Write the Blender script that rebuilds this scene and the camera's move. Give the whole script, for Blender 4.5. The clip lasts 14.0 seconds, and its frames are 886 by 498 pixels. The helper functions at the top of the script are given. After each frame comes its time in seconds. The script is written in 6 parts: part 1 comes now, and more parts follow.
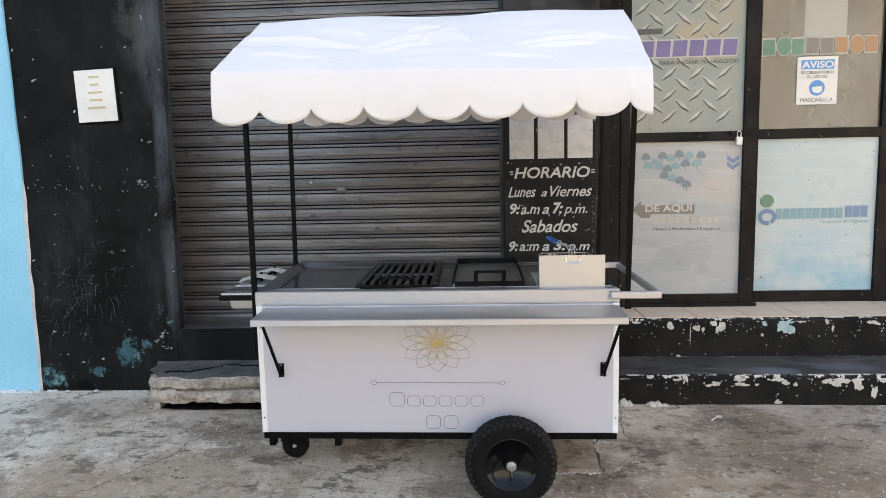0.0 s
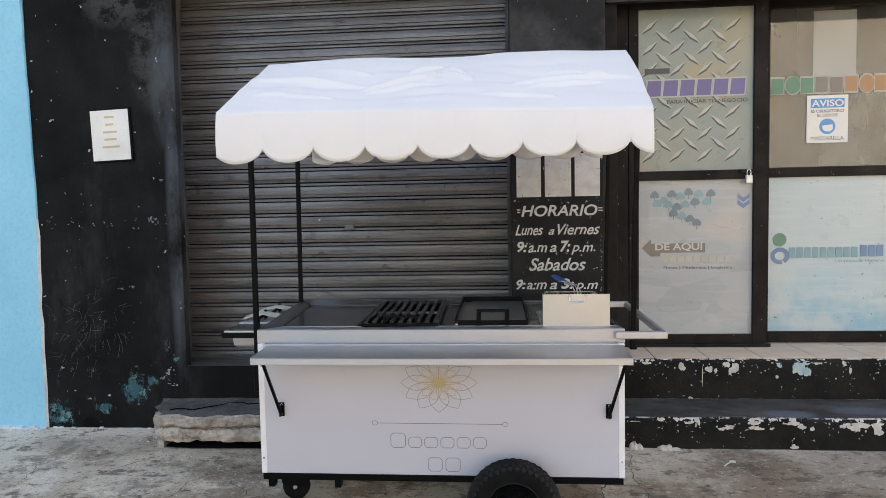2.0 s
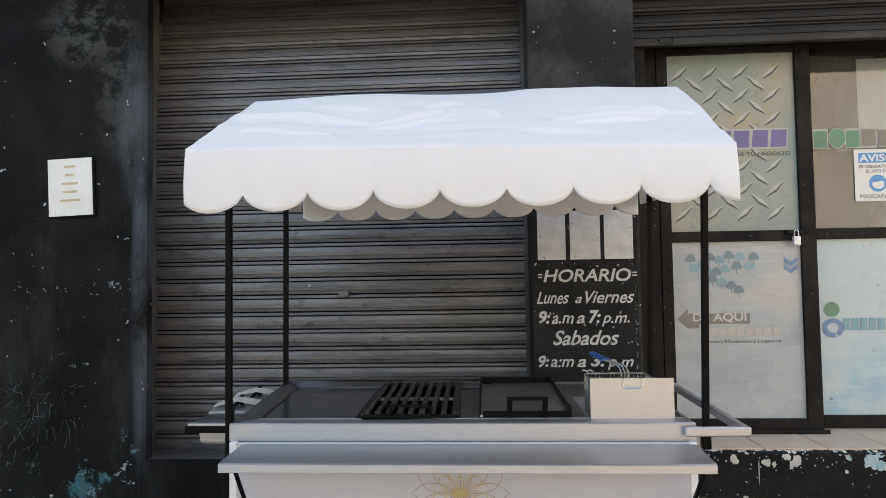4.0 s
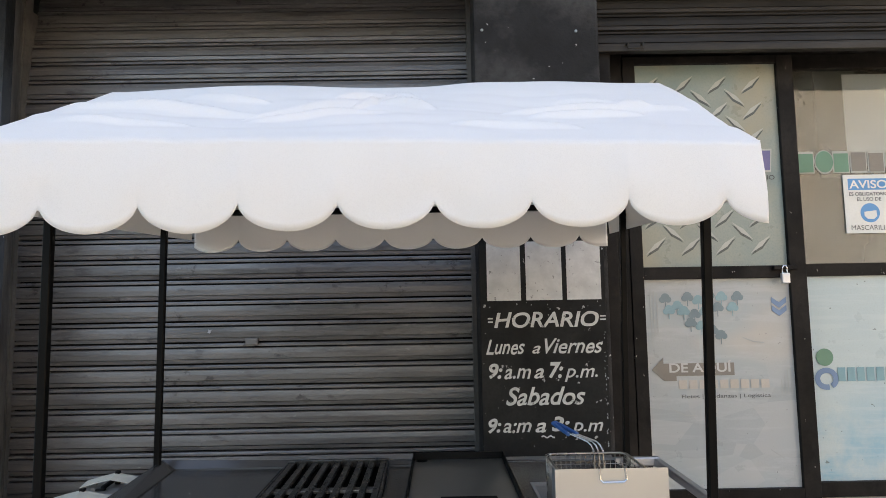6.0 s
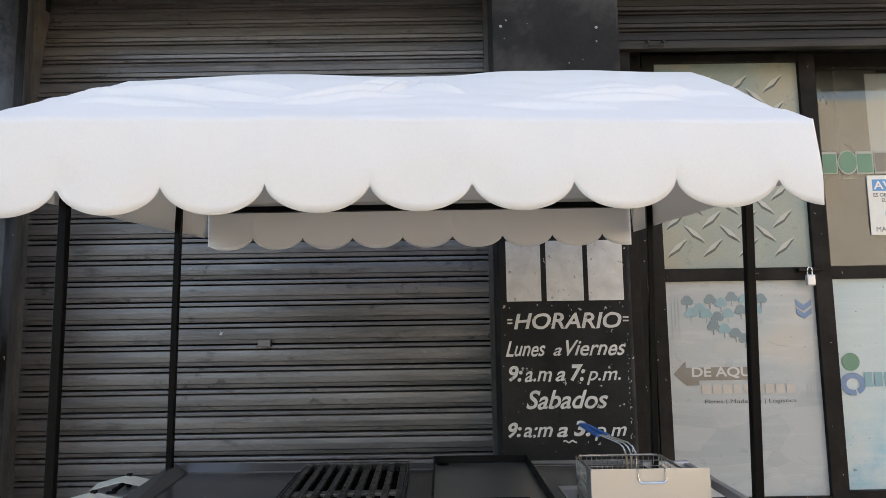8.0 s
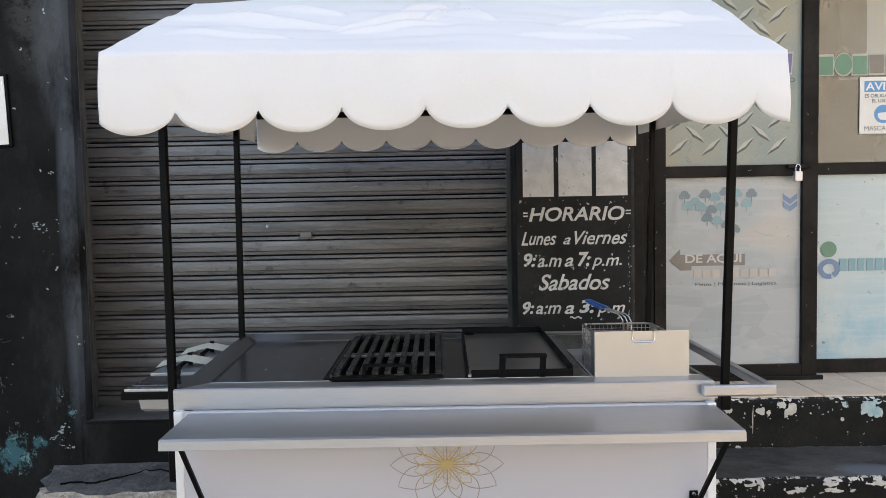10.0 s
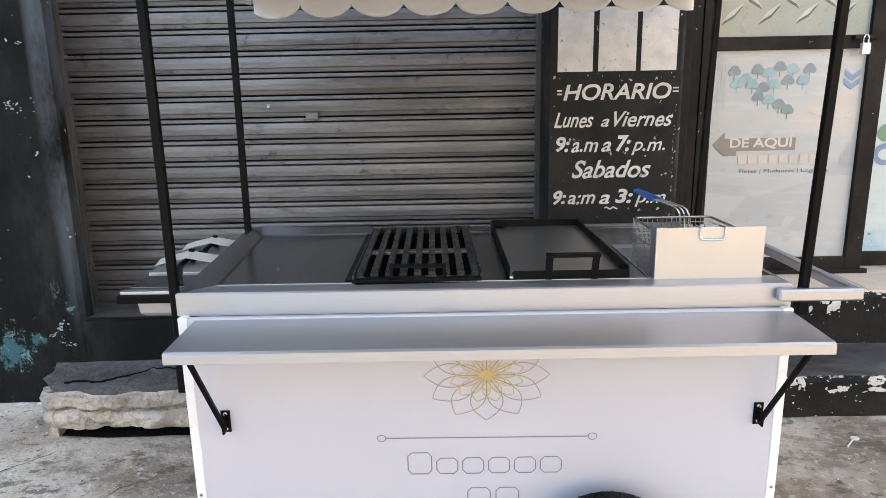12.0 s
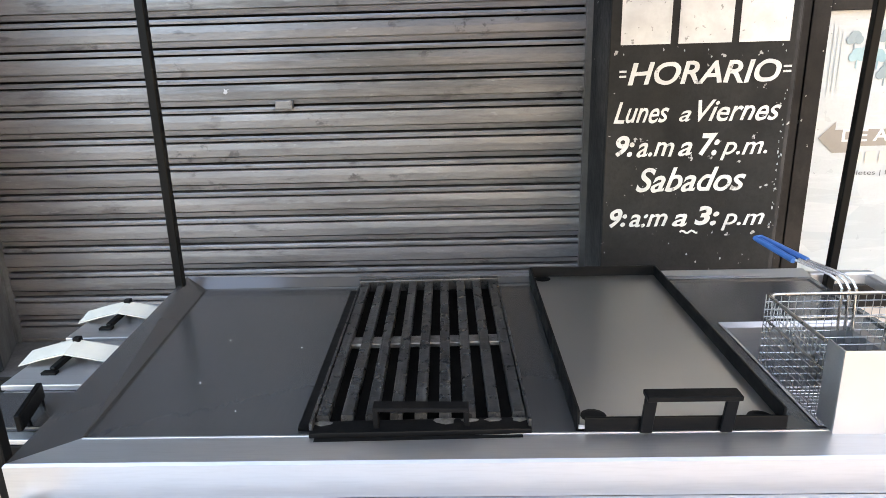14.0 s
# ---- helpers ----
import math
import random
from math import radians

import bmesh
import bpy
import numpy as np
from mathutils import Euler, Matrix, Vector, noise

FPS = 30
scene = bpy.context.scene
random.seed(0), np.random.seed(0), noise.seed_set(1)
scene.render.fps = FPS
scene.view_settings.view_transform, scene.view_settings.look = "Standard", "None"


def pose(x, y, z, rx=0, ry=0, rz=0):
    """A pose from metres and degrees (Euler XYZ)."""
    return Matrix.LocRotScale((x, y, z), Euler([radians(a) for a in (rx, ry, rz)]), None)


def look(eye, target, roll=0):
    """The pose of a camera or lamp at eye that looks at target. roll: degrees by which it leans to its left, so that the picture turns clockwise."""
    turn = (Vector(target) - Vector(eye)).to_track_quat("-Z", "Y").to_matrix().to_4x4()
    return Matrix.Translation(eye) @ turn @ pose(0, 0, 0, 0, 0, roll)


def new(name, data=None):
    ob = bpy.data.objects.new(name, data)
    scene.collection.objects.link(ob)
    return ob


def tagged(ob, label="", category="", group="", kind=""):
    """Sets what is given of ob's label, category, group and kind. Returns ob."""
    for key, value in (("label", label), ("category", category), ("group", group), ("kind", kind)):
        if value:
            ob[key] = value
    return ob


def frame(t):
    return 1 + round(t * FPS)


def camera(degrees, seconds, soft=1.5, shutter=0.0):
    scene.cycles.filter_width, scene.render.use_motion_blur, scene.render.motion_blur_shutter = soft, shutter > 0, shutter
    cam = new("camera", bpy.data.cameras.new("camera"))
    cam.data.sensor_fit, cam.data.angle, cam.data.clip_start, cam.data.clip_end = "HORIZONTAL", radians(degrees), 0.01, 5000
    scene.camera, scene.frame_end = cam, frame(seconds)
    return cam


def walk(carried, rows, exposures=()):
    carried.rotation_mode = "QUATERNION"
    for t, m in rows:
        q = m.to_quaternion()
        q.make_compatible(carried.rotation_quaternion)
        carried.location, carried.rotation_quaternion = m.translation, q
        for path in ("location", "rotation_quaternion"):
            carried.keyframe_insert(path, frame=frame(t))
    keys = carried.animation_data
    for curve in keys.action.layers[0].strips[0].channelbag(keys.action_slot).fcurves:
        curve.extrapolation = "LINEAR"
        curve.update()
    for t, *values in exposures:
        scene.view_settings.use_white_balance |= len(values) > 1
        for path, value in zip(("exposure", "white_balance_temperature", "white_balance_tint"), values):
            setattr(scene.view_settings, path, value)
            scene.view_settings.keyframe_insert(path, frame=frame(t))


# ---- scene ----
cam = camera(68.2, 14.0, soft=0.5)
PATH = [
    (0, (0.011, 0.08, 1.33), (-0.107, 2.063, 1.099), -1.2),
    (0.5, (0.012, 0.075, 1.334), (-0.107, 2.058, 1.103), -1.2),
    (1, (0.021, 0.08, 1.328), (-0.113, 2.062, 1.097), -1.2),
    (1.5, (0.045, 0.085, 1.331), (-0.122, 2.065, 1.102), -1.1),
    (2, (0.071, 0.098, 1.332), (-0.098, 2.087, 1.215), -1.1),
    (2.5, (0.068, 0.158, 1.314), (-0.102, 2.15, 1.382), -1.1),
    (3, (-0.02, 0.279, 1.316), (-0.178, 2.272, 1.385), -1.1),
    (5.5, (-0.112, 1.084, 1.342), (-0.135, 3.078, 1.499), -0.9),
    (6, (-0.019, 1.199, 1.359), (-0.005, 3.190, 1.550), -1.0),
    (6.5, (0.011, 1.271, 1.354), (0.026, 3.257, 1.596), -1.0),
    (7, (-0.022, 1.303, 1.338), (-0.009, 3.284, 1.610), -1.0),
    (9.5, (-0.135, 1.047, 1.300), (-0.142, 3.047, 1.302), -0.9),
    (10, (-0.168, 0.937, 1.316), (-0.181, 2.935, 1.219), -1.1),
    (10.5, (-0.216, 0.894, 1.301), (-0.227, 2.89, 1.173), -1.1),
    (11, (-0.239, 0.904, 1.301), (-0.244, 2.898, 1.14), -1.1),
    (11.5, (-0.271, 0.987, 1.293), (-0.276, 2.948, 0.899), -1.1),
    (12, (-0.27, 1.203, 1.3), (-0.286, 3.153, 0.856), -1.1),
    (12.5, (-0.288, 1.48, 1.333), (-0.331, 3.427, 0.877), -1.3),
    (13, (-0.335, 1.742, 1.385), (-0.387, 3.69, 0.934), -1.6),
    (13.5, (-0.316, 1.896, 1.397), (-0.372, 3.844, 0.949), -1.6),
    (14, (-0.283, 1.959, 1.394), (-0.34, 3.873, 0.819), -1.6),
]
EXPOSURES = [
    (0.0, 2.11, 7800, 11), (1.0, 2.11, 7800, 11), (1.5, 1.92, 7750, 11), (2.0, 1.88, 7750, 11), (3.0, 1.81, 7700, 10), (5.5, 1.90, 7650, 10), (7.0, 1.82, 7650, 10), (9.5, 1.96, 7650, 10),
    (11.0, 2.03, 7700, 11), (11.5, 2.22, 7750, 12), (12.0, 2.57, 7750, 12), (12.5, 2.90, 7750, 12), (13.0, 3.30, 7750, 11), (14.0, 3.46, 7850, 11),
]
walk(cam, [(t, look(eye, target, roll)) for t, eye, target, roll in PATH], EXPOSURES)

# ---- light ----
world = bpy.data.worlds.new("open_sky")
scene.world = world
world.use_nodes = True
wn = world.node_tree.nodes
sky = wn.new("ShaderNodeTexSky")
sky.sky_type = "NISHITA"
sky.sun_disc = False
sky.sun_elevation = radians(52)
sky.sun_rotation = radians(20)
sky.dust_density = 3.0
sky.ozone_density = 0.6
world.node_tree.links.new(sky.outputs[0], wn["Background"].inputs[0])
wn["Background"].inputs[1].default_value = 0.15
sun_data = bpy.data.lights.new("sun", "SUN")
sun_data.energy = 3.0
sun_data.angle = radians(0.53)
sun_data.color = (1.0, 0.95, 0.86)
sun = new("sun", sun_data)
sun.matrix_world = look((3.0, 9.0, 15.0), (0.0, 0.0, 3.3))


# ---- materials ----
def mix_rgb(nt, fac, a, b):
    m = nt.nodes.new("ShaderNodeMix")
    m.data_type = "RGBA"
    for sock, v in ((m.inputs[0], fac), (m.inputs[6], a), (m.inputs[7], b)):
        if isinstance(v, bpy.types.NodeSocket):
            nt.links.new(v, sock)
        elif isinstance(v, (int, float)):
            sock.default_value = v
        else:
            sock.default_value = (*v, 1)
    return m.outputs[2]


VARIED = [False]


def noise_out(nt, scale, detail=4, stretch=(1, 1, 1), rough=0.6, seed=0.0):
    tc = nt.nodes.new("ShaderNodeTexCoord")
    mp = nt.nodes.new("ShaderNodeMapping")
    mp.inputs["Scale"].default_value = stretch
    mp.inputs["Location"].default_value = (seed, seed * 0.7, seed * 1.3)
    n = nt.nodes.new("ShaderNodeTexNoise")
    n.inputs["Scale"].default_value = scale
    n.inputs["Detail"].default_value = detail
    n.inputs["Roughness"].default_value = rough
    if VARIED[0]:
        # each alike piece takes its own part of the pattern
        info = nt.nodes.new("ShaderNodeObjectInfo")
        far = nt.nodes.new("ShaderNodeVectorMath")
        far.operation = "SCALE"
        far.inputs[0].default_value = (31.0, 0.0, 17.0)
        nt.links.new(info.outputs["Random"], far.inputs["Scale"])
        add = nt.nodes.new("ShaderNodeVectorMath")
        add.operation = "ADD"
        nt.links.new(tc.outputs["Object"], add.inputs[0])
        nt.links.new(far.outputs[0], add.inputs[1])
        nt.links.new(add.outputs[0], mp.inputs[0])
    else:
        nt.links.new(tc.outputs["Object"], mp.inputs[0])
    nt.links.new(mp.outputs[0], n.inputs["Vector"])
    return n.outputs["Fac"]


def ramp(nt, sock, lo, hi, a=0.0, b=1.0):
    m = nt.nodes.new("ShaderNodeMapRange")
    m.inputs[1].default_value, m.inputs[2].default_value = lo, hi
    m.inputs[3].default_value, m.inputs[4].default_value = a, b
    nt.links.new(sock, m.inputs[0])
    return m.outputs[0]


def maths(nt, op, a, b):
    m = nt.nodes.new("ShaderNodeMath")
    m.operation = op
    for sock, v in zip(m.inputs, (a, b)):
        if isinstance(v, (int, float)):
            sock.default_value = v
        else:
            nt.links.new(v, sock)
    return m.outputs[0]


def axis_out(nt, axis):
    tc = nt.nodes.new("ShaderNodeTexCoord")
    sp = nt.nodes.new("ShaderNodeSeparateXYZ")
    nt.links.new(tc.outputs["Object"], sp.inputs[0])
    return sp.outputs[axis]


def surface(name, c1, c2, scale=6.0, rough=0.6, metal=0.0, bump=0.2, grain=120.0, stretch=(1, 1, 1), spec=0.5, rough_var=0.12, lo=0.35, hi=0.65, bump_dist=0.002, mottle=0.45):
    """Two-scale painted or raw surface: broad patches from c1 to c2, fine grain in bump and gloss. Returns material, tree, shader, colour."""
    m = bpy.data.materials.new(name)
    m.use_nodes = True
    nt = m.node_tree
    bsdf = nt.nodes["Principled BSDF"]
    broad = ramp(nt, noise_out(nt, scale, 5, stretch), lo, hi)
    fine = noise_out(nt, grain, 3, stretch, seed=3.1)
    col = mix_rgb(nt, broad, c1, c2)
    dark = tuple(v * 0.82 for v in c1)
    col = mix_rgb(nt, ramp(nt, fine, 0.45, 0.75, 0.0, mottle), col, dark)
    nt.links.new(col, bsdf.inputs["Base Color"])
    nt.links.new(ramp(nt, noise_out(nt, scale * 3.1, 4, stretch, seed=7.7), 0.3, 0.7, max(0.03, rough - rough_var), min(1.0, rough + rough_var)), bsdf.inputs["Roughness"])
    bsdf.inputs["Metallic"].default_value = metal
    bsdf.inputs["Specular IOR Level"].default_value = spec
    if bump:
        b = nt.nodes.new("ShaderNodeBump")
        b.inputs["Strength"].default_value = bump
        b.inputs["Distance"].default_value = bump_dist
        nt.links.new(maths(nt, "ADD", fine, maths(nt, "MULTIPLY", noise_out(nt, scale * 2.3, 4, stretch, seed=1.7), 1.5)), b.inputs["Height"])
        nt.links.new(b.outputs[0], bsdf.inputs["Normal"])
    return m, nt, bsdf, col


def plain(name, c, rough=0.5, metal=0.0, **kw):
    return surface(name, c, tuple(v * 0.88 for v in c), rough=rough, metal=metal, **kw)[0]


def over(nt, bsdf, col, mask, c):
    """Lays colour c over the surface where mask is one."""
    out = mix_rgb(nt, mask, col, c)
    nt.links.new(out, bsdf.inputs["Base Color"])
    return out


# black-painted masonry with scratches, scuffs and old teal paint low down
M_BLACK_WALL, nt, bs, col = surface("black_wall_paint", (0.0046, 0.0046, 0.0042), (0.0135, 0.0135, 0.0130), 2.2, 0.66, bump=0.5, grain=60, bump_dist=0.006, spec=0.10)
col = over(nt, bs, col, ramp(nt, noise_out(nt, 2.6, 8, (1, 1, 0.35), 0.75, seed=5.5), 0.54, 0.66, 0, 0.45), (0.034, 0.037, 0.037))
pier_side = ramp(nt, axis_out(nt, 0), -1.82, -1.95)
scratch = maths(nt, "MULTIPLY", ramp(nt, noise_out(nt, 9, 7, (2.2, 1, 0.6), 0.85, seed=2.0), 0.62, 0.65), pier_side)
col = over(nt, bs, col, maths(nt, "MULTIPLY", scratch, ramp(nt, axis_out(nt, 2), 1.2, 0.4, 0, 0.5)), (0.24, 0.27, 0.28))
xc, zc = axis_out(nt, 0), axis_out(nt, 2)


def patch(x, z, rx, rz, amount=1.0):
    """Oval mask round (x, z), for worn paint and painted sheen."""
    dx = maths(nt, "DIVIDE", maths(nt, "SUBTRACT", xc, x), rx)
    dz = maths(nt, "DIVIDE", maths(nt, "SUBTRACT", zc, z), rz)
    d = maths(nt, "ADD", maths(nt, "MULTIPLY", dx, dx), maths(nt, "MULTIPLY", dz, dz))
    return ramp(nt, d, 1.0, 0.15, 0.0, amount)


teal_zone = maths(nt, "MAXIMUM", maths(nt, "MAXIMUM", patch(-2.60, 0.145, 0.15, 0.13), patch(-2.10, 0.300, 0.12, 0.14)), maths(nt, "MAXIMUM", patch(-2.30, 0.185, 0.09, 0.06, 0.9), maths(nt, "MAXIMUM", patch(-2.01, 0.35, 0.06, 0.05), patch(-1.85, 0.51, 0.04, 0.08))))
in_zone = ramp(nt, teal_zone, 0.0, 0.08)
teal = maths(nt, "MULTIPLY", ramp(nt, maths(nt, "ADD", noise_out(nt, 9, 9, (1, 1, 0.8), 0.85, seed=9.0), maths(nt, "MULTIPLY", teal_zone, 0.13)), 0.62, 0.66), in_zone)
col = over(nt, bs, col, maths(nt, "MULTIPLY", teal, 0.85), (0.045, 0.125, 0.145))
pale_teal = maths(nt, "MULTIPLY", ramp(nt, maths(nt, "ADD", noise_out(nt, 17, 9, (1, 1, 0.9), 0.85, seed=4.5), maths(nt, "MULTIPLY", teal_zone, 0.11)), 0.645, 0.675), in_zone)
col = over(nt, bs, col, maths(nt, "MULTIPLY", pale_teal, 0.7), (0.18, 0.34, 0.355))
# blue-grey wear and sky sheen, both painted on the rounded corner
worn_sheen = maths(nt, "MAXIMUM", patch(-1.86, 2.15, 0.10, 0.45, 0.8), patch(-1.815, 1.30, 0.06, 1.1, 0.8))
col = over(nt, bs, col, maths(nt, "MULTIPLY", worn_sheen, ramp(nt, noise_out(nt, 5, 7, (1, 1, 0.4), 0.7, seed=8.0), 0.36, 0.56)), (0.085, 0.097, 0.112))
# bared grey plaster blotches high on the pier
bared = maths(nt, "MAXIMUM", patch(-2.10, 2.62, 0.30, 0.22, 1.0), patch(-1.92, 2.30, 0.16, 0.40, 0.9))
col = over(nt, bs, col, maths(nt, "MULTIPLY", bared, ramp(nt, noise_out(nt, 8, 9, (1, 1, 1.2), 0.8, seed=12.5), 0.47, 0.55, 0, 0.75)), (0.060, 0.062, 0.058))
flake = maths(nt, "MULTIPLY", ramp(nt, noise_out(nt, 15, 9, (1, 1, 1.0), 0.8, seed=1.5), 0.62, 0.645), pier_side)
col = over(nt, bs, col, maths(nt, "MULTIPLY", flake, ramp(nt, axis_out(nt, 2), 0.75, 0.25, 0, 0.85)), (0.33, 0.46, 0.48))
col = over(nt, bs, col, ramp(nt, noise_out(nt, 23, 2, (1, 1, 1), 0.5, seed=4.0), 0.735, 0.75, 0, 0.85), (0.45, 0.45, 0.45))

M_SIGN_BLACK, nt, bs, col = surface("sign_black_paint", (0.0105, 0.0105, 0.0103), (0.022, 0.022, 0.0215), 5, 0.66, bump=0.3, grain=80, bump_dist=0.003, spec=0.18)
col = over(nt, bs, col, ramp(nt, noise_out(nt, 34, 3, (1, 1, 1), 0.6, seed=1.2), 0.68, 0.70, 0, 0.8), (0.45, 0.45, 0.44))

M_PILLAR, nt, bs, col = surface("grey_black_plaster", (0.015, 0.0145, 0.0145), (0.050, 0.048, 0.046), 3.0, 0.75, lo=0.42, hi=0.60, bump=0.6, grain=45, bump_dist=0.006, spec=0.25)
col = over(nt, bs, col, ramp(nt, noise_out(nt, 26, 2, (1, 1, 1), 0.5, seed=6.0), 0.735, 0.75, 0, 0.8), (0.45, 0.44, 0.42))

M_JAMB = surface("brown_grey_jamb", (0.066, 0.060, 0.054), (0.135, 0.124, 0.112), 4.0, 0.75, bump=0.5, grain=60, bump_dist=0.004)[0]
M_BLUE_WALL = surface("sky_blue_paint", (0.23, 0.56, 0.72), (0.27, 0.61, 0.76), 1.8, 0.7, bump=0.35, grain=50, bump_dist=0.004)[0]
M_LIME, nt, bs, col = surface("crumbled_white_edge", (0.55, 0.62, 0.66), (0.75, 0.78, 0.78), 14, 0.9, bump=0.8, grain=60, bump_dist=0.006)

# pavement: worn concrete with stains, pits and gum
M_GROUND, nt, bs, col = surface("worn_concrete", (0.62, 0.54, 0.43), (0.78, 0.70, 0.58), 1.3, 0.9, bump=0.6, grain=75, bump_dist=0.010, spec=0.2)
col = over(nt, bs, col, ramp(nt, noise_out(nt, 0.9, 6, (1, 1, 1), 0.65, seed=11.3), 0.47, 0.58, 0, 0.75), (0.31, 0.225, 0.145))
col = over(nt, bs, col, ramp(nt, noise_out(nt, 2.6, 9, (1, 1.3, 1), 0.78, seed=3.3), 0.50, 0.57, 0, 0.68), (0.20, 0.150, 0.110))
xc, yc = axis_out(nt, 0), axis_out(nt, 1)


def stain(x, y, rx, ry, amount):
    """Ragged stain round (x, y) on the pavement."""
    dx = maths(nt, "DIVIDE", maths(nt, "SUBTRACT", xc, x), rx)
    dy = maths(nt, "DIVIDE", maths(nt, "SUBTRACT", yc, y), ry)
    d = maths(nt, "ADD", maths(nt, "MULTIPLY", dx, dx), maths(nt, "MULTIPLY", dy, dy))
    d = maths(nt, "ADD", d, maths(nt, "MULTIPLY", maths(nt, "SUBTRACT", noise_out(nt, 3.0, 8, seed=x), 0.5), 2.2))
    return ramp(nt, d, 1.0, 0.25, 0.0, amount)


for spot in ((1.55, 3.15, 1.0, 0.62, 0.62), (2.3, 2.5, 0.9, 0.5, 0.5), (-1.35, 3.35, 0.5, 0.25, 0.45), (0.55, 2.62, 0.35, 0.30, 0.55), (-2.0, 3.55, 0.7, 0.16, 0.4)):
    col = over(nt, bs, col, stain(*spot), (0.205, 0.150, 0.105))
pits = maths(nt, "MULTIPLY", ramp(nt, noise_out(nt, 26, 4, (1, 1.4, 1), 0.6, seed=8.3), 0.60, 0.66), ramp(nt, noise_out(nt, 2.2, 4, seed=6.2), 0.38, 0.56))
col = over(nt, bs, col, maths(nt, "MULTIPLY", pits, 0.8), (0.085, 0.068, 0.052))
spots = maths(nt, "MULTIPLY", ramp(nt, noise_out(nt, 9, 4, (1, 1.6, 1), 0.6, seed=2.4), 0.66, 0.68), ramp(nt, noise_out(nt, 1.2, 2, seed=9.6), 0.46, 0.54))
col = over(nt, bs, col, maths(nt, "MULTIPLY", spots, 0.8), (0.07, 0.058, 0.047))
col = over(nt, bs, col, ramp(nt, noise_out(nt, 32, 4, (1, 1.3, 1), 0.6, seed=5.9), 0.58, 0.66, 0, 0.40), (0.72, 0.66, 0.56))
col = over(nt, bs, col, ramp(nt, noise_out(nt, 14, 8, (1, 1.5, 1), 0.8, seed=15.1), 0.55, 0.60, 0, 0.50), (0.17, 0.135, 0.10))
col = over(nt, bs, col, ramp(nt, noise_out(nt, 75, 3, (1, 1.3, 1), 0.6, seed=17.7), 0.62, 0.70, 0, 0.35), (0.12, 0.10, 0.08))
col = over(nt, bs, col, ramp(nt, noise_out(nt, 4.5, 10, (1, 1.7, 1), 0.72, seed=27.3), 0.56, 0.60, 0, 0.75), (0.12, 0.096, 0.072))

M_STONE, nt, bs, col = surface("rough_step_stone", (0.36, 0.30, 0.245), (0.58, 0.51, 0.43), 9, 0.9, bump=1.0, grain=40, bump_dist=0.016)
col = over(nt, bs, col, ramp(nt, noise_out(nt, 24, 6, (1, 1, 1), 0.75, seed=8.1), 0.53, 0.60, 0, 0.55), (0.24, 0.185, 0.14))
col = over(nt, bs, col, ramp(nt, noise_out(nt, 9, 6, (1, 1, 2.0), 0.7, seed=1.0), 0.56, 0.62, 0, 0.6), (0.20, 0.155, 0.115))
M_STONE_TOP, nt, bs, col = surface("step_stone_tread", (0.060, 0.057, 0.054), (0.135, 0.126, 0.118), 8, 0.85, bump=0.9, grain=45, bump_dist=0.012)
col = over(nt, bs, col, ramp(nt, noise_out(nt, 17, 7, (1, 1, 1), 0.75, seed=6.7), 0.56, 0.61, 0, 0.6), (0.20, 0.18, 0.155))

# black step risers with chipped paint along the nosing
M_STEP, nt, bs, col = surface("chipped_black_step_paint", (0.008, 0.008, 0.0076), (0.020, 0.0195, 0.018), 4, 0.7, bump=0.6, grain=60, bump_dist=0.005, spec=0.15)
zc = axis_out(nt, 2)
low_gap = maths(nt, "SUBTRACT", 0.216, zc)
low_gap = maths(nt, "ADD", low_gap, maths(nt, "MULTIPLY", maths(nt, "LESS_THAN", low_gap, -0.001), 9.0))
below = maths(nt, "MINIMUM", maths(nt, "SUBTRACT", 0.448, zc), low_gap)
chipped = maths(nt, "GREATER_THAN", noise_out(nt, 15, 10, (1, 1, 1.2), 0.78, seed=7.2), ramp(nt, below, 0.0, 0.06, 0.600, 0.720))
rubbed_edge = maths(nt, "MULTIPLY", maths(nt, "LESS_THAN", below, 0.006), ramp(nt, noise_out(nt, 13, 8, (1, 1, 1), 0.75, seed=13.3), 0.49, 0.53, 0, 0.8))
chipped = maths(nt, "MAXIMUM", chipped, rubbed_edge)
col = over(nt, bs, col, maths(nt, "MULTIPLY", chipped, 0.9), (0.62, 0.62, 0.58))
col = over(nt, bs, col, maths(nt, "MULTIPLY", maths(nt, "MULTIPLY", chipped, ramp(nt, noise_out(nt, 2.5, 2, seed=3.0), 0.56, 0.60)), 0.9), (0.20, 0.34, 0.40))
col = over(nt, bs, col, ramp(nt, noise_out(nt, 34, 3, (1, 1, 1.4), 0.5, seed=4.4), 0.70, 0.715, 0, 0.85), (0.5, 0.5, 0.47))
M_TREAD, nt, bs, col = surface("worn_black_tread", (0.050, 0.046, 0.041), (0.100, 0.093, 0.083), 3, 0.68, bump=0.5, grain=60, bump_dist=0.005)
col = over(nt, bs, col, ramp(nt, noise_out(nt, 3.0, 7, (1, 3, 1), 0.7, seed=6.3), 0.50, 0.60, 0, 0.7), (0.026, 0.022, 0.018))
xc, yc = axis_out(nt, 0), axis_out(nt, 1)
for spot in ((1.62, 3.665, 0.16, 0.085, 0.8), (2.02, 3.72, 0.20, 0.08, 0.6)):
    col = over(nt, bs, col, stain(*spot), (0.15, 0.165, 0.19))
M_FLAKE = surface("bared_pale_plaster", (0.66, 0.64, 0.58), (0.50, 0.485, 0.43), 22, 0.9, bump=0.5, grain=90)[0]
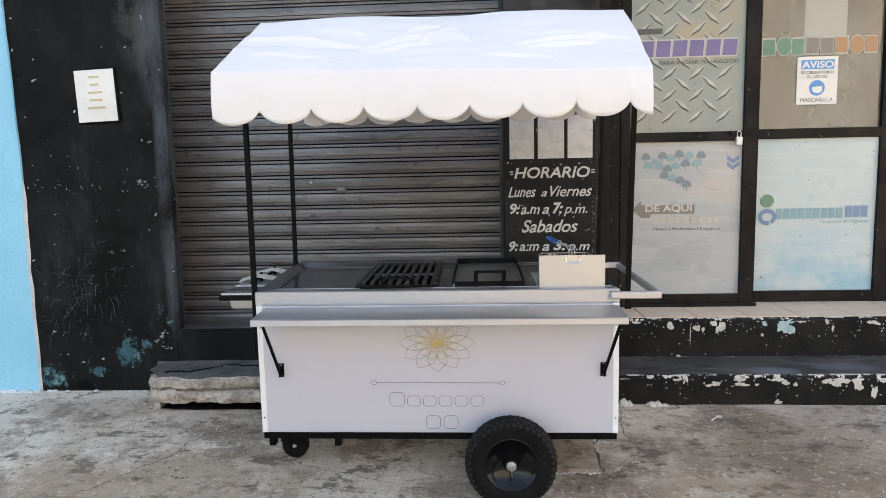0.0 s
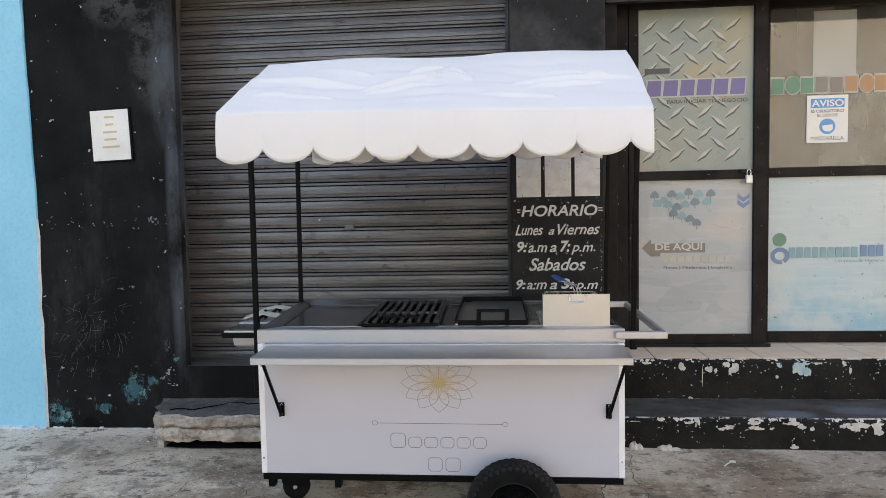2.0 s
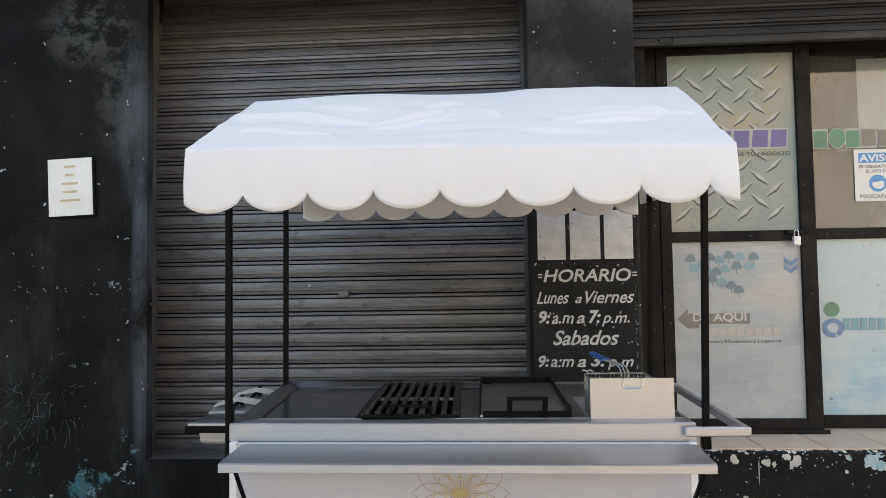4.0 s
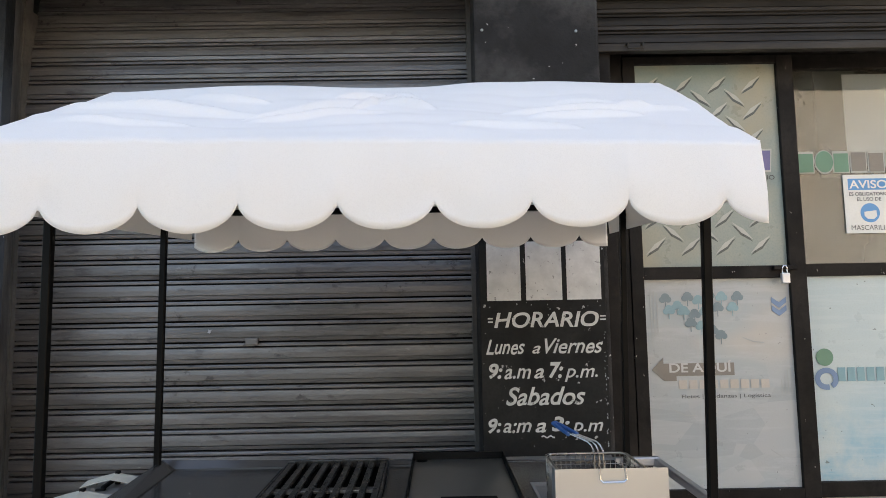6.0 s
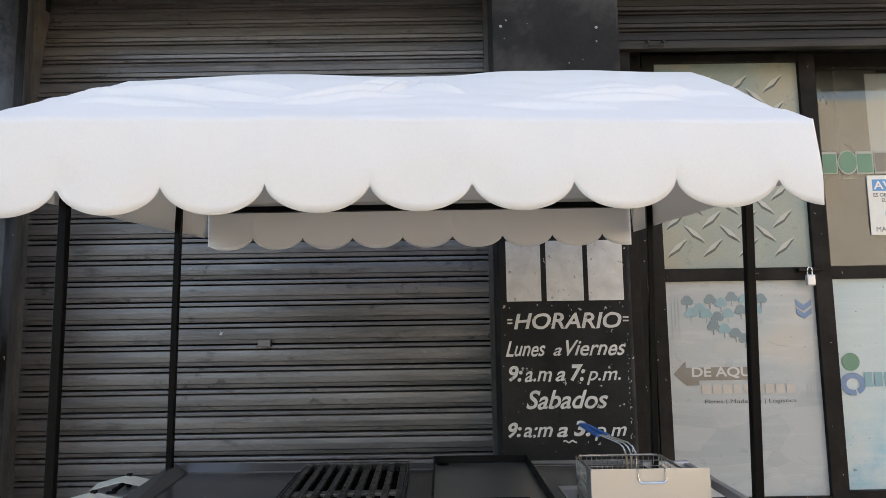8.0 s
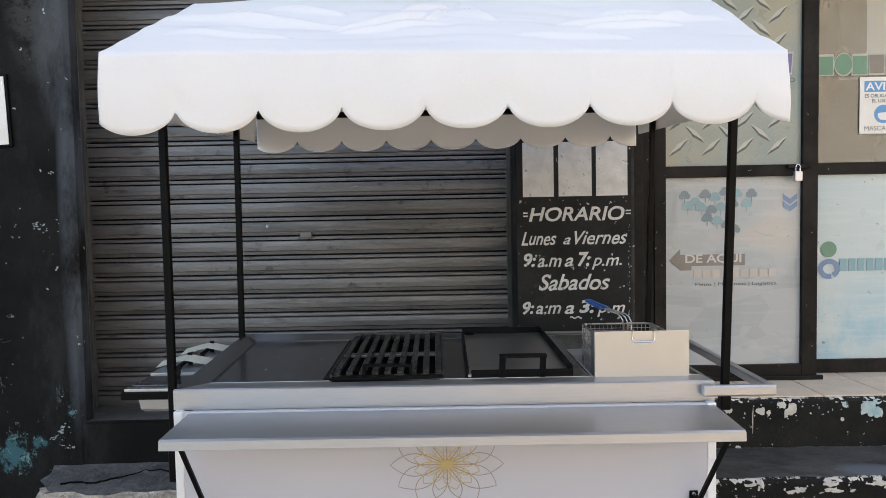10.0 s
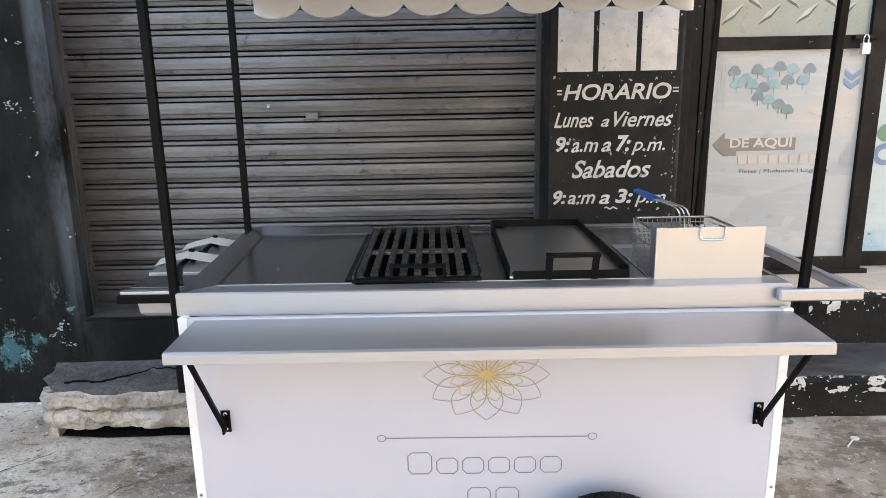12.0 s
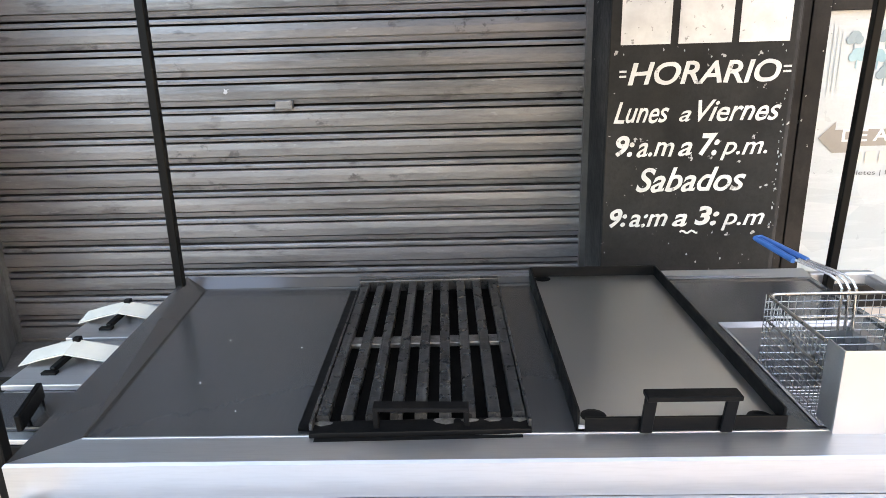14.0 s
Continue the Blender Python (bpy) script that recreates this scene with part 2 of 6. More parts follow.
M_FLAKE_TEAL = surface("bared_teal_paint", (0.30, 0.47, 0.50), (0.52, 0.60, 0.58), 26, 0.85, bump=0.4, grain=90)[0]
M_TILE = surface("beige_floor_tile", (0.70, 0.54, 0.40), (0.78, 0.62, 0.47), 9, 0.6, bump=0.15, spec=0.25)[0]
M_GROUT = plain("floor_grout", (0.16, 0.14, 0.12), 0.9)

# roller shutter slats: dull painted steel, horizontal dirt streaks, rust
VARIED[0] = True
M_SLAT, nt, bs, col = surface("dull_shutter_steel", (0.140, 0.136, 0.136), (0.212, 0.206, 0.206), 2.2, 0.42, 0.35, bump=0.25, grain=70, stretch=(0.5, 1, 3.0), bump_dist=0.003)
col = over(nt, bs, col, ramp(nt, noise_out(nt, 3.4, 8, (0.35, 1, 5.0), 0.75, seed=2.7), 0.50, 0.62, 0, 0.6), (0.070, 0.068, 0.067))
col = over(nt, bs, col, ramp(nt, noise_out(nt, 2.3, 6, (0.5, 1, 2.2), 0.7, seed=6.6), 0.56, 0.68, 0, 0.25), (0.175, 0.15, 0.132))
col = over(nt, bs, col, ramp(nt, noise_out(nt, 9, 5, (0.6, 1, 2.4), 0.65, seed=5.0), 0.61, 0.71, 0, 0.6), (0.03, 0.028, 0.027))
smudge = maths(nt, "MULTIPLY", ramp(nt, noise_out(nt, 9, 5, (0.5, 1, 2.0), 0.65, seed=14.0), 0.58, 0.70), ramp(nt, noise_out(nt, 1.4, 2, seed=3.7), 0.46, 0.58))
col = over(nt, bs, col, maths(nt, "MULTIPLY", smudge, 0.55), (0.045, 0.033, 0.032))
blot = maths(nt, "MULTIPLY", ramp(nt, noise_out(nt, 16, 6, (0.9, 1, 1.2), 0.7, seed=31.0), 0.55, 0.62), ramp(nt, noise_out(nt, 2.6, 3, (1, 1, 1.6), seed=33.0), 0.52, 0.60))
col = over(nt, bs, col, maths(nt, "MULTIPLY", blot, 0.7), (0.030, 0.028, 0.028))
col = over(nt, bs, col, ramp(nt, noise_out(nt, 45, 3, (0.4, 1, 1.5), 0.6, seed=21.0), 0.66, 0.72, 0, 0.35), (0.36, 0.35, 0.35))
# near-black, for shutter joints and for shade painted into gaps
M_GROOVE = plain("groove_and_gap_black", (0.006, 0.0055, 0.005), 0.9, spec=0.1)
M_SHUTTER_RIGHT, nt, bs, col = surface("dark_rolled_shutter", (0.017, 0.015, 0.013), (0.046, 0.040, 0.034), 2.2, 0.6, 0.2, bump=0.25, grain=70, stretch=(0.5, 1, 3.0))
VARIED[0] = False
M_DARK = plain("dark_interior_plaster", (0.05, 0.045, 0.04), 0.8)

# stainless steel, brushed along x
def steel(name, c=(0.52, 0.52, 0.53), rough=0.47, stretch=(0.06, 1, 1)):
    m, nt, bs, col = surface(name, c, tuple(v * 0.93 for v in c), 2.0, rough, 1.0, bump=0.05, grain=260, stretch=stretch, rough_var=0.06, bump_dist=0.0006)
    return m


M_STEEL = steel("brushed_stainless_steel")
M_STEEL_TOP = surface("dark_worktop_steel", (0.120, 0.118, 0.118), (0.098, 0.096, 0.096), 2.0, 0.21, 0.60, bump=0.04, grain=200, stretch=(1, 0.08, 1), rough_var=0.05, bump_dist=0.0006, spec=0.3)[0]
M_STEEL_CREAM = surface("basket_plate_steel", (0.53, 0.54, 0.545), (0.50, 0.51, 0.515), 3.0, 0.38, 1.0, bump=0.0, rough_var=0.05, mottle=0.0)[0]
M_WIRE = plain("basket_wire", (0.50, 0.48, 0.45), 0.3, 1.0, bump=0.0)
M_BLACK_STEEL = plain("black_powder_coated_steel", (0.0035, 0.0035, 0.0036), 0.42, 0.0, bump=0.1, spec=0.09)
M_CAST, nt, bs, col = surface("oiled_black_grill_steel", (0.022, 0.021, 0.021), (0.066, 0.064, 0.062), 16, 0.32, 0.5, bump=0.3, grain=110)
col = over(nt, bs, col, ramp(nt, noise_out(nt, 40, 5, (3.0, 0.06, 1), 0.7, seed=5.6), 0.56, 0.68, 0, 0.45), (0.18, 0.176, 0.172))
col = over(nt, bs, col, ramp(nt, noise_out(nt, 12, 6, (1, 0.5, 1), 0.7, seed=9.6), 0.58, 0.70, 0, 0.6), (0.02, 0.02, 0.02))
M_GRIDDLE = surface("griddle_plate_steel", (0.48, 0.485, 0.48), (0.505, 0.51, 0.505), 2, 0.30, 0.95, bump=0.0, rough_var=0.0, mottle=0.0, lo=0.1, hi=0.9)[0]
M_WELD = surface("welded_bright_steel", (0.34, 0.33, 0.32), (0.16, 0.155, 0.15), 60, 0.4, 0.9, bump=0.5)[0]
M_PANEL = surface("white_laminate_panel", (0.510, 0.508, 0.552), (0.500, 0.498, 0.542), 1.2, 0.30, bump=0.0, rough_var=0.02, mottle=0.0)[0]
M_TRIM = plain("white_aluminium_trim", (0.82, 0.82, 0.82), 0.35, bump=0.05)
M_GOLD = plain("gold_print", (0.58, 0.44, 0.20), 0.4, bump=0.0)
M_PETAL_PRINT = plain("taupe_petal_print", (0.36, 0.30, 0.255), 0.4, bump=0.0)
M_GREY_PRINT = plain("grey_print", (0.20, 0.19, 0.20), 0.45, bump=0.0)
M_PALE_PRINT = plain("pale_grey_print", (0.43, 0.42, 0.44), 0.4, bump=0.0)
M_RUBBER = surface("tyre_rubber", (0.0045, 0.0045, 0.0045), (0.011, 0.0105, 0.010), 12, 0.75, bump=0.4, grain=160, spec=0.12)[0]
M_TYRE_TREAD = surface("dusty_tyre_tread", (0.012, 0.0115, 0.011), (0.028, 0.026, 0.024), 9, 0.85, bump=0.4, grain=160, spec=0.15)[0]
M_RIM = plain("gloss_black_rim", (0.0035, 0.0035, 0.004), 0.13, bump=0.02, spec=0.34)
M_ZINC = plain("zinc_plated_steel", (0.34, 0.33, 0.31), 0.40, 0.6, bump=0.0)
M_CHROME = plain("chrome", (0.75, 0.74, 0.72), 0.15, 1.0, bump=0.0)
M_BLUE_GRIP = plain("blue_rubber_grip", (0.03, 0.13, 0.40), 0.4, bump=0.05)
M_PAPER = surface("white_paper", (0.80, 0.79, 0.74), (0.74, 0.72, 0.66), 6, 0.6, bump=0.05)[0]
M_PAPER_FADE = plain("faded_yellow_print", (0.62, 0.50, 0.30), 0.6, bump=0.0)
M_WHITE_PAINT, nt, bs, col = surface("brushed_white_lettering", (0.64, 0.64, 0.62), (0.50, 0.50, 0.485), 14, 0.6, bump=0.2, grain=90)
col = over(nt, bs, col, ramp(nt, noise_out(nt, 42, 3, (1, 1, 1), 0.6, seed=2.2), 0.64, 0.68, 0, 0.75), (0.16, 0.16, 0.15))
M_FRAME, nt, bs, col = surface("dark_bronze_aluminium", (0.007, 0.0062, 0.0058), (0.017, 0.015, 0.014), 6, 0.55, 0.0, bump=0.15, spec=0.14)
col = over(nt, bs, col, ramp(nt, noise_out(nt, 38, 3, (1, 1, 0.7), 0.6, seed=3.2), 0.715, 0.73, 0, 0.8), (0.40, 0.39, 0.36))
col = over(nt, bs, col, ramp(nt, noise_out(nt, 3, 6, (1, 1, 0.6), 0.7, seed=7.2), 0.52, 0.66, 0, 0.5), (0.040, 0.034, 0.030))
M_SHEET = surface("pale_plastic_sheet", (0.50, 0.52, 0.515), (0.44, 0.46, 0.46), 2.0, 0.5, bump=0.0, mottle=0.1)[0]
M_CHIP = plain("pale_chipped_plaster", (0.34, 0.38, 0.39), 0.85, bump=0.0)
M_LINE_GREY = plain("scratched_paint", (0.115, 0.122, 0.125), 0.8, bump=0.0)
M_BRASS = plain("padlock_steel", (0.70, 0.71, 0.73), 0.35, 0.4, bump=0.0)

# canvas: bright woven cloth that lets some light through
M_CANVAS, nt, bs, col = surface("white_canvas", (0.93, 0.93, 0.93), (0.90, 0.90, 0.905), 2.5, 0.85, bump=0.08, grain=420, bump_dist=0.001)
tr = nt.nodes.new("ShaderNodeBsdfTranslucent")
tr.inputs[0].default_value = (0.93, 0.87, 0.80, 1)
mx = nt.nodes.new("ShaderNodeMixShader")
mx.inputs[0].default_value = 0.24
nt.links.new(bs.outputs[0], mx.inputs[1])
nt.links.new(tr.outputs[0], mx.inputs[2])
nt.links.new(mx.outputs[0], nt.nodes["Material Output"].inputs[0])

# window glass
M_GLASS = bpy.data.materials.new("window_glass")
M_GLASS.use_nodes = True
nt = M_GLASS.node_tree
bs = nt.nodes["Principled BSDF"]
bs.inputs["Base Color"].default_value = (0.93, 0.95, 0.94, 1)
bs.inputs["Transmission Weight"].default_value = 1.0
bs.inputs["Roughness"].default_value = 0.02
bs.inputs["IOR"].default_value = 1.5

# printed window films
M_FILM_PLATE, nt, bs, col = surface("tread_plate_film", (0.215, 0.285, 0.270), (0.32, 0.335, 0.285), 2.6, 0.35, bump=0.05)
col = over(nt, bs, col, ramp(nt, noise_out(nt, 1.9, 3, (1, 1, 1), 0.5, seed=3.6), 0.50, 0.66, 0, 0.60), (0.43, 0.33, 0.19))
M_LUG_LIGHT = plain("tread_lug_light", (0.46, 0.465, 0.425), 0.35, bump=0.0)
M_LUG_DARK = plain("tread_lug_shade", (0.085, 0.10, 0.095), 0.35, bump=0.0)
M_FILM_MAP, nt, bs, col = surface("pale_map_film", (0.432, 0.454, 0.449), (0.383, 0.409, 0.414), 2.4, 0.35, bump=0.0)
col = over(nt, bs, col, ramp(nt, noise_out(nt, 2.2, 2, (1, 1, 1.6), 0.4, seed=8.8), 0.52, 0.56, 0, 0.7), (0.383, 0.427, 0.436))
col = over(nt, bs, col, ramp(nt, noise_out(nt, 1.5, 3, (1, 1, 1.6), 0.4, seed=4.1), 0.53, 0.68, 0, 0.7), (0.534, 0.485, 0.418))
col = over(nt, bs, col, ramp(nt, noise_out(nt, 5, 7, (0.6, 1, 5.0), 0.7, seed=2.2), 0.52, 0.60, 0, 0.22), (0.570, 0.587, 0.587))
col = over(nt, bs, col, ramp(nt, noise_out(nt, 55, 2, (1, 1, 1), 0.5, seed=6.1), 0.74, 0.76, 0, 0.6), (0.125, 0.125, 0.125))
facet = nt.nodes.new("ShaderNodeTexVoronoi")
facet.inputs["Scale"].default_value = 7.0
fmap = nt.nodes.new("ShaderNodeMapping")
fmap.inputs["Scale"].default_value = (0.7, 1.0, 1.3)
fco = nt.nodes.new("ShaderNodeTexCoord")
nt.links.new(fco.outputs["Object"], fmap.inputs[0])
nt.links.new(fmap.outputs[0], facet.inputs["Vector"])
fsep = nt.nodes.new("ShaderNodeSeparateXYZ")
nt.links.new(facet.outputs["Color"], fsep.inputs[0])
low_zone = ramp(nt, axis_out(nt, 2), 1.15, 0.95)
col = over(nt, bs, col, maths(nt, "MULTIPLY", ramp(nt, fsep.outputs[0], 0.45, 0.75, 0, 0.30), low_zone), (0.294, 0.320, 0.329))
col = over(nt, bs, col, maths(nt, "MULTIPLY", ramp(nt, fsep.outputs[1], 0.60, 0.85, 0, 0.30), low_zone), (0.534, 0.534, 0.516))
M_FILM_WATER, nt, bs, col = surface("pale_water_film", (0.512, 0.586, 0.577), (0.446, 0.549, 0.567), 2.0, 0.35, bump=0.05)
water = maths(nt, "MULTIPLY", ramp(nt, noise_out(nt, 4.0, 5, (1, 1, 1), 0.65, seed=2.9), 0.40, 0.60), ramp(nt, axis_out(nt, 2), 1.0, 0.62))
col = over(nt, bs, col, water, (0.260, 0.465, 0.558))
col = over(nt, bs, col, ramp(nt, noise_out(nt, 4.5, 7, (0.5, 1, 7.0), 0.7, seed=5.2), 0.50, 0.60, 0, 0.35), (0.558, 0.623, 0.623))
col = over(nt, bs, col, ramp(nt, noise_out(nt, 40, 2, (1, 1, 1), 0.5, seed=1.1), 0.73, 0.75, 0, 0.7), (0.112, 0.121, 0.121))
M_CREAM = plain("cream_lid_paint", (0.56, 0.545, 0.47), 0.5, bump=0.1)
# half-clear film on the upper shop window, tan reflections painted into its colour
M_HAZE, nt, bs, col = surface("window_reflection_haze", (0.125, 0.122, 0.105), (0.245, 0.238, 0.21), 2.4, 0.5, bump=0.0)
col = over(nt, bs, col, ramp(nt, noise_out(nt, 1.6, 3, (1, 1, 0.6), 0.5, seed=3.9), 0.52, 0.64, 0, 0.55), (0.30, 0.19, 0.095))
clear = nt.nodes.new("ShaderNodeBsdfTransparent")
mx = nt.nodes.new("ShaderNodeMixShader")
nt.links.new(ramp(nt, noise_out(nt, 2.0, 4, (1.4, 1, 0.6), 0.6, seed=6.8), 0.38, 0.62, 0.42, 0.66), mx.inputs[0])
nt.links.new(clear.outputs[0], mx.inputs[1])
nt.links.new(bs.outputs[0], mx.inputs[2])
nt.links.new(mx.outputs[0], nt.nodes["Material Output"].inputs[0])
M_TEAL_TREE = plain("teal_tree_print", (0.24, 0.385, 0.42), 0.4, bump=0.0)
M_GREY_TREE = plain("grey_tree_print", (0.19, 0.26, 0.285), 0.4, bump=0.0)
M_PALE_WORDS = plain("pale_word_print", (0.56, 0.555, 0.53), 0.4, bump=0.0)
M_PALE_LINE = plain("pale_line_print", (0.43, 0.45, 0.44), 0.4, bump=0.0)
M_BROWN_PRINT = plain("taupe_print", (0.235, 0.21, 0.18), 0.4, bump=0.0)
M_PURPLE = plain("purple_print", (0.16, 0.14, 0.30), 0.4, bump=0.0)
M_BLUE_PRINT = plain("blue_print", (0.17, 0.27, 0.43), 0.4, bump=0.0)
M_AVISO_BLUE = plain("notice_blue_print", (0.10, 0.32, 0.62), 0.4, bump=0.0)
M_GREEN_PRINT = plain("green_print", (0.13, 0.28, 0.19), 0.4, bump=0.0)
M_ORANGE_PRINT = plain("orange_print", (0.42, 0.24, 0.13), 0.4, bump=0.0)
M_SAND_PRINT = plain("pale_orange_print", (0.52, 0.475, 0.415), 0.4, bump=0.0)
M_TEAL_PRINT = plain("teal_print", (0.22, 0.39, 0.43), 0.4, bump=0.0)
M_DARK_PRINT = plain("dark_print", (0.09, 0.09, 0.09), 0.5, bump=0.0)
M_OPPOSITE = surface("warm_bounce_wall", (0.52, 0.455, 0.37), (0.58, 0.51, 0.42), 1.0, 0.85, bump=0.3)[0]
M_ROAD = surface("asphalt", (0.045, 0.045, 0.046), (0.065, 0.064, 0.062), 2.0, 0.85, bump=0.5, grain=60)[0]


# ---- building blocks ----
def thing(name, at, label, category, group="", kind=""):
    ob = new(name)
    ob.empty_display_size = 0.1
    ob.location = at
    return tagged(ob, label, category, group, kind)


def mesh_of(name, bm, material, smooth=False):
    me = bpy.data.meshes.new(name)
    bmesh.ops.recalc_face_normals(bm, faces=bm.faces)
    if smooth:
        for f in bm.faces:
            f.smooth = True
    bm.to_mesh(me)
    bm.free()
    for m in material if isinstance(material, (list, tuple)) else [material]:
        me.materials.append(m)
    return me


def adopt(ob, parent):
    ob.parent = parent
    if parent.type == "EMPTY":
        ob.matrix_parent_inverse = Matrix.Translation(-parent.location)
    return ob


def part(name, bm, material, parent, label="", smooth=False):
    ob = new(name, mesh_of(name, bm, material, smooth))
    adopt(ob, parent)
    return tagged(ob, label)


def solo(name, bm, material, label="", category="", group="", kind="", smooth=False):
    return tagged(new(name, mesh_of(name, bm, material, smooth)), label, category, group, kind)


def box(bm, x0, x1, y0, y1, z0, z1, bevel=0.0, mat=0):
    c = [(x, y, z) for z in (z0, z1) for y in (y0, y1) for x in (x0, x1)]
    v = [bm.verts.new(p) for p in c]
    fs = [bm.faces.new([v[i] for i in q]) for q in ((0, 2, 3, 1), (4, 5, 7, 6), (0, 1, 5, 4), (2, 6, 7, 3), (0, 4, 6, 2), (1, 3, 7, 5))]
    for f in fs:
        f.material_index = mat
    if bevel:
        es = list({e for f in fs for e in f.edges})
        bmesh.ops.bevel(bm, geom=es, offset=bevel, segments=2, affect="EDGES", profile=0.6)
    return v


def boxed(*a, **k):
    bm = bmesh.new()
    box(bm, *a, **k)
    return bm


def bar(bm, a, b, w, h=None, up=(0, 0, 1), bevel=0.0):
    """A square tube from a to b, w wide across and h along up."""
    a, b, up = Vector(a), Vector(b), Vector(up)
    h = h or w
    d = (b - a).normalized()
    s = d.cross(up)
    if s.length < 1e-4:
        s = d.cross(Vector((0, 1, 0)))
    s.normalize()
    u = s.cross(d)
    vs = [bm.verts.new(p + s * (i * w / 2) + u * (j * h / 2)) for p in (a, b) for i, j in ((-1, -1), (1, -1), (1, 1), (-1, 1))]
    fs = [bm.faces.new([vs[i] for i in q]) for q in ((0, 1, 2, 3), (7, 6, 5, 4), (0, 4, 5, 1), (1, 5, 6, 2), (2, 6, 7, 3), (3, 7, 4, 0))]
    if bevel:
        bmesh.ops.bevel(bm, geom=list({e for f in fs for e in f.edges}), offset=bevel, segments=1, affect="EDGES")


def rod(bm, pts, r, n=8, closed=False):
    """A round wire through pts."""
    pts = [Vector(p) for p in pts]
    rings = []
    k = len(pts)
    for i, p in enumerate(pts):
        d = (pts[(i + 1) % k] - pts[i - 1]) if closed or 0 < i < k - 1 else (pts[1] - pts[0] if i == 0 else pts[-1] - pts[-2])
        d.normalize()
        s = d.cross(Vector((0, 0, 1)))
        if s.length < 1e-3:
            s = d.cross(Vector((0, 1, 0)))
        s.normalize()
        u = s.cross(d)
        rings.append([bm.verts.new(p + s * (r * math.cos(2 * math.pi * j / n)) + u * (r * math.sin(2 * math.pi * j / n))) for j in range(n)])
    for i in range(k if closed else k - 1):
        a, b = rings[i], rings[(i + 1) % k]
        for j in range(n):
            bm.faces.new((a[j], a[(j + 1) % n], b[(j + 1) % n], b[j]))
    if not closed:
        bm.faces.new(rings[0][::-1])
        bm.faces.new(rings[-1])


def lathe(bm, profile, centre, axis="y", n=48):
    """Turns (offset along axis, radius) pairs round the axis through centre."""
    c = Vector(centre)
    rings = []
    for o, r in profile:
        ring = []
        for j in range(n):
            a = 2 * math.pi * j / n
            p = {"y": (r * math.cos(a), o, r * math.sin(a)), "x": (o, r * math.cos(a), r * math.sin(a)), "z": (r * math.cos(a), r * math.sin(a), o)}[axis]
            ring.append(bm.verts.new(c + Vector(p)))
        rings.append(ring)
    for a, b in zip(rings, rings[1:]):
        for j in range(n):
            bm.faces.new((a[j], a[(j + 1) % n], b[(j + 1) % n], b[j]))
    bm.faces.new(rings[0][::-1])
    bm.faces.new(rings[-1])


def flat_poly(bm, pts, y, thick=0.001):
    """A thin printed shape facing -y, from (x, z) corners."""
    a = [bm.verts.new((x, y - thick, z)) for x, z in pts]
    b = [bm.verts.new((x, y, z)) for x, z in pts]
    bm.faces.new(a)
    bm.faces.new(b[::-1])
    n = len(pts)
    for i in range(n):
        bm.faces.new((a[i], b[i], b[(i + 1) % n], a[(i + 1) % n]))


def slab(bm, x0, x1, z0, z1, y, thick=0.001):
    flat_poly(bm, [(x0, z0), (x1, z0), (x1, z1), (x0, z1)], y, thick)


def stroke(bm, pts, w, y, thick=0.001, closed=False):
    """A flat line of width w through (x, z) points, facing -y."""
    k = len(pts)
    side = []
    for i in range(k):
        p0, p1 = (pts[i - 1], pts[(i + 1) % k]) if closed or 0 < i < k - 1 else ((pts[0], pts[1]) if i == 0 else (pts[-2], pts[-1]))
        d = Vector((p1[0] - p0[0], p1[1] - p0[1]))
        d.normalize()
        side.append((-d.y * w / 2, d.x * w / 2))
    a = [bm.verts.new((p[0] + s[0], y - thick, p[1] + s[1])) for p, s in zip(pts, side)]
    b = [bm.verts.new((p[0] - s[0], y - thick, p[1] - s[1])) for p, s in zip(pts, side)]
    for i in range(k if closed else k - 1):
        j = (i + 1) % k
        bm.faces.new((a[i], a[j], b[j], b[i]))


def lettering(name, text, x0, x1, z0, z1, y, material, parent, shear=0.0, bold=0.0, wobble=0.0):
    """Words in the built-in font, fitted to the box x0..x1, z0..z1 on a face at y that looks to -y."""
    cu = bpy.data.curves.new(name, "FONT")
    cu.body = text
    cu.shear = shear
    cu.offset = bold
    cu.fill_mode = "FRONT"
    tmp = new(name, cu)
    bpy.context.view_layer.update()
    me = bpy.data.meshes.new_from_object(tmp.evaluated_get(bpy.context.evaluated_depsgraph_get()))
    bpy.data.objects.remove(tmp)
    co = np.zeros(len(me.vertices) * 3)
    me.vertices.foreach_get("co", co)
    co = co.reshape(-1, 3)
    lo, hi = co.min(0), co.max(0)
    out = np.empty_like(co)
    out[:, 0] = x0 + (co[:, 0] - lo[0]) / (hi[0] - lo[0]) * (x1 - x0)
    out[:, 2] = z0 + (co[:, 1] - lo[1]) / (hi[1] - lo[1]) * (z1 - z0)
    out[:, 1] = y
    if wobble:
        out[:, 2] += wobble * (np.sin(out[:, 0] * 61.0 + z0 * 37.0) + 0.6 * np.sin(out[:, 0] * 147.0 + z0 * 11.0))
        out[:, 0] += 0.7 * wobble * np.sin(out[:, 2] * 170.0 + out[:, 0] * 40.0)
    me.vertices.foreach_set("co", out.ravel())
    me.materials.clear()
    me.materials.append(material)
    ob = new(name, me)
    return adopt(ob, parent)


# ---- ground ----
def ground_z(y):
    if y < -1.2:
        return -0.30
    if y < 2.4:
        return -0.038 + 0.03 * (y - 2.4)
    if y < 2.95:
        return 0.0172 + 0.10 * (y - 2.95)
    return 0.052 * (min(y, 3.95) - 2.62)


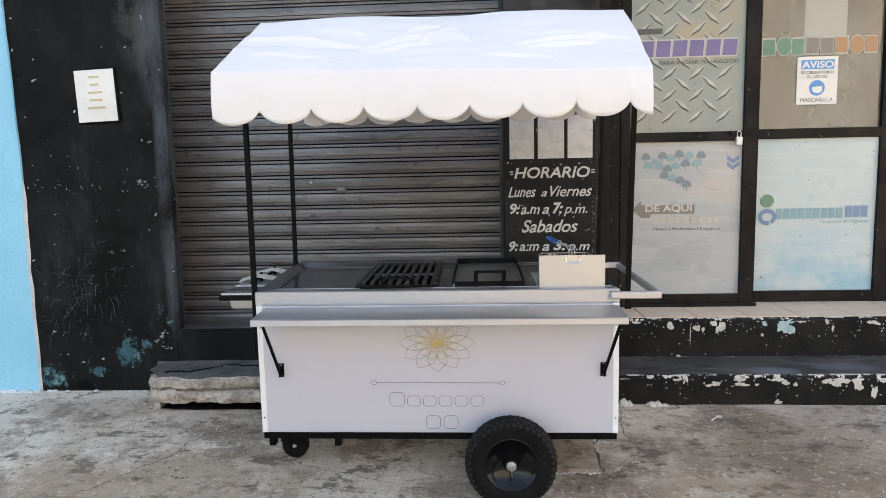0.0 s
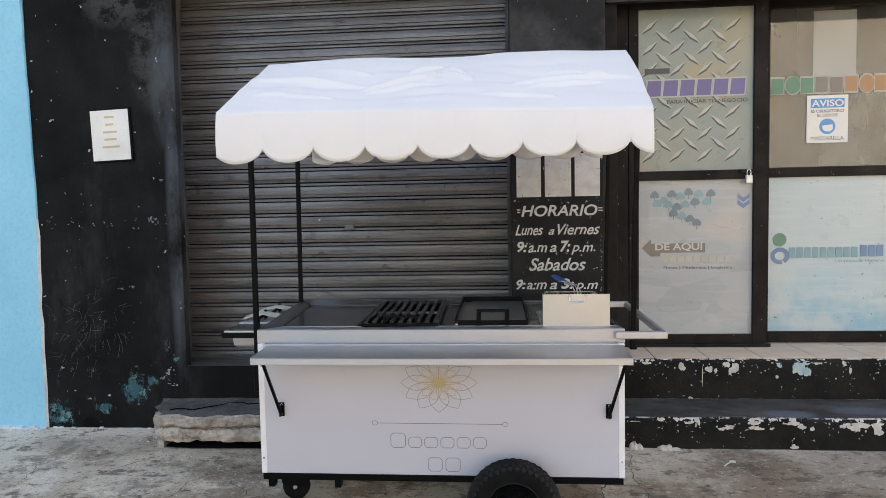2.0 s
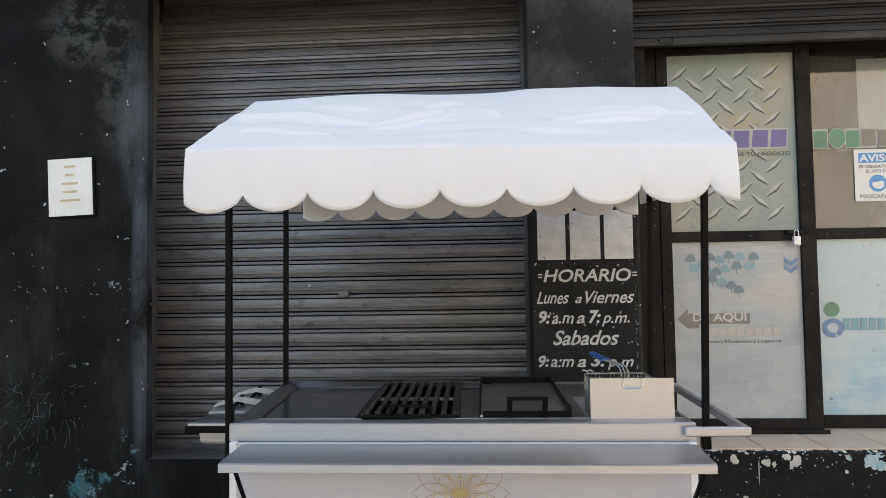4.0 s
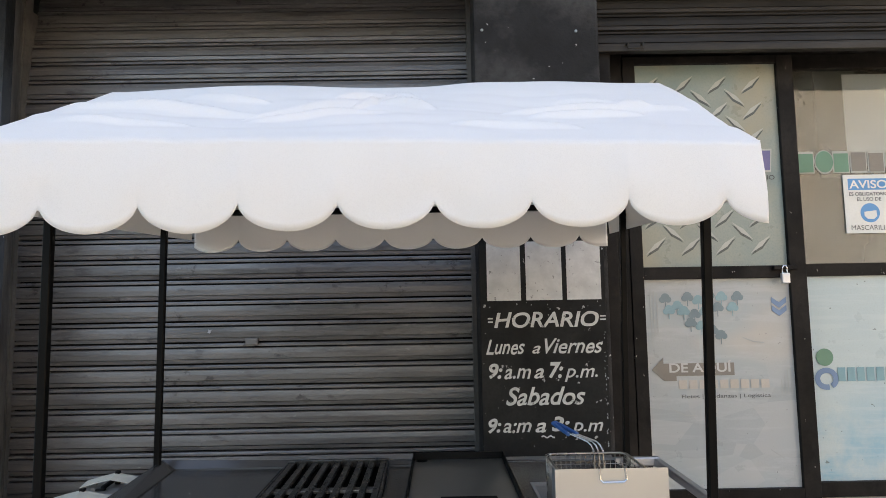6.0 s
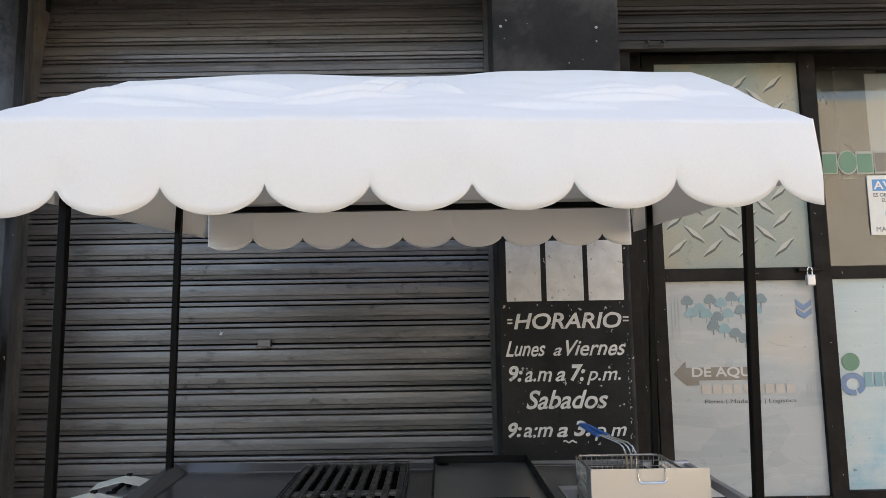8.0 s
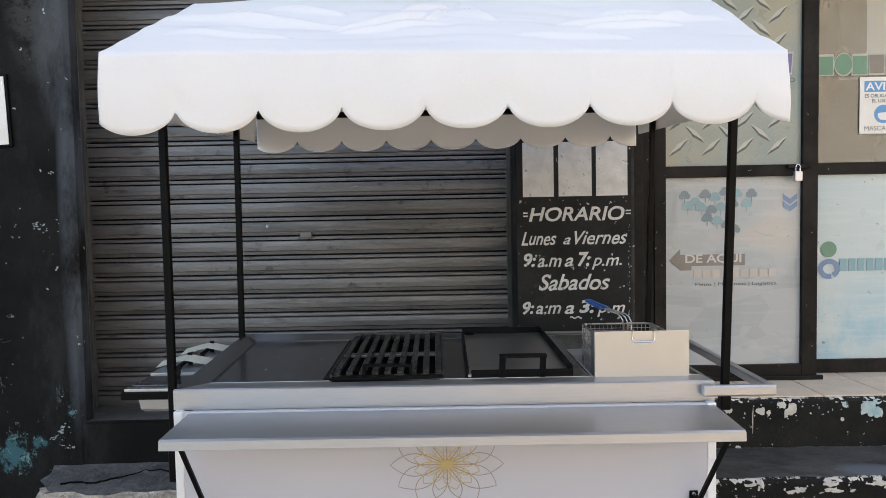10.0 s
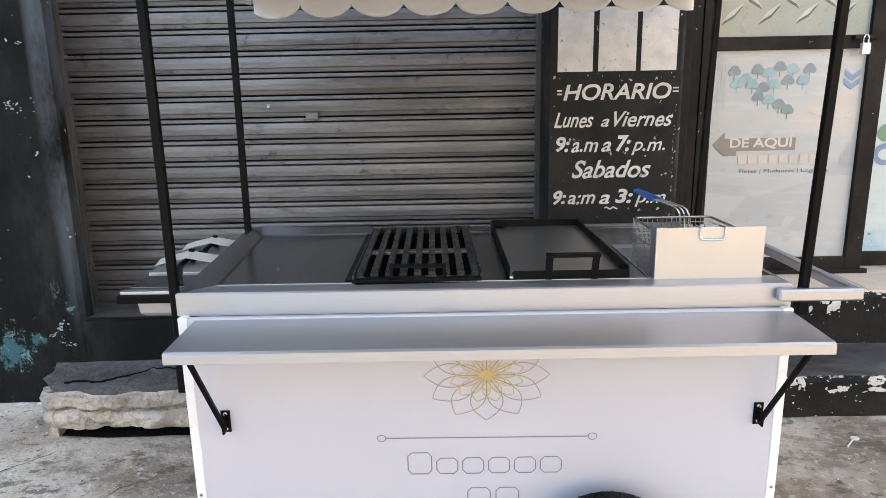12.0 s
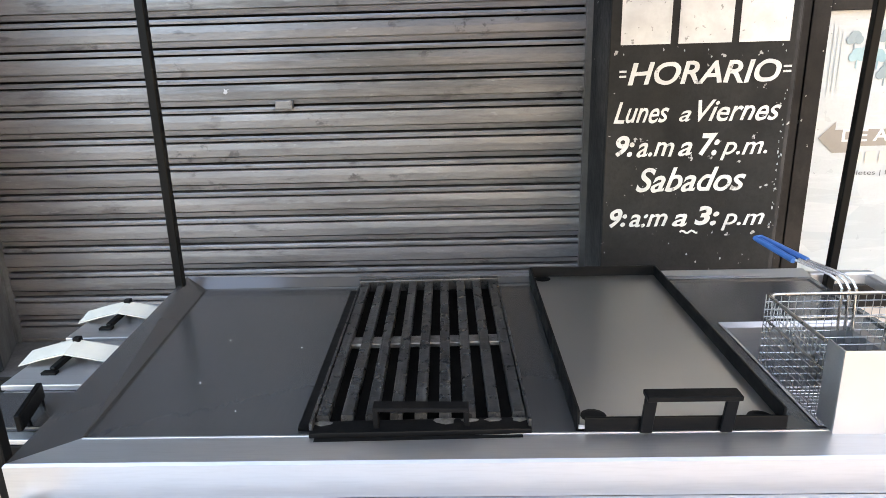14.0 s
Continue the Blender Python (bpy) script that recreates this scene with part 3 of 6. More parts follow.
bm = bmesh.new()
ys = [-60, -30, -12, -6, -3, -1.2001, -1.2] + [-1.1 + 0.1 * i for i in range(53)]
xs = [-60, -30, -15, -8] + [-5 + 0.1 * i for i in range(101)] + [8, 15, 30, 60]
grid = []
for y in ys:
    row = []
    for x in xs:
        z = ground_z(y)
        if y > -1.2 and abs(x) <= 5:
            z += 0.006 * noise.noise((x * 1.3, y * 1.3, 0.0)) + 0.003 * noise.noise((x * 5.0, y * 5.0, 4.0))
        row.append(bm.verts.new((x, y, z)))
    grid.append(row)
for j in range(len(ys) - 1):
    for i in range(len(xs) - 1):
        f = bm.faces.new((grid[j][i], grid[j][i + 1], grid[j + 1][i + 1], grid[j + 1][i]))
        f.material_index = 1 if ys[j + 1] < -1.3 else 0
ground = solo("ground", bm, [M_GROUND, M_ROAD], "worn grey-brown concrete pavement with cracks and stains", "pavement", kind="structure", smooth=True)


def crack(points, w):
    """A shallow dark crack that follows the pavement."""
    bm = bmesh.new()
    fine = []
    for a, b in zip(points, points[1:]):
        for k in range(14):
            t = k / 14
            x, y = a[0] + (b[0] - a[0]) * t, a[1] + (b[1] - a[1]) * t
            fine.append((x + 0.035 * noise.noise((x * 7, y * 7, 1)) + 0.022 * noise.noise((x * 29, y * 29, 1)), y + 0.035 * noise.noise((x * 7, y * 7, 7)) + 0.022 * noise.noise((x * 29, y * 29, 7))))
    fine.append(points[-1])
    left, right = [], []
    for i, (x, y) in enumerate(fine):
        q = fine[min(i + 1, len(fine) - 1)]
        p = fine[max(i - 1, 0)]
        d = Vector((q[0] - p[0], q[1] - p[1])).normalized()
        ww = w * 1.15 * (0.3 + 1.0 * abs(noise.noise((x * 14, y * 14, 3)))) * (1 if 0 < i < len(fine) - 1 else 0.2)
        z = ground_z(y) + 0.006 * noise.noise((x * 1.3, y * 1.3, 0.0)) + 0.003 * noise.noise((x * 5.0, y * 5.0, 4.0)) + 0.0025
        left.append(bm.verts.new((x - d.y * ww, y + d.x * ww, z)))
        right.append(bm.verts.new((x + d.y * ww, y - d.x * ww, z)))
    for i in range(len(fine) - 1):
        bm.faces.new((left[i], left[i + 1], right[i + 1], right[i]))
    return part("crack", bm, M_CRACK, ground)


M_CRACK = plain("crack_grime", (0.085, 0.072, 0.058), 0.95, bump=0.3)
for pts, w in (
    ([(-2.75, 2.75), (-2.3, 3.05), (-2.05, 3.12), (-1.75, 3.42)], 0.003),
    ([(-2.3, 3.05), (-2.4, 3.3), (-2.25, 3.55)], 0.002),
    ([(-1.75, 2.65), (-1.5, 2.95), (-1.46, 3.12), (-1.30, 3.28)], 0.003),
    ([(-1.25, 3.15), (-1.12, 3.0), (-0.98, 2.98)], 0.0025),
    ([(-0.95, 2.95), (-0.5, 2.78), (-0.2, 2.70), (0.02, 2.66)], 0.002),
    ([(-0.9, 2.62), (-0.75, 2.66), (-0.6, 2.62)], 0.002),
    ([(0.60, 2.82), (0.72, 3.05), (0.70, 3.35), (0.78, 3.56)], 0.0025),
    ([(0.72, 3.05), (1.1, 3.0), (1.6, 3.12)], 0.0015),
    ([(0.54, 2.84), (0.50, 2.55)], 0.002),
    ([(0.536, 3.22), (0.528, 3.05), (0.520, 2.85)], 0.0075),
    ([(0.10, 2.842), (0.3, 2.836), (0.51, 2.842)], 0.004),
):
    crack(pts, w)

bm = bmesh.new()
slab_rows = [[bm.verts.new((x + 0.006 * noise.noise((x * 30, y * 30, 2)), y + 0.008 * noise.noise((x * 22, y * 9, 5)), ground_z(y) + dz)) for x in (0.22, 0.30, 0.38, 0.46, 0.512 + 0.06 * (y - 2.85))] for y, dz in ((2.846, -0.02), (2.849, 0.007), (2.862, 0.013), (2.95, 0.013), (3.24, 0.013), (3.242, -0.02))]
for ra, rb in zip(slab_rows, slab_rows[1:]):
    for i in range(4):
        bm.faces.new((ra[i], ra[i + 1], rb[i + 1], rb[i]))
for i in (0, 4):
    bm.faces.new([r[i] for r in slab_rows])
M_SLAB, nt, bs, col = surface("tan_concrete_slab", (0.47, 0.37, 0.275), (0.34, 0.265, 0.20), 5, 0.9, bump=0.6, grain=70, bump_dist=0.006, spec=0.2)
col = over(nt, bs, col, ramp(nt, noise_out(nt, 9, 8, (1, 1.4, 1), 0.75, seed=2.6), 0.50, 0.58, 0, 0.8), (0.17, 0.115, 0.078))
col = over(nt, bs, col, ramp(nt, noise_out(nt, 40, 4, (1, 1.3, 1), 0.7, seed=7.6), 0.56, 0.62, 0, 0.5), (0.60, 0.52, 0.42))
solo("paving_slab", bm, M_SLAB, "pale concrete slab set in the pavement beside the wheel", "slab", kind="structure")

# grit and crumbs of plaster along the wall foot
bm = bmesh.new()
for i in range(390):
    if i >= 300:
        x, y = random.uniform(0.24, 0.52), 2.846 + random.gauss(0, 0.006)
    elif i >= 260:
        x, y = random.choice((random.uniform(0.58, 0.95), random.uniform(0.58, 2.4))), 3.585 - abs(random.gauss(0, 0.02))
    elif i < 150:
        x, y = random.uniform(-3.4, -1.85), 3.77 - abs(random.gauss(0, 0.10))
    else:
        x, y = random.uniform(-2.8, 2.2), random.uniform(2.5, 3.5)
    z = ground_z(y) + 0.006 * noise.noise((x * 1.3, y * 1.3, 0.0)) + 0.001
    r = random.uniform(0.002, 0.0055) * (1.3 if i < 150 else 1.1 if i >= 300 else 0.8)
    ring_ = [bm.verts.new((x + r * random.uniform(0.6, 1.2) * math.cos(a * 2.1), y + r * random.uniform(0.6, 1.2) * math.sin(a * 2.1), z)) for a in range(3)]
    tip_ = bm.verts.new((x, y, z + r * 0.9))
    for a in range(3):
        bm.faces.new((ring_[a], ring_[(a + 1) % 3], tip_))
    bm.faces.new(ring_)
solo("grit", bm, M_LIME, "pale grit and plaster crumbs on the pavement", "grit", kind="stuff")

# the street's other side, plain and unseen, added for warm bounce and reflections
solo("wall_opposite", boxed(0.9, 40, -12.5, -12.0, -0.4, 8.0), M_OPPOSITE, "plain warm facade across the street, unseen, added as a bounce wall", "wall", kind="structure")

# ---- facade ----
TOP = 6.2
# black-painted left pier with a splayed jamb towards the shutter
bm = bmesh.new()
pier = [(-2.69, 3.80), (-1.815, 3.80), (-1.795, 3.815), (-1.80, 3.88), (-1.952, 4.16), (-1.952, 4.40), (-2.69, 4.40)]
lo = [bm.verts.new((x, y, 0.0)) for x, y in pier]
hi = [bm.verts.new((x, y, 2.8315)) for x, y in pier]
n = len(pier)
for i in range(n):
    f = bm.faces.new((lo[i], lo[(i + 1) % n], hi[(i + 1) % n], hi[i]))
    f.material_index = 1 if i in (3, 4) else 0
bm.faces.new(hi)
bm.faces.new(lo[::-1])
left_pier = solo("wall_left_pier", bm, [M_BLACK_WALL, M_JAMB], "black painted masonry pier, scratched, with teal paint showing low down", "wall", kind="structure")

# scratches and knocks in the pier's paint
bm = bmesh.new()
rng = random.Random(41)
hubs = [(rng.uniform(-2.66, -2.35), rng.uniform(0.35, 0.98), rng.choice((0.1, 1.2, 1.5, 2.2, 0.8))) for _ in range(9)] + [(-2.2, 0.62, 2.1), (-2.25, 0.85, 0.3)]
for i in range(85):
    hub = rng.choice(hubs)
    x, z = max(-2.67, hub[0] + rng.gauss(0, 0.06)), hub[1] + rng.gauss(0, 0.07)
    a = hub[2] + rng.gauss(0, 0.28)
    l = rng.uniform(0.008, 0.055)
    b = a + rng.uniform(-0.2, 0.2)
    p1 = (x + l * math.cos(a), z + l * math.sin(a))
    stroke(bm, [(x, z), p1, (p1[0] + 0.5 * l * math.cos(b), p1[1] + 0.5 * l * math.sin(b))], rng.choice((0.0007, 0.0010, 0.0016)), 3.7992, 0.0006)
tagged(part("scratches", bm, M_LINE_GREY, left_pier), kind="stuff")
bm = bmesh.new()
for i in range(70):
    if i < 34:
        x, z, r = rng.uniform(-2.62, -1.84), 1.295 + rng.gauss(0, 0.02), rng.uniform(0.0010, 0.0035)
    else:
        x, z, r = rng.uniform(-2.6, -1.83), rng.uniform(0.3, 1.75), rng.uniform(0.0008, 0.0026)
    n_ = 7
    flat_poly(bm, [(x + r * rng.uniform(0.5, 1.5) * 1.4 * math.cos(2 * math.pi * k / n_), z + r * rng.uniform(0.4, 1.2) * math.sin(2 * math.pi * k / n_)) for k in range(n_)], 3.7990, 0.0008)
for x, z, r in ((-2.168, 0.905, 0.012), (-2.10, 0.915, 0.011), (-1.90, 1.545, 0.014), (-1.955, 1.31, 0.020), (-1.88, 0.405, 0.030), (-1.868, 0.335, 0.026), (-1.93, 0.37, 0.016), (-1.81, 0.82, 0.010)):
    for j in range(11):
        cx, cz = x + rng.gauss(0, r * 0.7), z + rng.gauss(0, r * 0.45)
        f = rng.uniform(0.25, 0.85)
        flat_poly(bm, [(cx + f * r * rng.uniform(0.1, 0.55) * math.cos(2 * math.pi * k / 9), cz + f * r * rng.uniform(0.05, 0.35) * math.sin(2 * math.pi * k / 9)) for k in range(9)], 3.7988 - 0.0001 * j, 0.0008)
tagged(part("paint_chips", bm, M_CHIP, left_pier), kind="stuff")
# no recess is cut: the hole's dark inside is painted as a flat patch
bm = bmesh.new()
flat_poly(bm, [(-2.45, 0.07), (-2.35, 0.065), (-2.352, 0.10), (-2.385, 0.125), (-2.42, 0.128), (-2.452, 0.10)], 3.7985, 0.0015)
part("hole", bm, M_GROOVE, left_pier, "flat black patch for the shaded broken hole at the foot")

# blue neighbour wall with a ragged plaster edge
bm = bmesh.new()
edge = []
for i in range(60):
    z = -0.05 + i * (TOP + 0.05) / 59
    edge.append((-2.682 - 0.028 * max(0.0, z - 1.9) + 0.010 * math.exp(-((z - 1.4) / 0.3) ** 2) + 0.005 * noise.noise((z * 5, 2, 0)) + (0.010 * noise.noise((z * 22, 5, 0)) if z < 1.2 else 0), z))
a = [bm.verts.new((x, 3.785, z)) for x, z in edge]
b = [bm.verts.new((-9.0, 3.785, z)) for x, z in edge]
c = [bm.verts.new((x + (0.012 if z < 1.3 else 0.003) + 0.006 * noise.noise((z * 15, 1, 4)), 3.7985, z)) for x, z in edge]
for i in range(59):
    bm.faces.new((b[i], a[i], a[i + 1], b[i + 1]))
    bm.faces.new((a[i], c[i], c[i + 1], a[i + 1])).material_index = 1 if edge[i][1] < 1.3 else 0
box(bm, -9.0, -2.70, 3.79, 4.4, -0.05, TOP)
solo("wall_blue", bm, [M_BLUE_WALL, M_LIME], "sky-blue painted wall with a ragged edge against black paint", "wall", kind="structure")

# ragged pale strip of plaster at the foot of the blue wall
bm = bmesh.new()
for i in range(70):
    x = -2.70 - 0.03 * i + 0.012 * random.uniform(-1, 1)
    box(bm, x - 0.02, x + 0.02, 3.755 + 0.015 * random.random(), 3.79, 0.04, 0.062 + 0.018 * random.random(), 0.003)
for i in range(46):
    x = -2.67 + 0.017 * i + 0.010 * random.uniform(-1, 1)
    if not -2.46 < x < -2.37:
        box(bm, x - 0.012, x + 0.012, 3.780 + 0.010 * random.random(), 3.7985, 0.04, 0.058 + 0.012 * random.random() ** 3, 0.003)
solo("plaster_crumbs", bm, M_LIME, "crumbled pale plaster along the foot of the walls", "plaster", kind="stuff")

# header over both openings and plain wall above
bm = bmesh.new()
box(bm, -2.69, 0.149, 3.802, 3.92, 2.832, TOP)
box(bm, -2.69, 0.149, 3.921, 4.62, 3.10, TOP)
box(bm, 0.691, 6.0, 3.93, 4.40, 2.90, TOP)
solo("wall_header", bm, M_BLACK_WALL, "black painted header wall above the shutters", "wall", kind="structure")
# out of view; added, and set back to stay out of the glass reflections
solo("wall_right", boxed(2.605, 6.0, 4.385, 4.60, 0.0, 2.90), M_BLACK_WALL, "plain black wall beyond the glass doors, unseen, added to close the front", "wall", kind="structure")
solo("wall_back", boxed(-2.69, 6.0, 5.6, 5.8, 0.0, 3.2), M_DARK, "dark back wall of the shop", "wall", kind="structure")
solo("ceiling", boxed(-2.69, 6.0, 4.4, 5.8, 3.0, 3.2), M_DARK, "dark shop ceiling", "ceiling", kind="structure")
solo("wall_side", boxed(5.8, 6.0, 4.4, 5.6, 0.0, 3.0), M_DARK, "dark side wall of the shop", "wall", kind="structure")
solo("roof_slab", boxed(-9.0, 6.0, 3.785, 9.0, TOP, TOP + 0.2), M_DARK, "plain flat roof of the building", "roof", kind="structure")

# sill and riser below the big shutter
bm = bmesh.new()
v = [(-1.96, 3.806, 0.0), (0.149, 3.806, 0.0), (0.149, 3.806, 0.438), (-1.96, 3.806, 0.438), (-1.96, 4.30, 0.0), (0.149, 4.30, 0.0), (0.149, 4.30, 0.376), (-1.96, 4.30, 0.376)]
v = [bm.verts.new(p) for p in v]
for k, q in enumerate(((0, 1, 2, 3), (3, 2, 6, 7), (1, 5, 6, 2), (4, 0, 3, 7), (5, 4, 7, 6))):
    bm.faces.new([v[i] for i in q]).material_index = 1 if k == 1 else 0
bmesh.ops.bevel(bm, geom=[e for e in bm.edges if all(abs(q.co.z - 0.438) < 1e-4 for q in e.verts)], offset=0.012, segments=2, affect="EDGES")
solo("shutter_sill", bm, [M_BLACK_WALL, M_JAMB], "black painted concrete sill below the shutter", "sill", kind="structure")

# pillar that carries the painted sign
solo("pillar", boxed(0.149, 0.691, 3.93, 4.40, 0.0, TOP, bevel=0.012), M_PILLAR, "grey-black plastered pillar between the two shop fronts", "pillar", kind="structure")

for x, z in ((0.185, 2.571), (0.593, 2.561)):
    bm = bmesh.new()
    lathe(bm, [(-0.003, 0.003), (-0.001, 0.006), (0.002, 0.007)], (x, 3.929, z), "y", 10)
    solo("wall_plug", bm, M_CHIP, "small white plug set in the pillar", "plug", "plugs in the pillar")

# ---- roller shutter ----
PITCH, Z0, SX0, SX1, SY = 0.0958, 1.2385, -1.962, 0.150, 4.20
shutter = thing("roller_shutter", (-0.9, SY, 0.38), "closed dull grey steel roller shutter with dirt streaks", "shutter")
bm = bmesh.new()
# one slat, from the deep joint below it to the next: lower lip, seam, broad face, joint, upper roll
prof = [(0.0000, 0.022), (0.0030, 0.022), (0.0034, -0.001), (0.0110, -0.003), (0.0190, -0.005), (0.0193, 0.010), (0.0228, 0.010), (0.0232, -0.0065), (0.0470, -0.0080), (0.0680, -0.0055), (0.0694, -0.003), (0.0698, 0.022), (0.0758, 0.022), (0.0763, -0.007), (0.0840, -0.0075), (0.0904, -0.005), (0.0908, 0.022), (0.0958, 0.022)]
xsl = [SX0 + (SX1 - SX0) * i / 10 for i in range(11)]
rows_ = [[bm.verts.new((x, dy, dz)) for x in xsl] for dz, dy in prof]
for k in range(len(prof) - 1):
    groove = prof[k][1] > 0.012 and prof[k + 1][1] > 0.012
    for i in range(10):
        bm.faces.new((rows_[k][i], rows_[k][i + 1], rows_[k + 1][i + 1], rows_[k + 1][i])).material_index = 1 if groove else 0
slat_mesh = mesh_of("slat", bm, [M_SLAT, M_GROOVE])
k0 = -9
lean, sy, sz = 0.0, SY, Z0 + k0 * PITCH
for k in range(k0, 23):
    # the curtain leans back towards its drum near the top
    lean = min(13.0, max(0.0, 2.2 * (k - 9)))
    ob = new("slat", slat_mesh)
    ob.location = (0, sy + random.uniform(-0.0015, 0.0015), sz)
    ob.rotation_euler = (radians(-lean), 0, 0)
    ob.parent = shutter
    ob.matrix_parent_inverse = Matrix.Translation(-shutter.location)
    sy += PITCH * math.sin(radians(lean))
    sz += PITCH * math.cos(radians(lean))
part("bottom_bar", boxed(SX0, SX1, SY - 0.014, SY + 0.02, 0.378, 0.402, bevel=0.004), M_JAMB, shutter, "dusty steel bottom bar")
part("latch", boxed(-0.895, -0.838, SY - 0.030, SY - 0.004, 1.226, 1.256, bevel=0.004), M_SLAT, shutter, "small grey steel latch box")
bm = bmesh.new()
flat_poly(bm, [(-1.071, 1.283), (-1.062, 1.279), (-1.054, 1.286), (-1.058, 1.290), (-1.048, 1.297), (-1.060, 1.293), (-1.067, 1.298), (-1.066, 1.290)], SY - 0.0105, 0.001)
part("paint_splash", bm, M_PALE_PRINT, shutter, "small pale paint splash")
part("backing", boxed(SX0, SX1, SY + 0.30, SY + 0.32, 0.37, 3.0), M_GROOVE, shutter)
for x in (SX0 - 0.005, SX1 - 0.02):
    part("guide_rail", boxed(x, x + 0.022, SY - 0.03, SY + 0.03, 0.378, 2.95, bevel=0.002), M_JAMB, shutter)

# rolled-up shutter above the glass doors
rolled = thing("roller_shutter", (1.6, 4.15, 2.55), "dark rolled-up steel shutter above the glass doors", "shutter")
bm = bmesh.new()
rows_ = [[bm.verts.new((x, dy, dz)) for x in (0.72, 2.70)] for dz, dy in prof]
for k in range(len(prof) - 1):
    groove = prof[k][1] > 0.002 and prof[k + 1][1] > 0.002
    bm.faces.new((rows_[k][0], rows_[k][1], rows_[k + 1][1], rows_[k + 1][0])).material_index = 1 if groove else 0
dark_slat = mesh_of("slat", bm, [M_SHUTTER_RIGHT, M_GROOVE])
for k in range(4):
    ob = new("slat", dark_slat)
    ob.location = (0, 4.13 + 0.010 * k, 2.566 + k * 0.0875)
    ob.rotation_euler = (radians(-18), 0, 0)
    ob.parent = rolled
    ob.matrix_parent_inverse = Matrix.Translation(-rolled.location)
part("bottom_bar", boxed(0.72, 2.70, 4.10, 4.14, 2.536, 2.566, bevel=0.004), M_SHUTTER_RIGHT, rolled)
# near-black box added to close the space above the slats
part("drum_box", boxed(0.70, 2.70, 4.11, 4.29, 2.912, 2.96, bevel=0.01), M_GROOVE, rolled, "black box filling the space above the slats")
bm = bmesh.new()
rod(bm, [(0.86, 4.10, 2.565), (0.86, 4.075, 2.565), (0.86, 4.075, 2.54), (0.93, 4.075, 2.54), (0.93, 4.075, 2.565), (0.93, 4.10, 2.565)], 0.005, 6)
part("pull_handle", bm, M_SHUTTER_RIGHT, rolled)
part("backing", boxed(0.70, 2.70, 4.20, 4.22, 2.575, 2.912), M_GROOVE, rolled)

# ---- steps and landing ----
def step_wave(x, y0):
    return 0.006 * noise.noise((x * 6, y0 * 3, 0)) + 0.004 * noise.noise((x * 19, y0, 2))


def step(x0, x1, y0, y1, z0, z1, name, label):
    bm = bmesh.new()
    cols = 60
    front, nose, top, back = [], [], [], []
    for i in range(cols + 1):
        x = x0 + (x1 - x0) * i / cols
        w = step_wave(x, y0)
        front.append(bm.verts.new((x, y0 + w, z0)))
        nose.append(bm.verts.new((x, y0 + w - 0.004, z1 - 0.018)))
        top.append(bm.verts.new((x, y0 + w + 0.012, z1 + w * 0.4)))
        back.append(bm.verts.new((x, y1, z1)))
    for i in range(cols):
        bm.faces.new((front[i], front[i + 1], nose[i + 1], nose[i]))
        bm.faces.new((nose[i], nose[i + 1], top[i + 1], top[i]))
        bm.faces.new((top[i], top[i + 1], back[i + 1], back[i])).material_index = 1
    base = [bm.verts.new((x, y1, z0)) for x in (x0, x1)]
    bm.faces.new((front[0], nose[0], top[0], back[0], base[0]))
    bm.faces.new((front[-1], nose[-1], top[-1], back[-1], base[1]))
    return solo(name, bm, [M_STEP, M_TREAD], label, "step", kind="structure")


def chips(owner, y0, z1, flakes, material, seed, fringe=0.0):
    """Broken-away paint on a riser: ragged pale flakes (x, drop below the edge, half width, half height)."""
    rng = random.Random(seed)
    bm = bmesh.new()
    flakes = list(flakes)
    for k in range(int(fringe * 190)):
        x = rng.uniform(0.62, 2.5)
        if noise.noise((x * 5.0, seed, 0)) > -0.12:
            flakes.append((x, abs(rng.gauss(0.0, 0.006)), rng.uniform(0.003, 0.016), rng.uniform(0.002, 0.009)))
    for k in range(46):
        flakes.append((rng.uniform(0.6, 2.5), rng.uniform(0.01, 0.15) ** 1.15, rng.uniform(0.0015, 0.006), rng.uniform(0.0012, 0.0045)))
    for j, (x, drop, rx, rz) in enumerate(flakes):
        lumps = [(0, 0, 1.0)] if rx < 0.012 else [(rng.uniform(-0.75, 0.75), rng.uniform(-0.6, 0.6), rng.uniform(0.35, 0.75)) for _ in range(6)]
        for i, (dx, dz, f) in enumerate(lumps):
            q = []
            n = 11
            for k in range(n):
                a = 2 * math.pi * k / n
                rr = f * rng.uniform(0.55, 1.25)
                px = x + 0.85 * rx * (dx + rr * math.cos(a))
                pz = min(z1 - 0.001, z1 - drop + 1.3 * rz * (dz + rr * math.sin(a)))
                lean = -0.004 * min(1.0, pz / (z1 - 0.018)) if pz < z1 - 0.018 else -0.004 + 0.016 * (pz - z1 + 0.018) / 0.018
                q.append((px, y0 + step_wave(px, y0) + lean - 0.0010 - 0.0002 * ((j + i) % 5), pz))
            front = [bm.verts.new(p) for p in q]
            back = [bm.verts.new((p[0], p[1] + 0.003, p[2])) for p in q]
            bm.faces.new(front)
            for k in range(n):
                bm.faces.new((front[k], back[k], back[(k + 1) % n], front[(k + 1) % n]))
    tagged(part("paint_chips", bm, material, owner), kind="stuff")


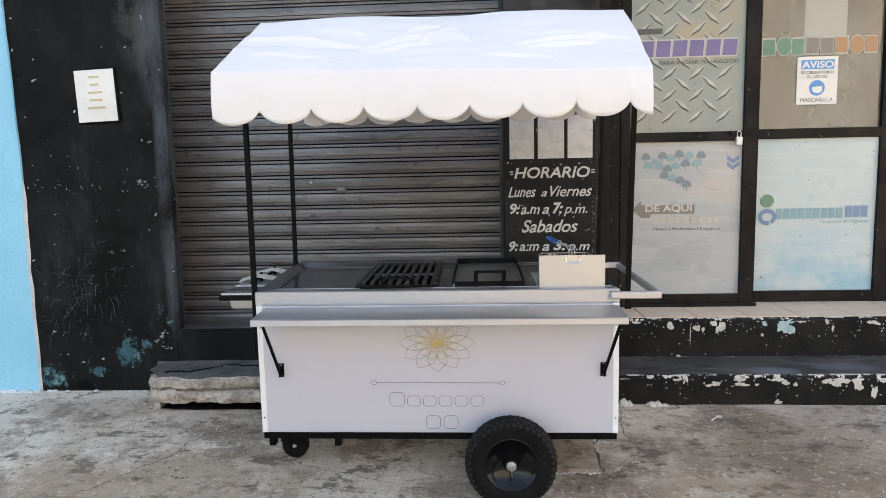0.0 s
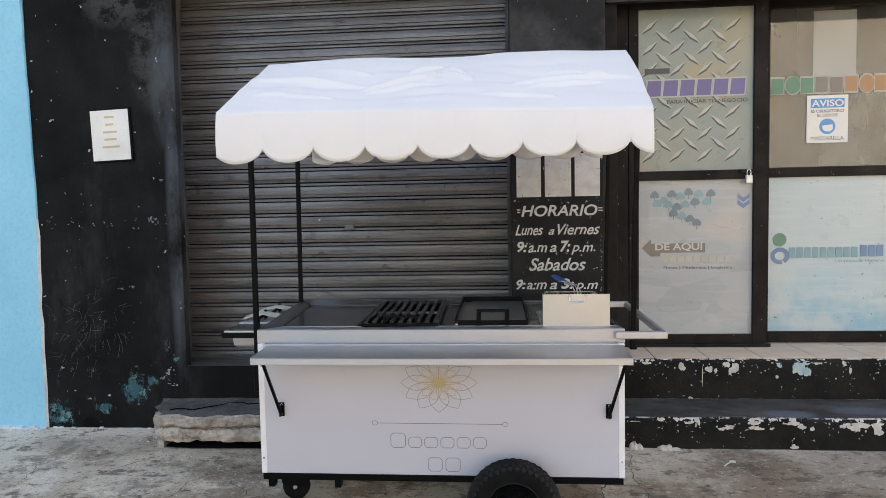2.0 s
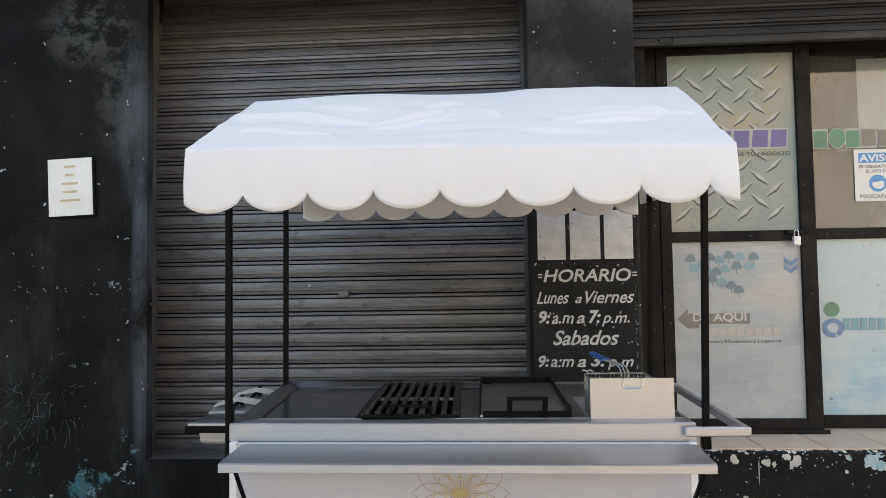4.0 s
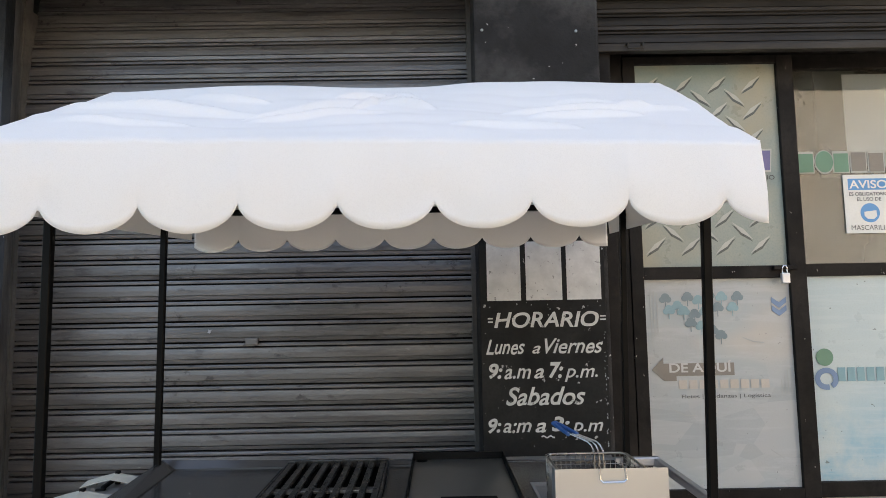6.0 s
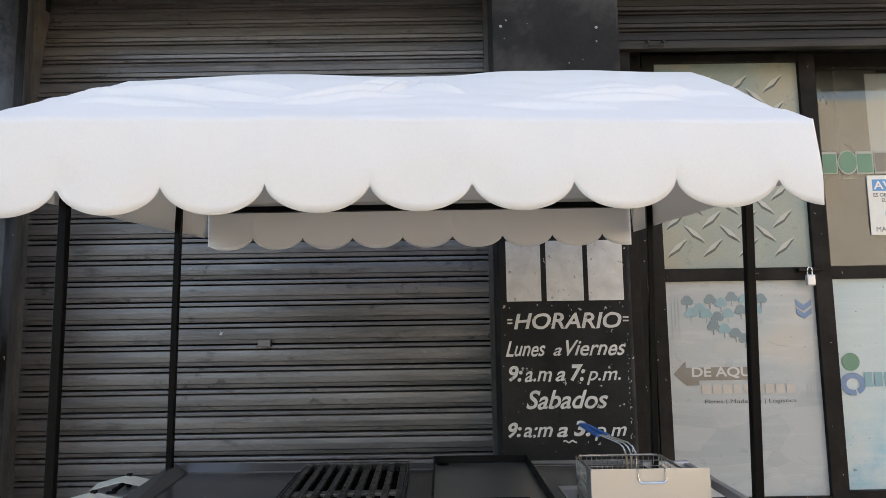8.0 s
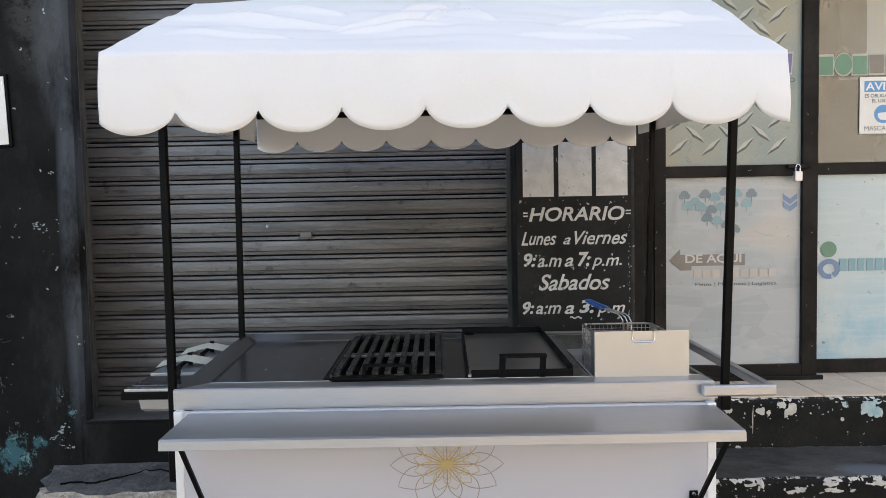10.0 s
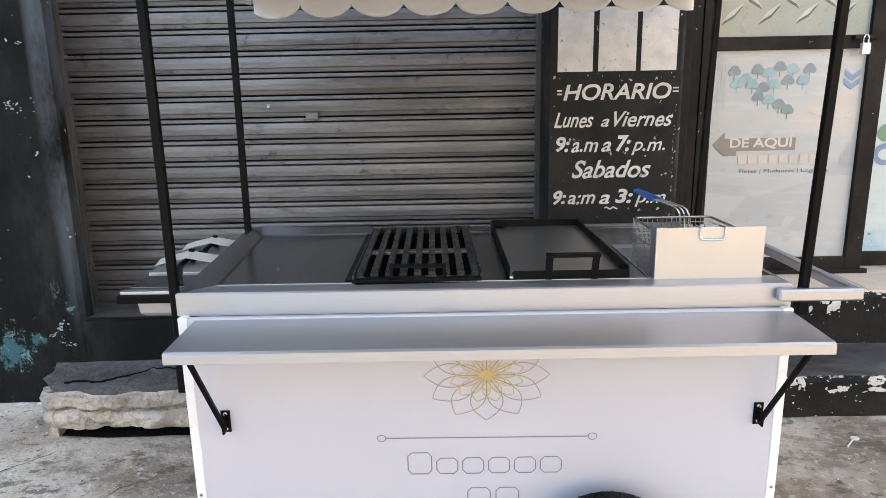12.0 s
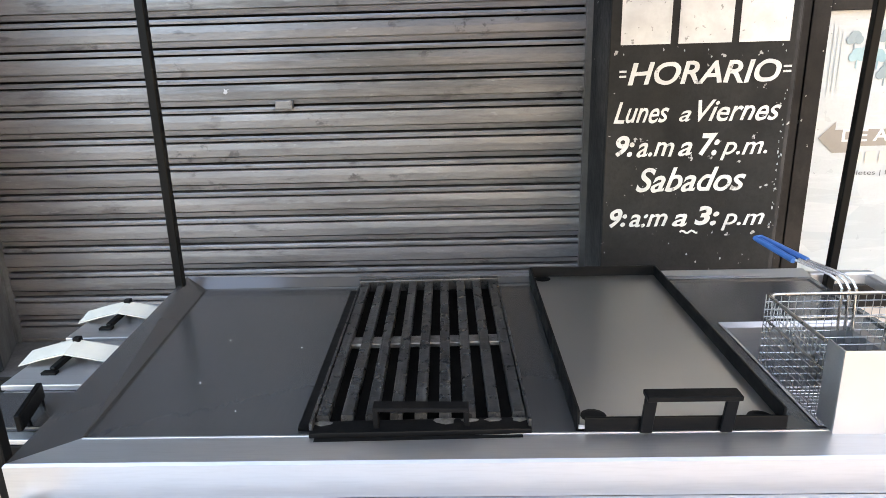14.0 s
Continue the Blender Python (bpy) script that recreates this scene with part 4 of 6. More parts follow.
step_lower = step(0.20, 6.0, 3.59, 3.955, 0.0, 0.216, "step_lower", "black painted concrete step with chipped white nosing")
step_upper = step(0.20, 6.0, 3.945, 4.02, 0.0, 0.448, "step_upper", "black painted upper step with badly chipped edge")
chips(step_upper, 3.945, 0.446, ((0.93, 0.02, 0.03, 0.008), (1.115, 0.040, 0.028, 0.028), (1.285, 0.065, 0.040, 0.018), (1.363, 0.035, 0.026, 0.018), (1.403, 0.055, 0.028, 0.034), (1.86, 0.022, 0.03, 0.008), (2.01, 0.025, 0.018, 0.010), (2.07, 0.060, 0.026, 0.026), (2.28, 0.038, 0.04, 0.014), (1.235, 0.09, 0.003, 0.05), (1.65, 0.10, 0.010, 0.010), (1.69, 0.155, 0.014, 0.007), (1.17, 0.225, 0.012, 0.007)), M_FLAKE, 5, 0.45)
chips(step_upper, 3.945, 0.446, ((1.68, 0.030, 0.05, 0.022), (1.76, 0.038, 0.07, 0.026), (1.80, 0.070, 0.035, 0.022), (1.73, 0.06, 0.03, 0.016)), M_FLAKE_TEAL, 8)
chips(step_lower, 3.59, 0.214, ((0.80, 0.010, 0.04, 0.007), (0.90, 0.010, 0.035, 0.007), (1.06, 0.014, 0.035, 0.009), (1.10, 0.020, 0.016, 0.020), (1.23, 0.055, 0.024, 0.007), (1.27, 0.048, 0.028, 0.010), (1.405, 0.016, 0.048, 0.014), (1.39, 0.050, 0.045, 0.009), (1.48, 0.050, 0.014, 0.007), (1.585, 0.022, 0.052, 0.018), (1.635, 0.040, 0.022, 0.012), (1.69, 0.050, 0.022, 0.009), (1.855, 0.036, 0.035, 0.011), (1.895, 0.050, 0.028, 0.009), (1.96, 0.022, 0.075, 0.020), (2.005, 0.050, 0.036, 0.024), (2.09, 0.095, 0.020, 0.028), (2.13, 0.022, 0.036, 0.012), (1.60, 0.148, 0.026, 0.012), (2.3, 0.03, 0.08, 0.018)), M_FLAKE, 11, 0.8)
# broken lumps of white plaster left at the foot of the lower step
bm = bmesh.new()
for x, r, h in ((0.775, 0.028, 0.034), (0.805, 0.020, 0.024), (0.925, 0.026, 0.020), (0.955, 0.022, 0.024), (0.99, 0.030, 0.010)):
    dome = [[bm.verts.new((x + r * f * math.cos(a * math.pi / 7) * (1 + 0.5 * noise.noise((a * 1.7, x * 9, f * 3))), 3.587 - 0.030 * f * abs(math.sin(a * math.pi / 7)), ground_z(3.58) - 0.004 + h * math.sqrt(max(0.0, 1 - f * f)) * (1 + 0.55 * noise.noise((a * 1.3, f * 7, x * 7))))) for a in range(14)] for f in (1.0, 0.85, 0.6, 0.3, 0.05)]
    for ra, rb in zip(dome, dome[1:]):
        for a in range(14):
            bm.faces.new((ra[a], ra[(a + 1) % 14], rb[(a + 1) % 14], rb[a]))
tagged(part("plaster_lumps", bm, M_FLAKE, step_lower, "broken white plaster lumps at the foot"), kind="stuff")
landing = solo("floor_landing", boxed(0.60, 6.0, 4.0, 5.6, 0.30, 0.440), M_GROUT, "landing floor of beige tiles at the shop doors", "floor", kind="structure")

# ---- left step stone ----
bm = bmesh.new()
nx, nz = 150, 34
cols = []
for i in range(nx + 1):
    u = i / nx
    x = -1.872 + 1.20 * u
    corner = 0.07 * max(0.0, 1 - u / 0.055) ** 2
    under = u > 0.065
    zl = (0.084 + 0.012 * u + 0.010 * noise.noise((x * 8, 2, 5)) + 0.008 * noise.noise((x * 27, 2, 5))) if under else 0.040
    zt = 0.226 + 0.010 * u + 0.004 * noise.noise((x * 11, 8, 5))
    # recess below the stone gets near-black faces, its shade painted in
    ring = [(x, 3.80, 0.03, 2), (x, 3.78, zl + 0.006, 2)] if under else [(x, 3.545 + corner, 0.03, 0), (x, 3.54 + corner, 0.033, 0)]
    for k in range(nz + 1):
        z = zl + (zt - zl) * k / nz
        w = (z - 0.084) / (zt - 0.084)
        split = 0.55 + 0.07 * noise.noise((x * 3.5, 0, 7)) + 0.04 * noise.noise((x * 13, 0, 7))
        belly = -0.016 * math.sin(math.pi * max(0.0, w) / split) if w < split else -0.012 * math.sin(math.pi * min(1.0, (w - split) / (1 - split)))
        seam = (0.034 - 0.014 * u) * math.exp(-((w - split) / 0.032) ** 2)
        # the lower course is cracked round a broken lump at its end
        curl = 0.022 * math.exp(-((x + 1.70 - 0.9 * (0.166 - z)) / 0.005) ** 2) if 0.10 < z < 0.166 else 0.0
        lump = 0.020 * noise.noise((x * 6, 4.0, z * 9)) + 0.012 * noise.noise((x * 15, 2.0, z * 22)) + 0.006 * noise.noise((x * 40, 6.0, z * 55))
        ring.append((x + 0.4 * lump, 3.516 + belly + seam + curl + lump + corner + (0.010 if k > nz - 3 else 0), z + 0.008 * noise.noise((x * 9, 1.0, z * 7)) * (0.3 + w), 0))
    lift = 0.004 * noise.noise((x * 7, 3, 1))
    for y, z, m in ((3.55, zt + 0.002, 1), (3.62, 0.232 + 0.008 * u, 1), (3.70, 0.237 + 0.009 * u, 1), (3.803, 0.243 + 0.012 * u, 1)):
        ring.append((x - 0.07 * (1 - u) ** 6 * (y - 3.55) / 0.25 + 0.05 * (1 - u) ** 20 * noise.noise((y * 14, 3, 9)), y + corner * (3.80 - y) * 3, z + lift, m))
    cols.append([(bm.verts.new(p[:3]), p[3]) for p in ring])
for i in range(nx):
    for k in range(len(cols[0]) - 1):
        f = bm.faces.new((cols[i][k][0], cols[i + 1][k][0], cols[i + 1][k + 1][0], cols[i][k + 1][0]))
        f.material_index = max(cols[i][k][1], 1 if cols[i][k + 1][1] == 1 and i > 5 else 0)
for c in (cols[0], cols[-1]):
    base = bm.verts.new((c[0][0].co.x, 3.803, 0.03))
    bm.faces.new([q[0] for q in c] + [base])
step_stone = solo("step_stone", bm, [M_STONE, M_STONE_TOP, M_GROOVE], "broken pale stone step with a dark worn tread before the shutter", "step", kind="structure")
# near-black sheet on the ground, painted shade for the gap under the stone
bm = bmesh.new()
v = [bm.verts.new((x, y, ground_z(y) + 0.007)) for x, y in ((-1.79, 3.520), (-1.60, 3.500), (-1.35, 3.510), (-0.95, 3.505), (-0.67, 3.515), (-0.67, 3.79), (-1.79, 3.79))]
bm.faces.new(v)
part("dark_gap", bm, M_GROOVE, step_stone, "black sheet painted for the shade in the gap under the stone")
bm = bmesh.new()
pts = [(-1.80, 3.612), (-1.74, 3.622), (-1.662, 3.607), (-1.62, 3.640), (-1.586, 3.655), (-1.53, 3.690), (-1.495, 3.722), (-1.434, 3.722), (-1.38, 3.700), (-1.318, 3.702), (-1.22, 3.68), (-1.05, 3.70)]
jagged = []
for a, b in zip(pts, pts[1:]):
    for k in range(4):
        f = k / 4
        jagged.append((a[0] + (b[0] - a[0]) * f + random.uniform(-0.005, 0.005), a[1] + (b[1] - a[1]) * f + random.uniform(-0.007, 0.007)))
for a, b in zip(jagged, jagged[1:]):
    za, zb = (0.2355 + 0.05 * (p[1] - 3.66) + 0.010 * (p[0] + 1.87) / 1.2 for p in (a, b))
    bar(bm, (a[0], a[1], za), (b[0] + 0.002, b[1], zb), random.choice((0.002, 0.003, 0.004, 0.007)), 0.0085)
solo("step_stone_crack", bm, M_GROOVE, "crack across the worn tread of the stone step", "crack", kind="structure")

# ---- framed paper notice ----
notice = thing("wall_notice", (-2.18, 3.80, 1.67), "white paper notice in a thin dark frame, faded yellow print", "notice")
part("frame_board", boxed(-2.302, -2.050, 3.788, 3.799, 1.654, 1.967, bevel=0.003), M_BLACK_STEEL, notice)
part("paper", boxed(-2.293, -2.062, 3.784, 3.7875, 1.664, 1.956), M_PAPER, notice)
for w, z in ((0.06, 1.915), (0.05, 1.872), (0.085, 1.828), (0.075, 1.786), (0.105, 1.742)):
    bm = bmesh.new()
    slab(bm, -2.178 - w / 2, -2.178 + w / 2, z - 0.006, z + 0.006, 3.7838)
    part("faded_line", bm, M_PAPER_FADE, notice)
notice.rotation_euler = (0, -0.036, 0)

# ---- painted sign ----
sign = thing("painted_sign", (0.41, 3.925, 0.70), "black board painted with white opening hours", "sign")
part("board", boxed(0.150, 0.672, 3.918, 3.929, 0.60, 1.73, bevel=0.003), M_SIGN_BLACK, sign)
YS = 3.9172
for x0, x1 in ((0.180, 0.320), (0.342, 0.492), (0.512, 0.654)):
    bm = bmesh.new()
    slab(bm, x0, x1, 1.400, 1.645, YS + 0.0008)
    part("number_bar", bm, M_WHITE_PAINT, sign, "thick white painted bar")
lettering("hours_heading", "HORARIO", 0.205, 0.640, 1.288, 1.352, YS, M_WHITE_PAINT, sign, 0.22, 0.02, 0.0010)
for x0, x1, z in ((0.180, 0.200, 1.310), (0.180, 0.200, 1.324), (0.645, 0.668, 1.314), (0.645, 0.668, 1.328)):
    bm = bmesh.new()
    slab(bm, x0, x1, z, z + 0.006, YS)
    part("dash", bm, M_WHITE_PAINT, sign)
for word, x0, x1, z0, z1, sh, bold in (
    ("Lunes", 0.170, 0.330, 1.180, 1.242, 0.38, 0.012), ("a", 0.360, 0.394, 1.182, 1.214, 0.38, 0.010), ("Viernes", 0.412, 0.652, 1.180, 1.242, 0.36, 0.012),
    ("9:", 0.180, 0.236, 1.080, 1.143, 0.22, 0.030), ("a.m", 0.243, 0.352, 1.080, 1.122, 0.30, 0.014), ("a", 0.366, 0.406, 1.080, 1.120, 0.30, 0.014), ("7:", 0.425, 0.484, 1.080, 1.146, 0.22, 0.036), ("p.m.", 0.490, 0.626, 1.064, 1.118, 0.30, 0.010),
    ("Sabados", 0.246, 0.572, 0.972, 1.046, 0.34, 0.016),
    ("9:", 0.172, 0.226, 0.864, 0.922, 0.22, 0.030), ("a:m", 0.232, 0.348, 0.864, 0.904, 0.30, 0.014), ("a", 0.364, 0.408, 0.864, 0.904, 0.30, 0.016), ("3:", 0.430, 0.504, 0.866, 0.926, 0.22, 0.034), ("p.m", 0.512, 0.640, 0.848, 0.900, 0.30, 0.012),
):
    lettering("painted_word", word, x0, x1, z0, z1, YS, M_WHITE_PAINT, sign, sh, bold, 0.0011)
chips = random.Random(9)
bm = bmesh.new()
for i in range(46):
    x, z = (0.660 + chips.gauss(0, 0.003), chips.uniform(0.80, 1.27)) if i < 30 else (chips.uniform(0.16, 0.66), chips.choice((chips.uniform(0.62, 0.83), chips.uniform(1.36, 1.39))))
    r = chips.uniform(0.001, 0.0032)
    flat_poly(bm, [(x + r * chips.uniform(0.5, 1.1) * math.cos(k * math.pi / 3), z + r * chips.uniform(0.6, 2.2) * math.sin(k * math.pi / 3)) for k in range(6)], YS, 0.0006)
tagged(part("paint_chips", bm, M_CHIP, sign), kind="stuff")
bm = bmesh.new()
stroke(bm, [(0.388 + 0.006 * i, 0.846 + 0.004 * math.sin(i * 1.3)) for i in range(10)], 0.006, YS)
part("underline", bm, M_WHITE_PAINT, sign)

# ---- glass doors ----
DY, RY = 4.29, 4.40


def pane(name, x0, x1, z0, z1, y, parent, film=None):
    g = part(name, boxed(x0, x1, y, y + 0.005, z0, z1), M_GLASS, parent)
    g.visible_shadow = False
    if film:
        part("window_film", boxed(x0, x1, y - 0.0035, y - 0.0012, z0, z1), film, parent, "printed film on the glass")
    return g


door = thing("door_1", (1.28, DY, 0.45), "dark-framed glass door with printed films, padlocked", "door", kind="structure")
for nm, b in (
    ("stile", (0.885, 0.945, DY - 0.025, DY + 0.03, 0.450, 2.575)), ("stile", (1.634, 1.712, DY - 0.025, DY + 0.03, 0.450, 2.575)),
    ("top_rail", (0.945, 1.634, DY - 0.024, DY + 0.03, 2.536, 2.575)), ("lock_rail", (0.945, 1.634, DY - 0.024, DY + 0.03, 1.492, 1.550)),
    ("bottom_rail", (0.945, 1.634, DY - 0.024, DY + 0.03, 0.452, 0.530)),
):
    part(nm, boxed(*b, bevel=0.003), M_FRAME, door)
part("kick_rail", boxed(0.80, 1.735, DY - 0.045, DY - 0.025, 0.445, 0.475, bevel=0.003), M_FRAME, door)
pane("pane", 0.945, 1.634, 1.550, 2.536, DY, door, M_FILM_PLATE)
pane("pane", 0.945, 1.634, 0.530, 1.492, DY, door, M_FILM_MAP)
side = thing("door_frame", (0.80, 4.25, 0.45), "dark bronze door frame and shutter guide beside the pillar", "frame", kind="structure")
part("guide", boxed(0.700, 0.790, 4.13, 4.24, 0.445, 2.56, bevel=0.003), M_FRAME, side)
part("jamb_post", boxed(0.792, 0.883, DY - 0.02, DY + 0.04, 0.445, 2.62, bevel=0.003), M_FRAME, side)

fixed = thing("window_1", (2.1, RY, 0.45), "dark-framed shop window with printed films and notices", "window", kind="structure")
for nm, b in (
    ("stile", (1.722, 1.768, RY - 0.025, RY + 0.03, 0.450, 2.62)), ("stile", (2.515, 2.60, RY - 0.025, RY + 0.03, 0.450, 2.62)),
    ("top_rail", (1.768, 2.515, RY - 0.024, RY + 0.03, 2.545, 2.62)), ("middle_rail", (1.768, 2.515, RY - 0.024, RY + 0.03, 1.500, 1.562)),
    ("bottom_rail", (1.768, 2.515, RY - 0.024, RY + 0.03, 0.455, 0.525)),
):
    part(nm, boxed(*b, bevel=0.003), M_FRAME, fixed)
pane("pane", 1.768, 2.515, 1.562, 2.545, RY, fixed)
# added film that carries the painted reflections of the pane
part("dust_film", boxed(1.768, 2.515, RY + 0.0065, RY + 0.0075, 1.562, 2.545), M_HAZE, fixed, "half-clear film behind the glass, coloured for its reflections")
part("pale_sheet", boxed(2.036, 2.290, RY + 0.0053, RY + 0.0062, 2.045, 2.520), M_SHEET, fixed, "pale sheet of plastic behind the glass")
pane("pane", 1.768, 2.515, 0.525, 1.500, RY, fixed, M_FILM_WATER)
part("head_rail", boxed(0.70, 2.62, 4.30, 4.40, 2.62, 2.92), M_FRAME, fixed)

# tread-plate print: rows of slanted lugs, alternately turned
bm_l, bm_d = bmesh.new(), bmesh.new()
yy = DY - 0.0038
for r in range(15):
    for c in range(6):
        cx, cz = 0.93 + c * 0.166 + (0.083 if r % 2 else 0.0), 1.585 + r * 0.0655
        sgn = 1 if r % 2 else -1
        L, W = 0.064, 0.0105
        d = Vector((0.76, 0.65 * sgn)).normalized()
        nrm = Vector((-d.y, d.x))
        tip0, tip1 = Vector((cx, cz)) - d * L, Vector((cx, cz)) + d * L
        for bmx, off, ww in ((bm_d, -0.009, W * 1.2), (bm_l, 0.002, W)):
            o = Vector((0.002, off))
            q = [tip0 + o, Vector((cx, cz)) + o - nrm * ww, tip1 + o, Vector((cx, cz)) + o + nrm * ww]
            if all(0.947 < p.x < 1.632 and 1.552 < p.y < 2.534 for p in q):
                flat_poly(bmx, [(p.x, p.y) for p in q], yy if bmx is bm_d else yy - 0.0012, 0.0008)
part("lug_shade_print", bm_d, M_LUG_DARK, door, "printed shade of a tread-plate pattern")
part("lug_print", bm_l, M_LUG_LIGHT, door, "printed light lugs of a tread-plate pattern")

# printed company marks as plain bars and shapes
YP = DY - 0.0066
for k in range(6):
    x0 = 0.995 + k * 0.100
    bm = bmesh.new()
    flat_poly(bm, [(x0, 2.010), (x0 + 0.085, 2.010), (x0 + 0.092, 2.105), (x0 + 0.010, 2.105)], YP)
    part("printed_bar", bm, M_PURPLE, door, "purple printed bar")
bm = bmesh.new()
for k in range(6):
    x0 = 0.995 + k * 0.100
    flat_poly(bm, [(x0 - 0.010, 2.001), (x0 + 0.0895, 2.001), (x0 + 0.0995, 2.114), (x0 + 0.0, 2.114)], YP + 0.0010, 0.0006)
part("halo_print", bm, M_LUG_LIGHT, door)
bm = bmesh.new()
slab(bm, 0.985, 1.135, 2.148, 2.180, YP)
part("small_bar", bm, M_DARK_PRINT, door)
lettering("slogan", "PARA INICIAR TU NEGOCIO", 1.12, 1.600, 1.963, 1.985, YP, M_DARK_PRINT, door, 0, 0.01)

# map film print: trees, arrow, captions
tree_spots = ((1.045, 1.395), (1.10, 1.36), (1.15, 1.40), (1.20, 1.385), (1.25, 1.41), (1.31, 1.40), (1.385, 1.40), (1.13, 1.335), (1.18, 1.32), (1.23, 1.335), (1.29, 1.35), (1.36, 1.35), (1.16, 1.28), (1.21, 1.265), (1.26, 1.245), (1.06, 1.34), (1.30, 1.22))
for k, (x, z) in enumerate(tree_spots):
    bm = bmesh.new()
    for j, (dx, dz, r) in enumerate(((0, 0.012, 0.021), (-0.014, 0.002, 0.015), (0.014, 0.003, 0.015))):
        flat_poly(bm, [(x + dx + r * math.cos(a * math.pi / 5), z + dz + r * math.sin(a * math.pi / 5)) for a in range(10)], YP + 0.0012 - 0.0002 * j - 0.0003 * (k % 3))
    slab(bm, x - 0.002, x + 0.002, z - 0.035, z - 0.008, YP + 0.0014)
    part("printed_tree", bm, M_TEAL_TREE if k % 2 else M_GREY_TREE, door, "faded teal printed tree" if k % 2 else "faded grey printed tree")
bm = bmesh.new()
flat_poly(bm, [(0.966, 1.072), (1.022, 1.128), (1.022, 1.100), (1.352, 1.100), (1.352, 1.042), (1.080, 1.042), (1.080, 1.020), (1.022, 1.020)], YP + 0.0012)
part("arrow_print", bm, M_BROWN_PRINT, door, "taupe printed arrow")
lettering("arrow_words", "DE AQUÍ", 1.048, 1.340, 1.050, 1.112, YP - 0.0005, M_PALE_WORDS, door, 0, 0.02)
for k in range(9):
    bm = bmesh.new()
    slab(bm, 1.09 + 0.048 * k, 1.128 + 0.048 * k, 0.982, 1.022, YP + 0.001)
    part("printed_bar", bm, M_SAND_PRINT, door, "pale orange printed bar")
lettering("caption", "Fletes | Mudanzas | Logística", 1.100, 1.515, 0.934, 0.956, YP, M_DARK_PRINT, door, 0, 0.0)
bm = bmesh.new()
for z in (1.338, 1.376):
    flat_poly(bm, [(1.545, z), (1.580, z - 0.026), (1.615, z), (1.615, z + 0.026), (1.580, z), (1.545, z + 0.026)], YP + 0.0006)
part("chevron_print", bm, M_BLUE_PRINT, door, "blue printed chevrons")
bm = bmesh.new()
for pts in (
    [(1.045, 0.895), (1.11, 0.862), (1.17, 0.858)], [(1.40, 1.215), (1.45, 1.195), (1.50, 1.190)], [(1.50, 0.70), (1.56, 0.66)],
    [(0.975, 1.45), (0.975, 1.22)], [(0.99, 1.44), (0.99, 1.23)], [(1.005, 1.43), (1.005, 1.24)],
    [(1.57, 1.02), (1.57, 0.95)], [(1.585, 1.04), (1.585, 0.95)], [(1.60, 1.06), (1.60, 0.95)], [(1.615, 1.07), (1.615, 0.95)],
):
    stroke(bm, pts, 0.005, YP + 0.0015)
part("road_lines", bm, M_PALE_LINE, door, "thin grey printed lines")

# padlock on the lock rail
lock = thing("padlock", (1.60, 4.24, 1.47), "small steel padlock hanging on the door rail", "padlock")
part("body", boxed(1.575, 1.613, 4.225, 4.248, 1.462, 1.512, bevel=0.006), M_BRASS, lock)
bm = bmesh.new()
rod(bm, [(1.583, 4.237, 1.51), (1.583, 4.237, 1.535), (1.588, 4.237, 1.545), (1.600, 4.237, 1.545), (1.605, 4.237, 1.535), (1.605, 4.237, 1.51)], 0.0035, 8)
part("shackle", bm, M_CHROME, lock)
part("hasp", boxed(1.545, 1.66, 4.235, 4.262, 1.528, 1.548, bevel=0.003), M_FRAME, lock)

# shop window prints
YW = RY - 0.0066
for k in range(8):
    x0 = 1.785 + 0.088 * k
    bmx = bmesh.new()
    z0 = 2.012 + (0.004 if k % 2 else 0)
    if k in (1, 6):
        flat_poly(bmx, [(x0 + 0.04 + 0.044 * math.cos(a * math.pi / 8), z0 + 0.055 + 0.055 * math.sin(a * math.pi / 8)) for a in range(16)], RY - 0.003)
    else:
        slab(bmx, x0, x0 + 0.072, z0 + 0.006, z0 + 0.100, RY - 0.003)
    part("printed_bar", bmx, M_GREEN_PRINT if k < 3 else M_BROWN_PRINT if k < 5 else M_ORANGE_PRINT, fixed, "green printed bar" if k < 3 else "taupe printed bar" if k < 5 else "orange printed bar")
bm = bmesh.new()
for k in range(8):
    x0 = 1.785 + 0.088 * k
    if k in (1, 6):
        flat_poly(bm, [(x0 + 0.04 + 0.050 * math.cos(a * math.pi / 8), 2.069 + 0.061 * math.sin(a * math.pi / 8)) for a in range(16)], RY - 0.0014 - 0.0002 * (k % 2), 0.0005)
    else:
        slab(bm, x0 - 0.006, x0 + 0.078, 2.012, 2.124, RY - 0.0012, 0.0005)
part("halo_print", bm, M_LUG_LIGHT, fixed, "pale printed halo")
for k in range(9):
    bm = bmesh.new()
    slab(bm, 1.900 + 0.047 * k, 1.937 + 0.047 * k, 0.992, 1.058, YW)
    part("printed_bar", bm, M_TEAL_PRINT, fixed, "teal printed bar")
for k in range(3):
    bm = bmesh.new()
    slab(bm, 2.330 + 0.048 * k, 2.370 + 0.048 * k, 0.996, 1.068, YW)
    part("printed_bar", bm, M_BLUE_PRINT, fixed, "blue printed bar")
bm = bmesh.new()
flat_poly(bm, [(1.842 + 0.042 * math.cos(a * math.pi / 10), 1.108 + 0.042 * math.sin(a * math.pi / 10)) for a in range(20)], YW)
part("round_mark", bm, M_GREEN_PRINT, fixed, "green printed round mark")
bm = bmesh.new()
stroke(bm, [(1.845 + 0.045 * math.cos(a * math.pi / 12), 1.005 + 0.040 * math.sin(a * math.pi / 12)) for a in range(-4, 20)], 0.026, YW)
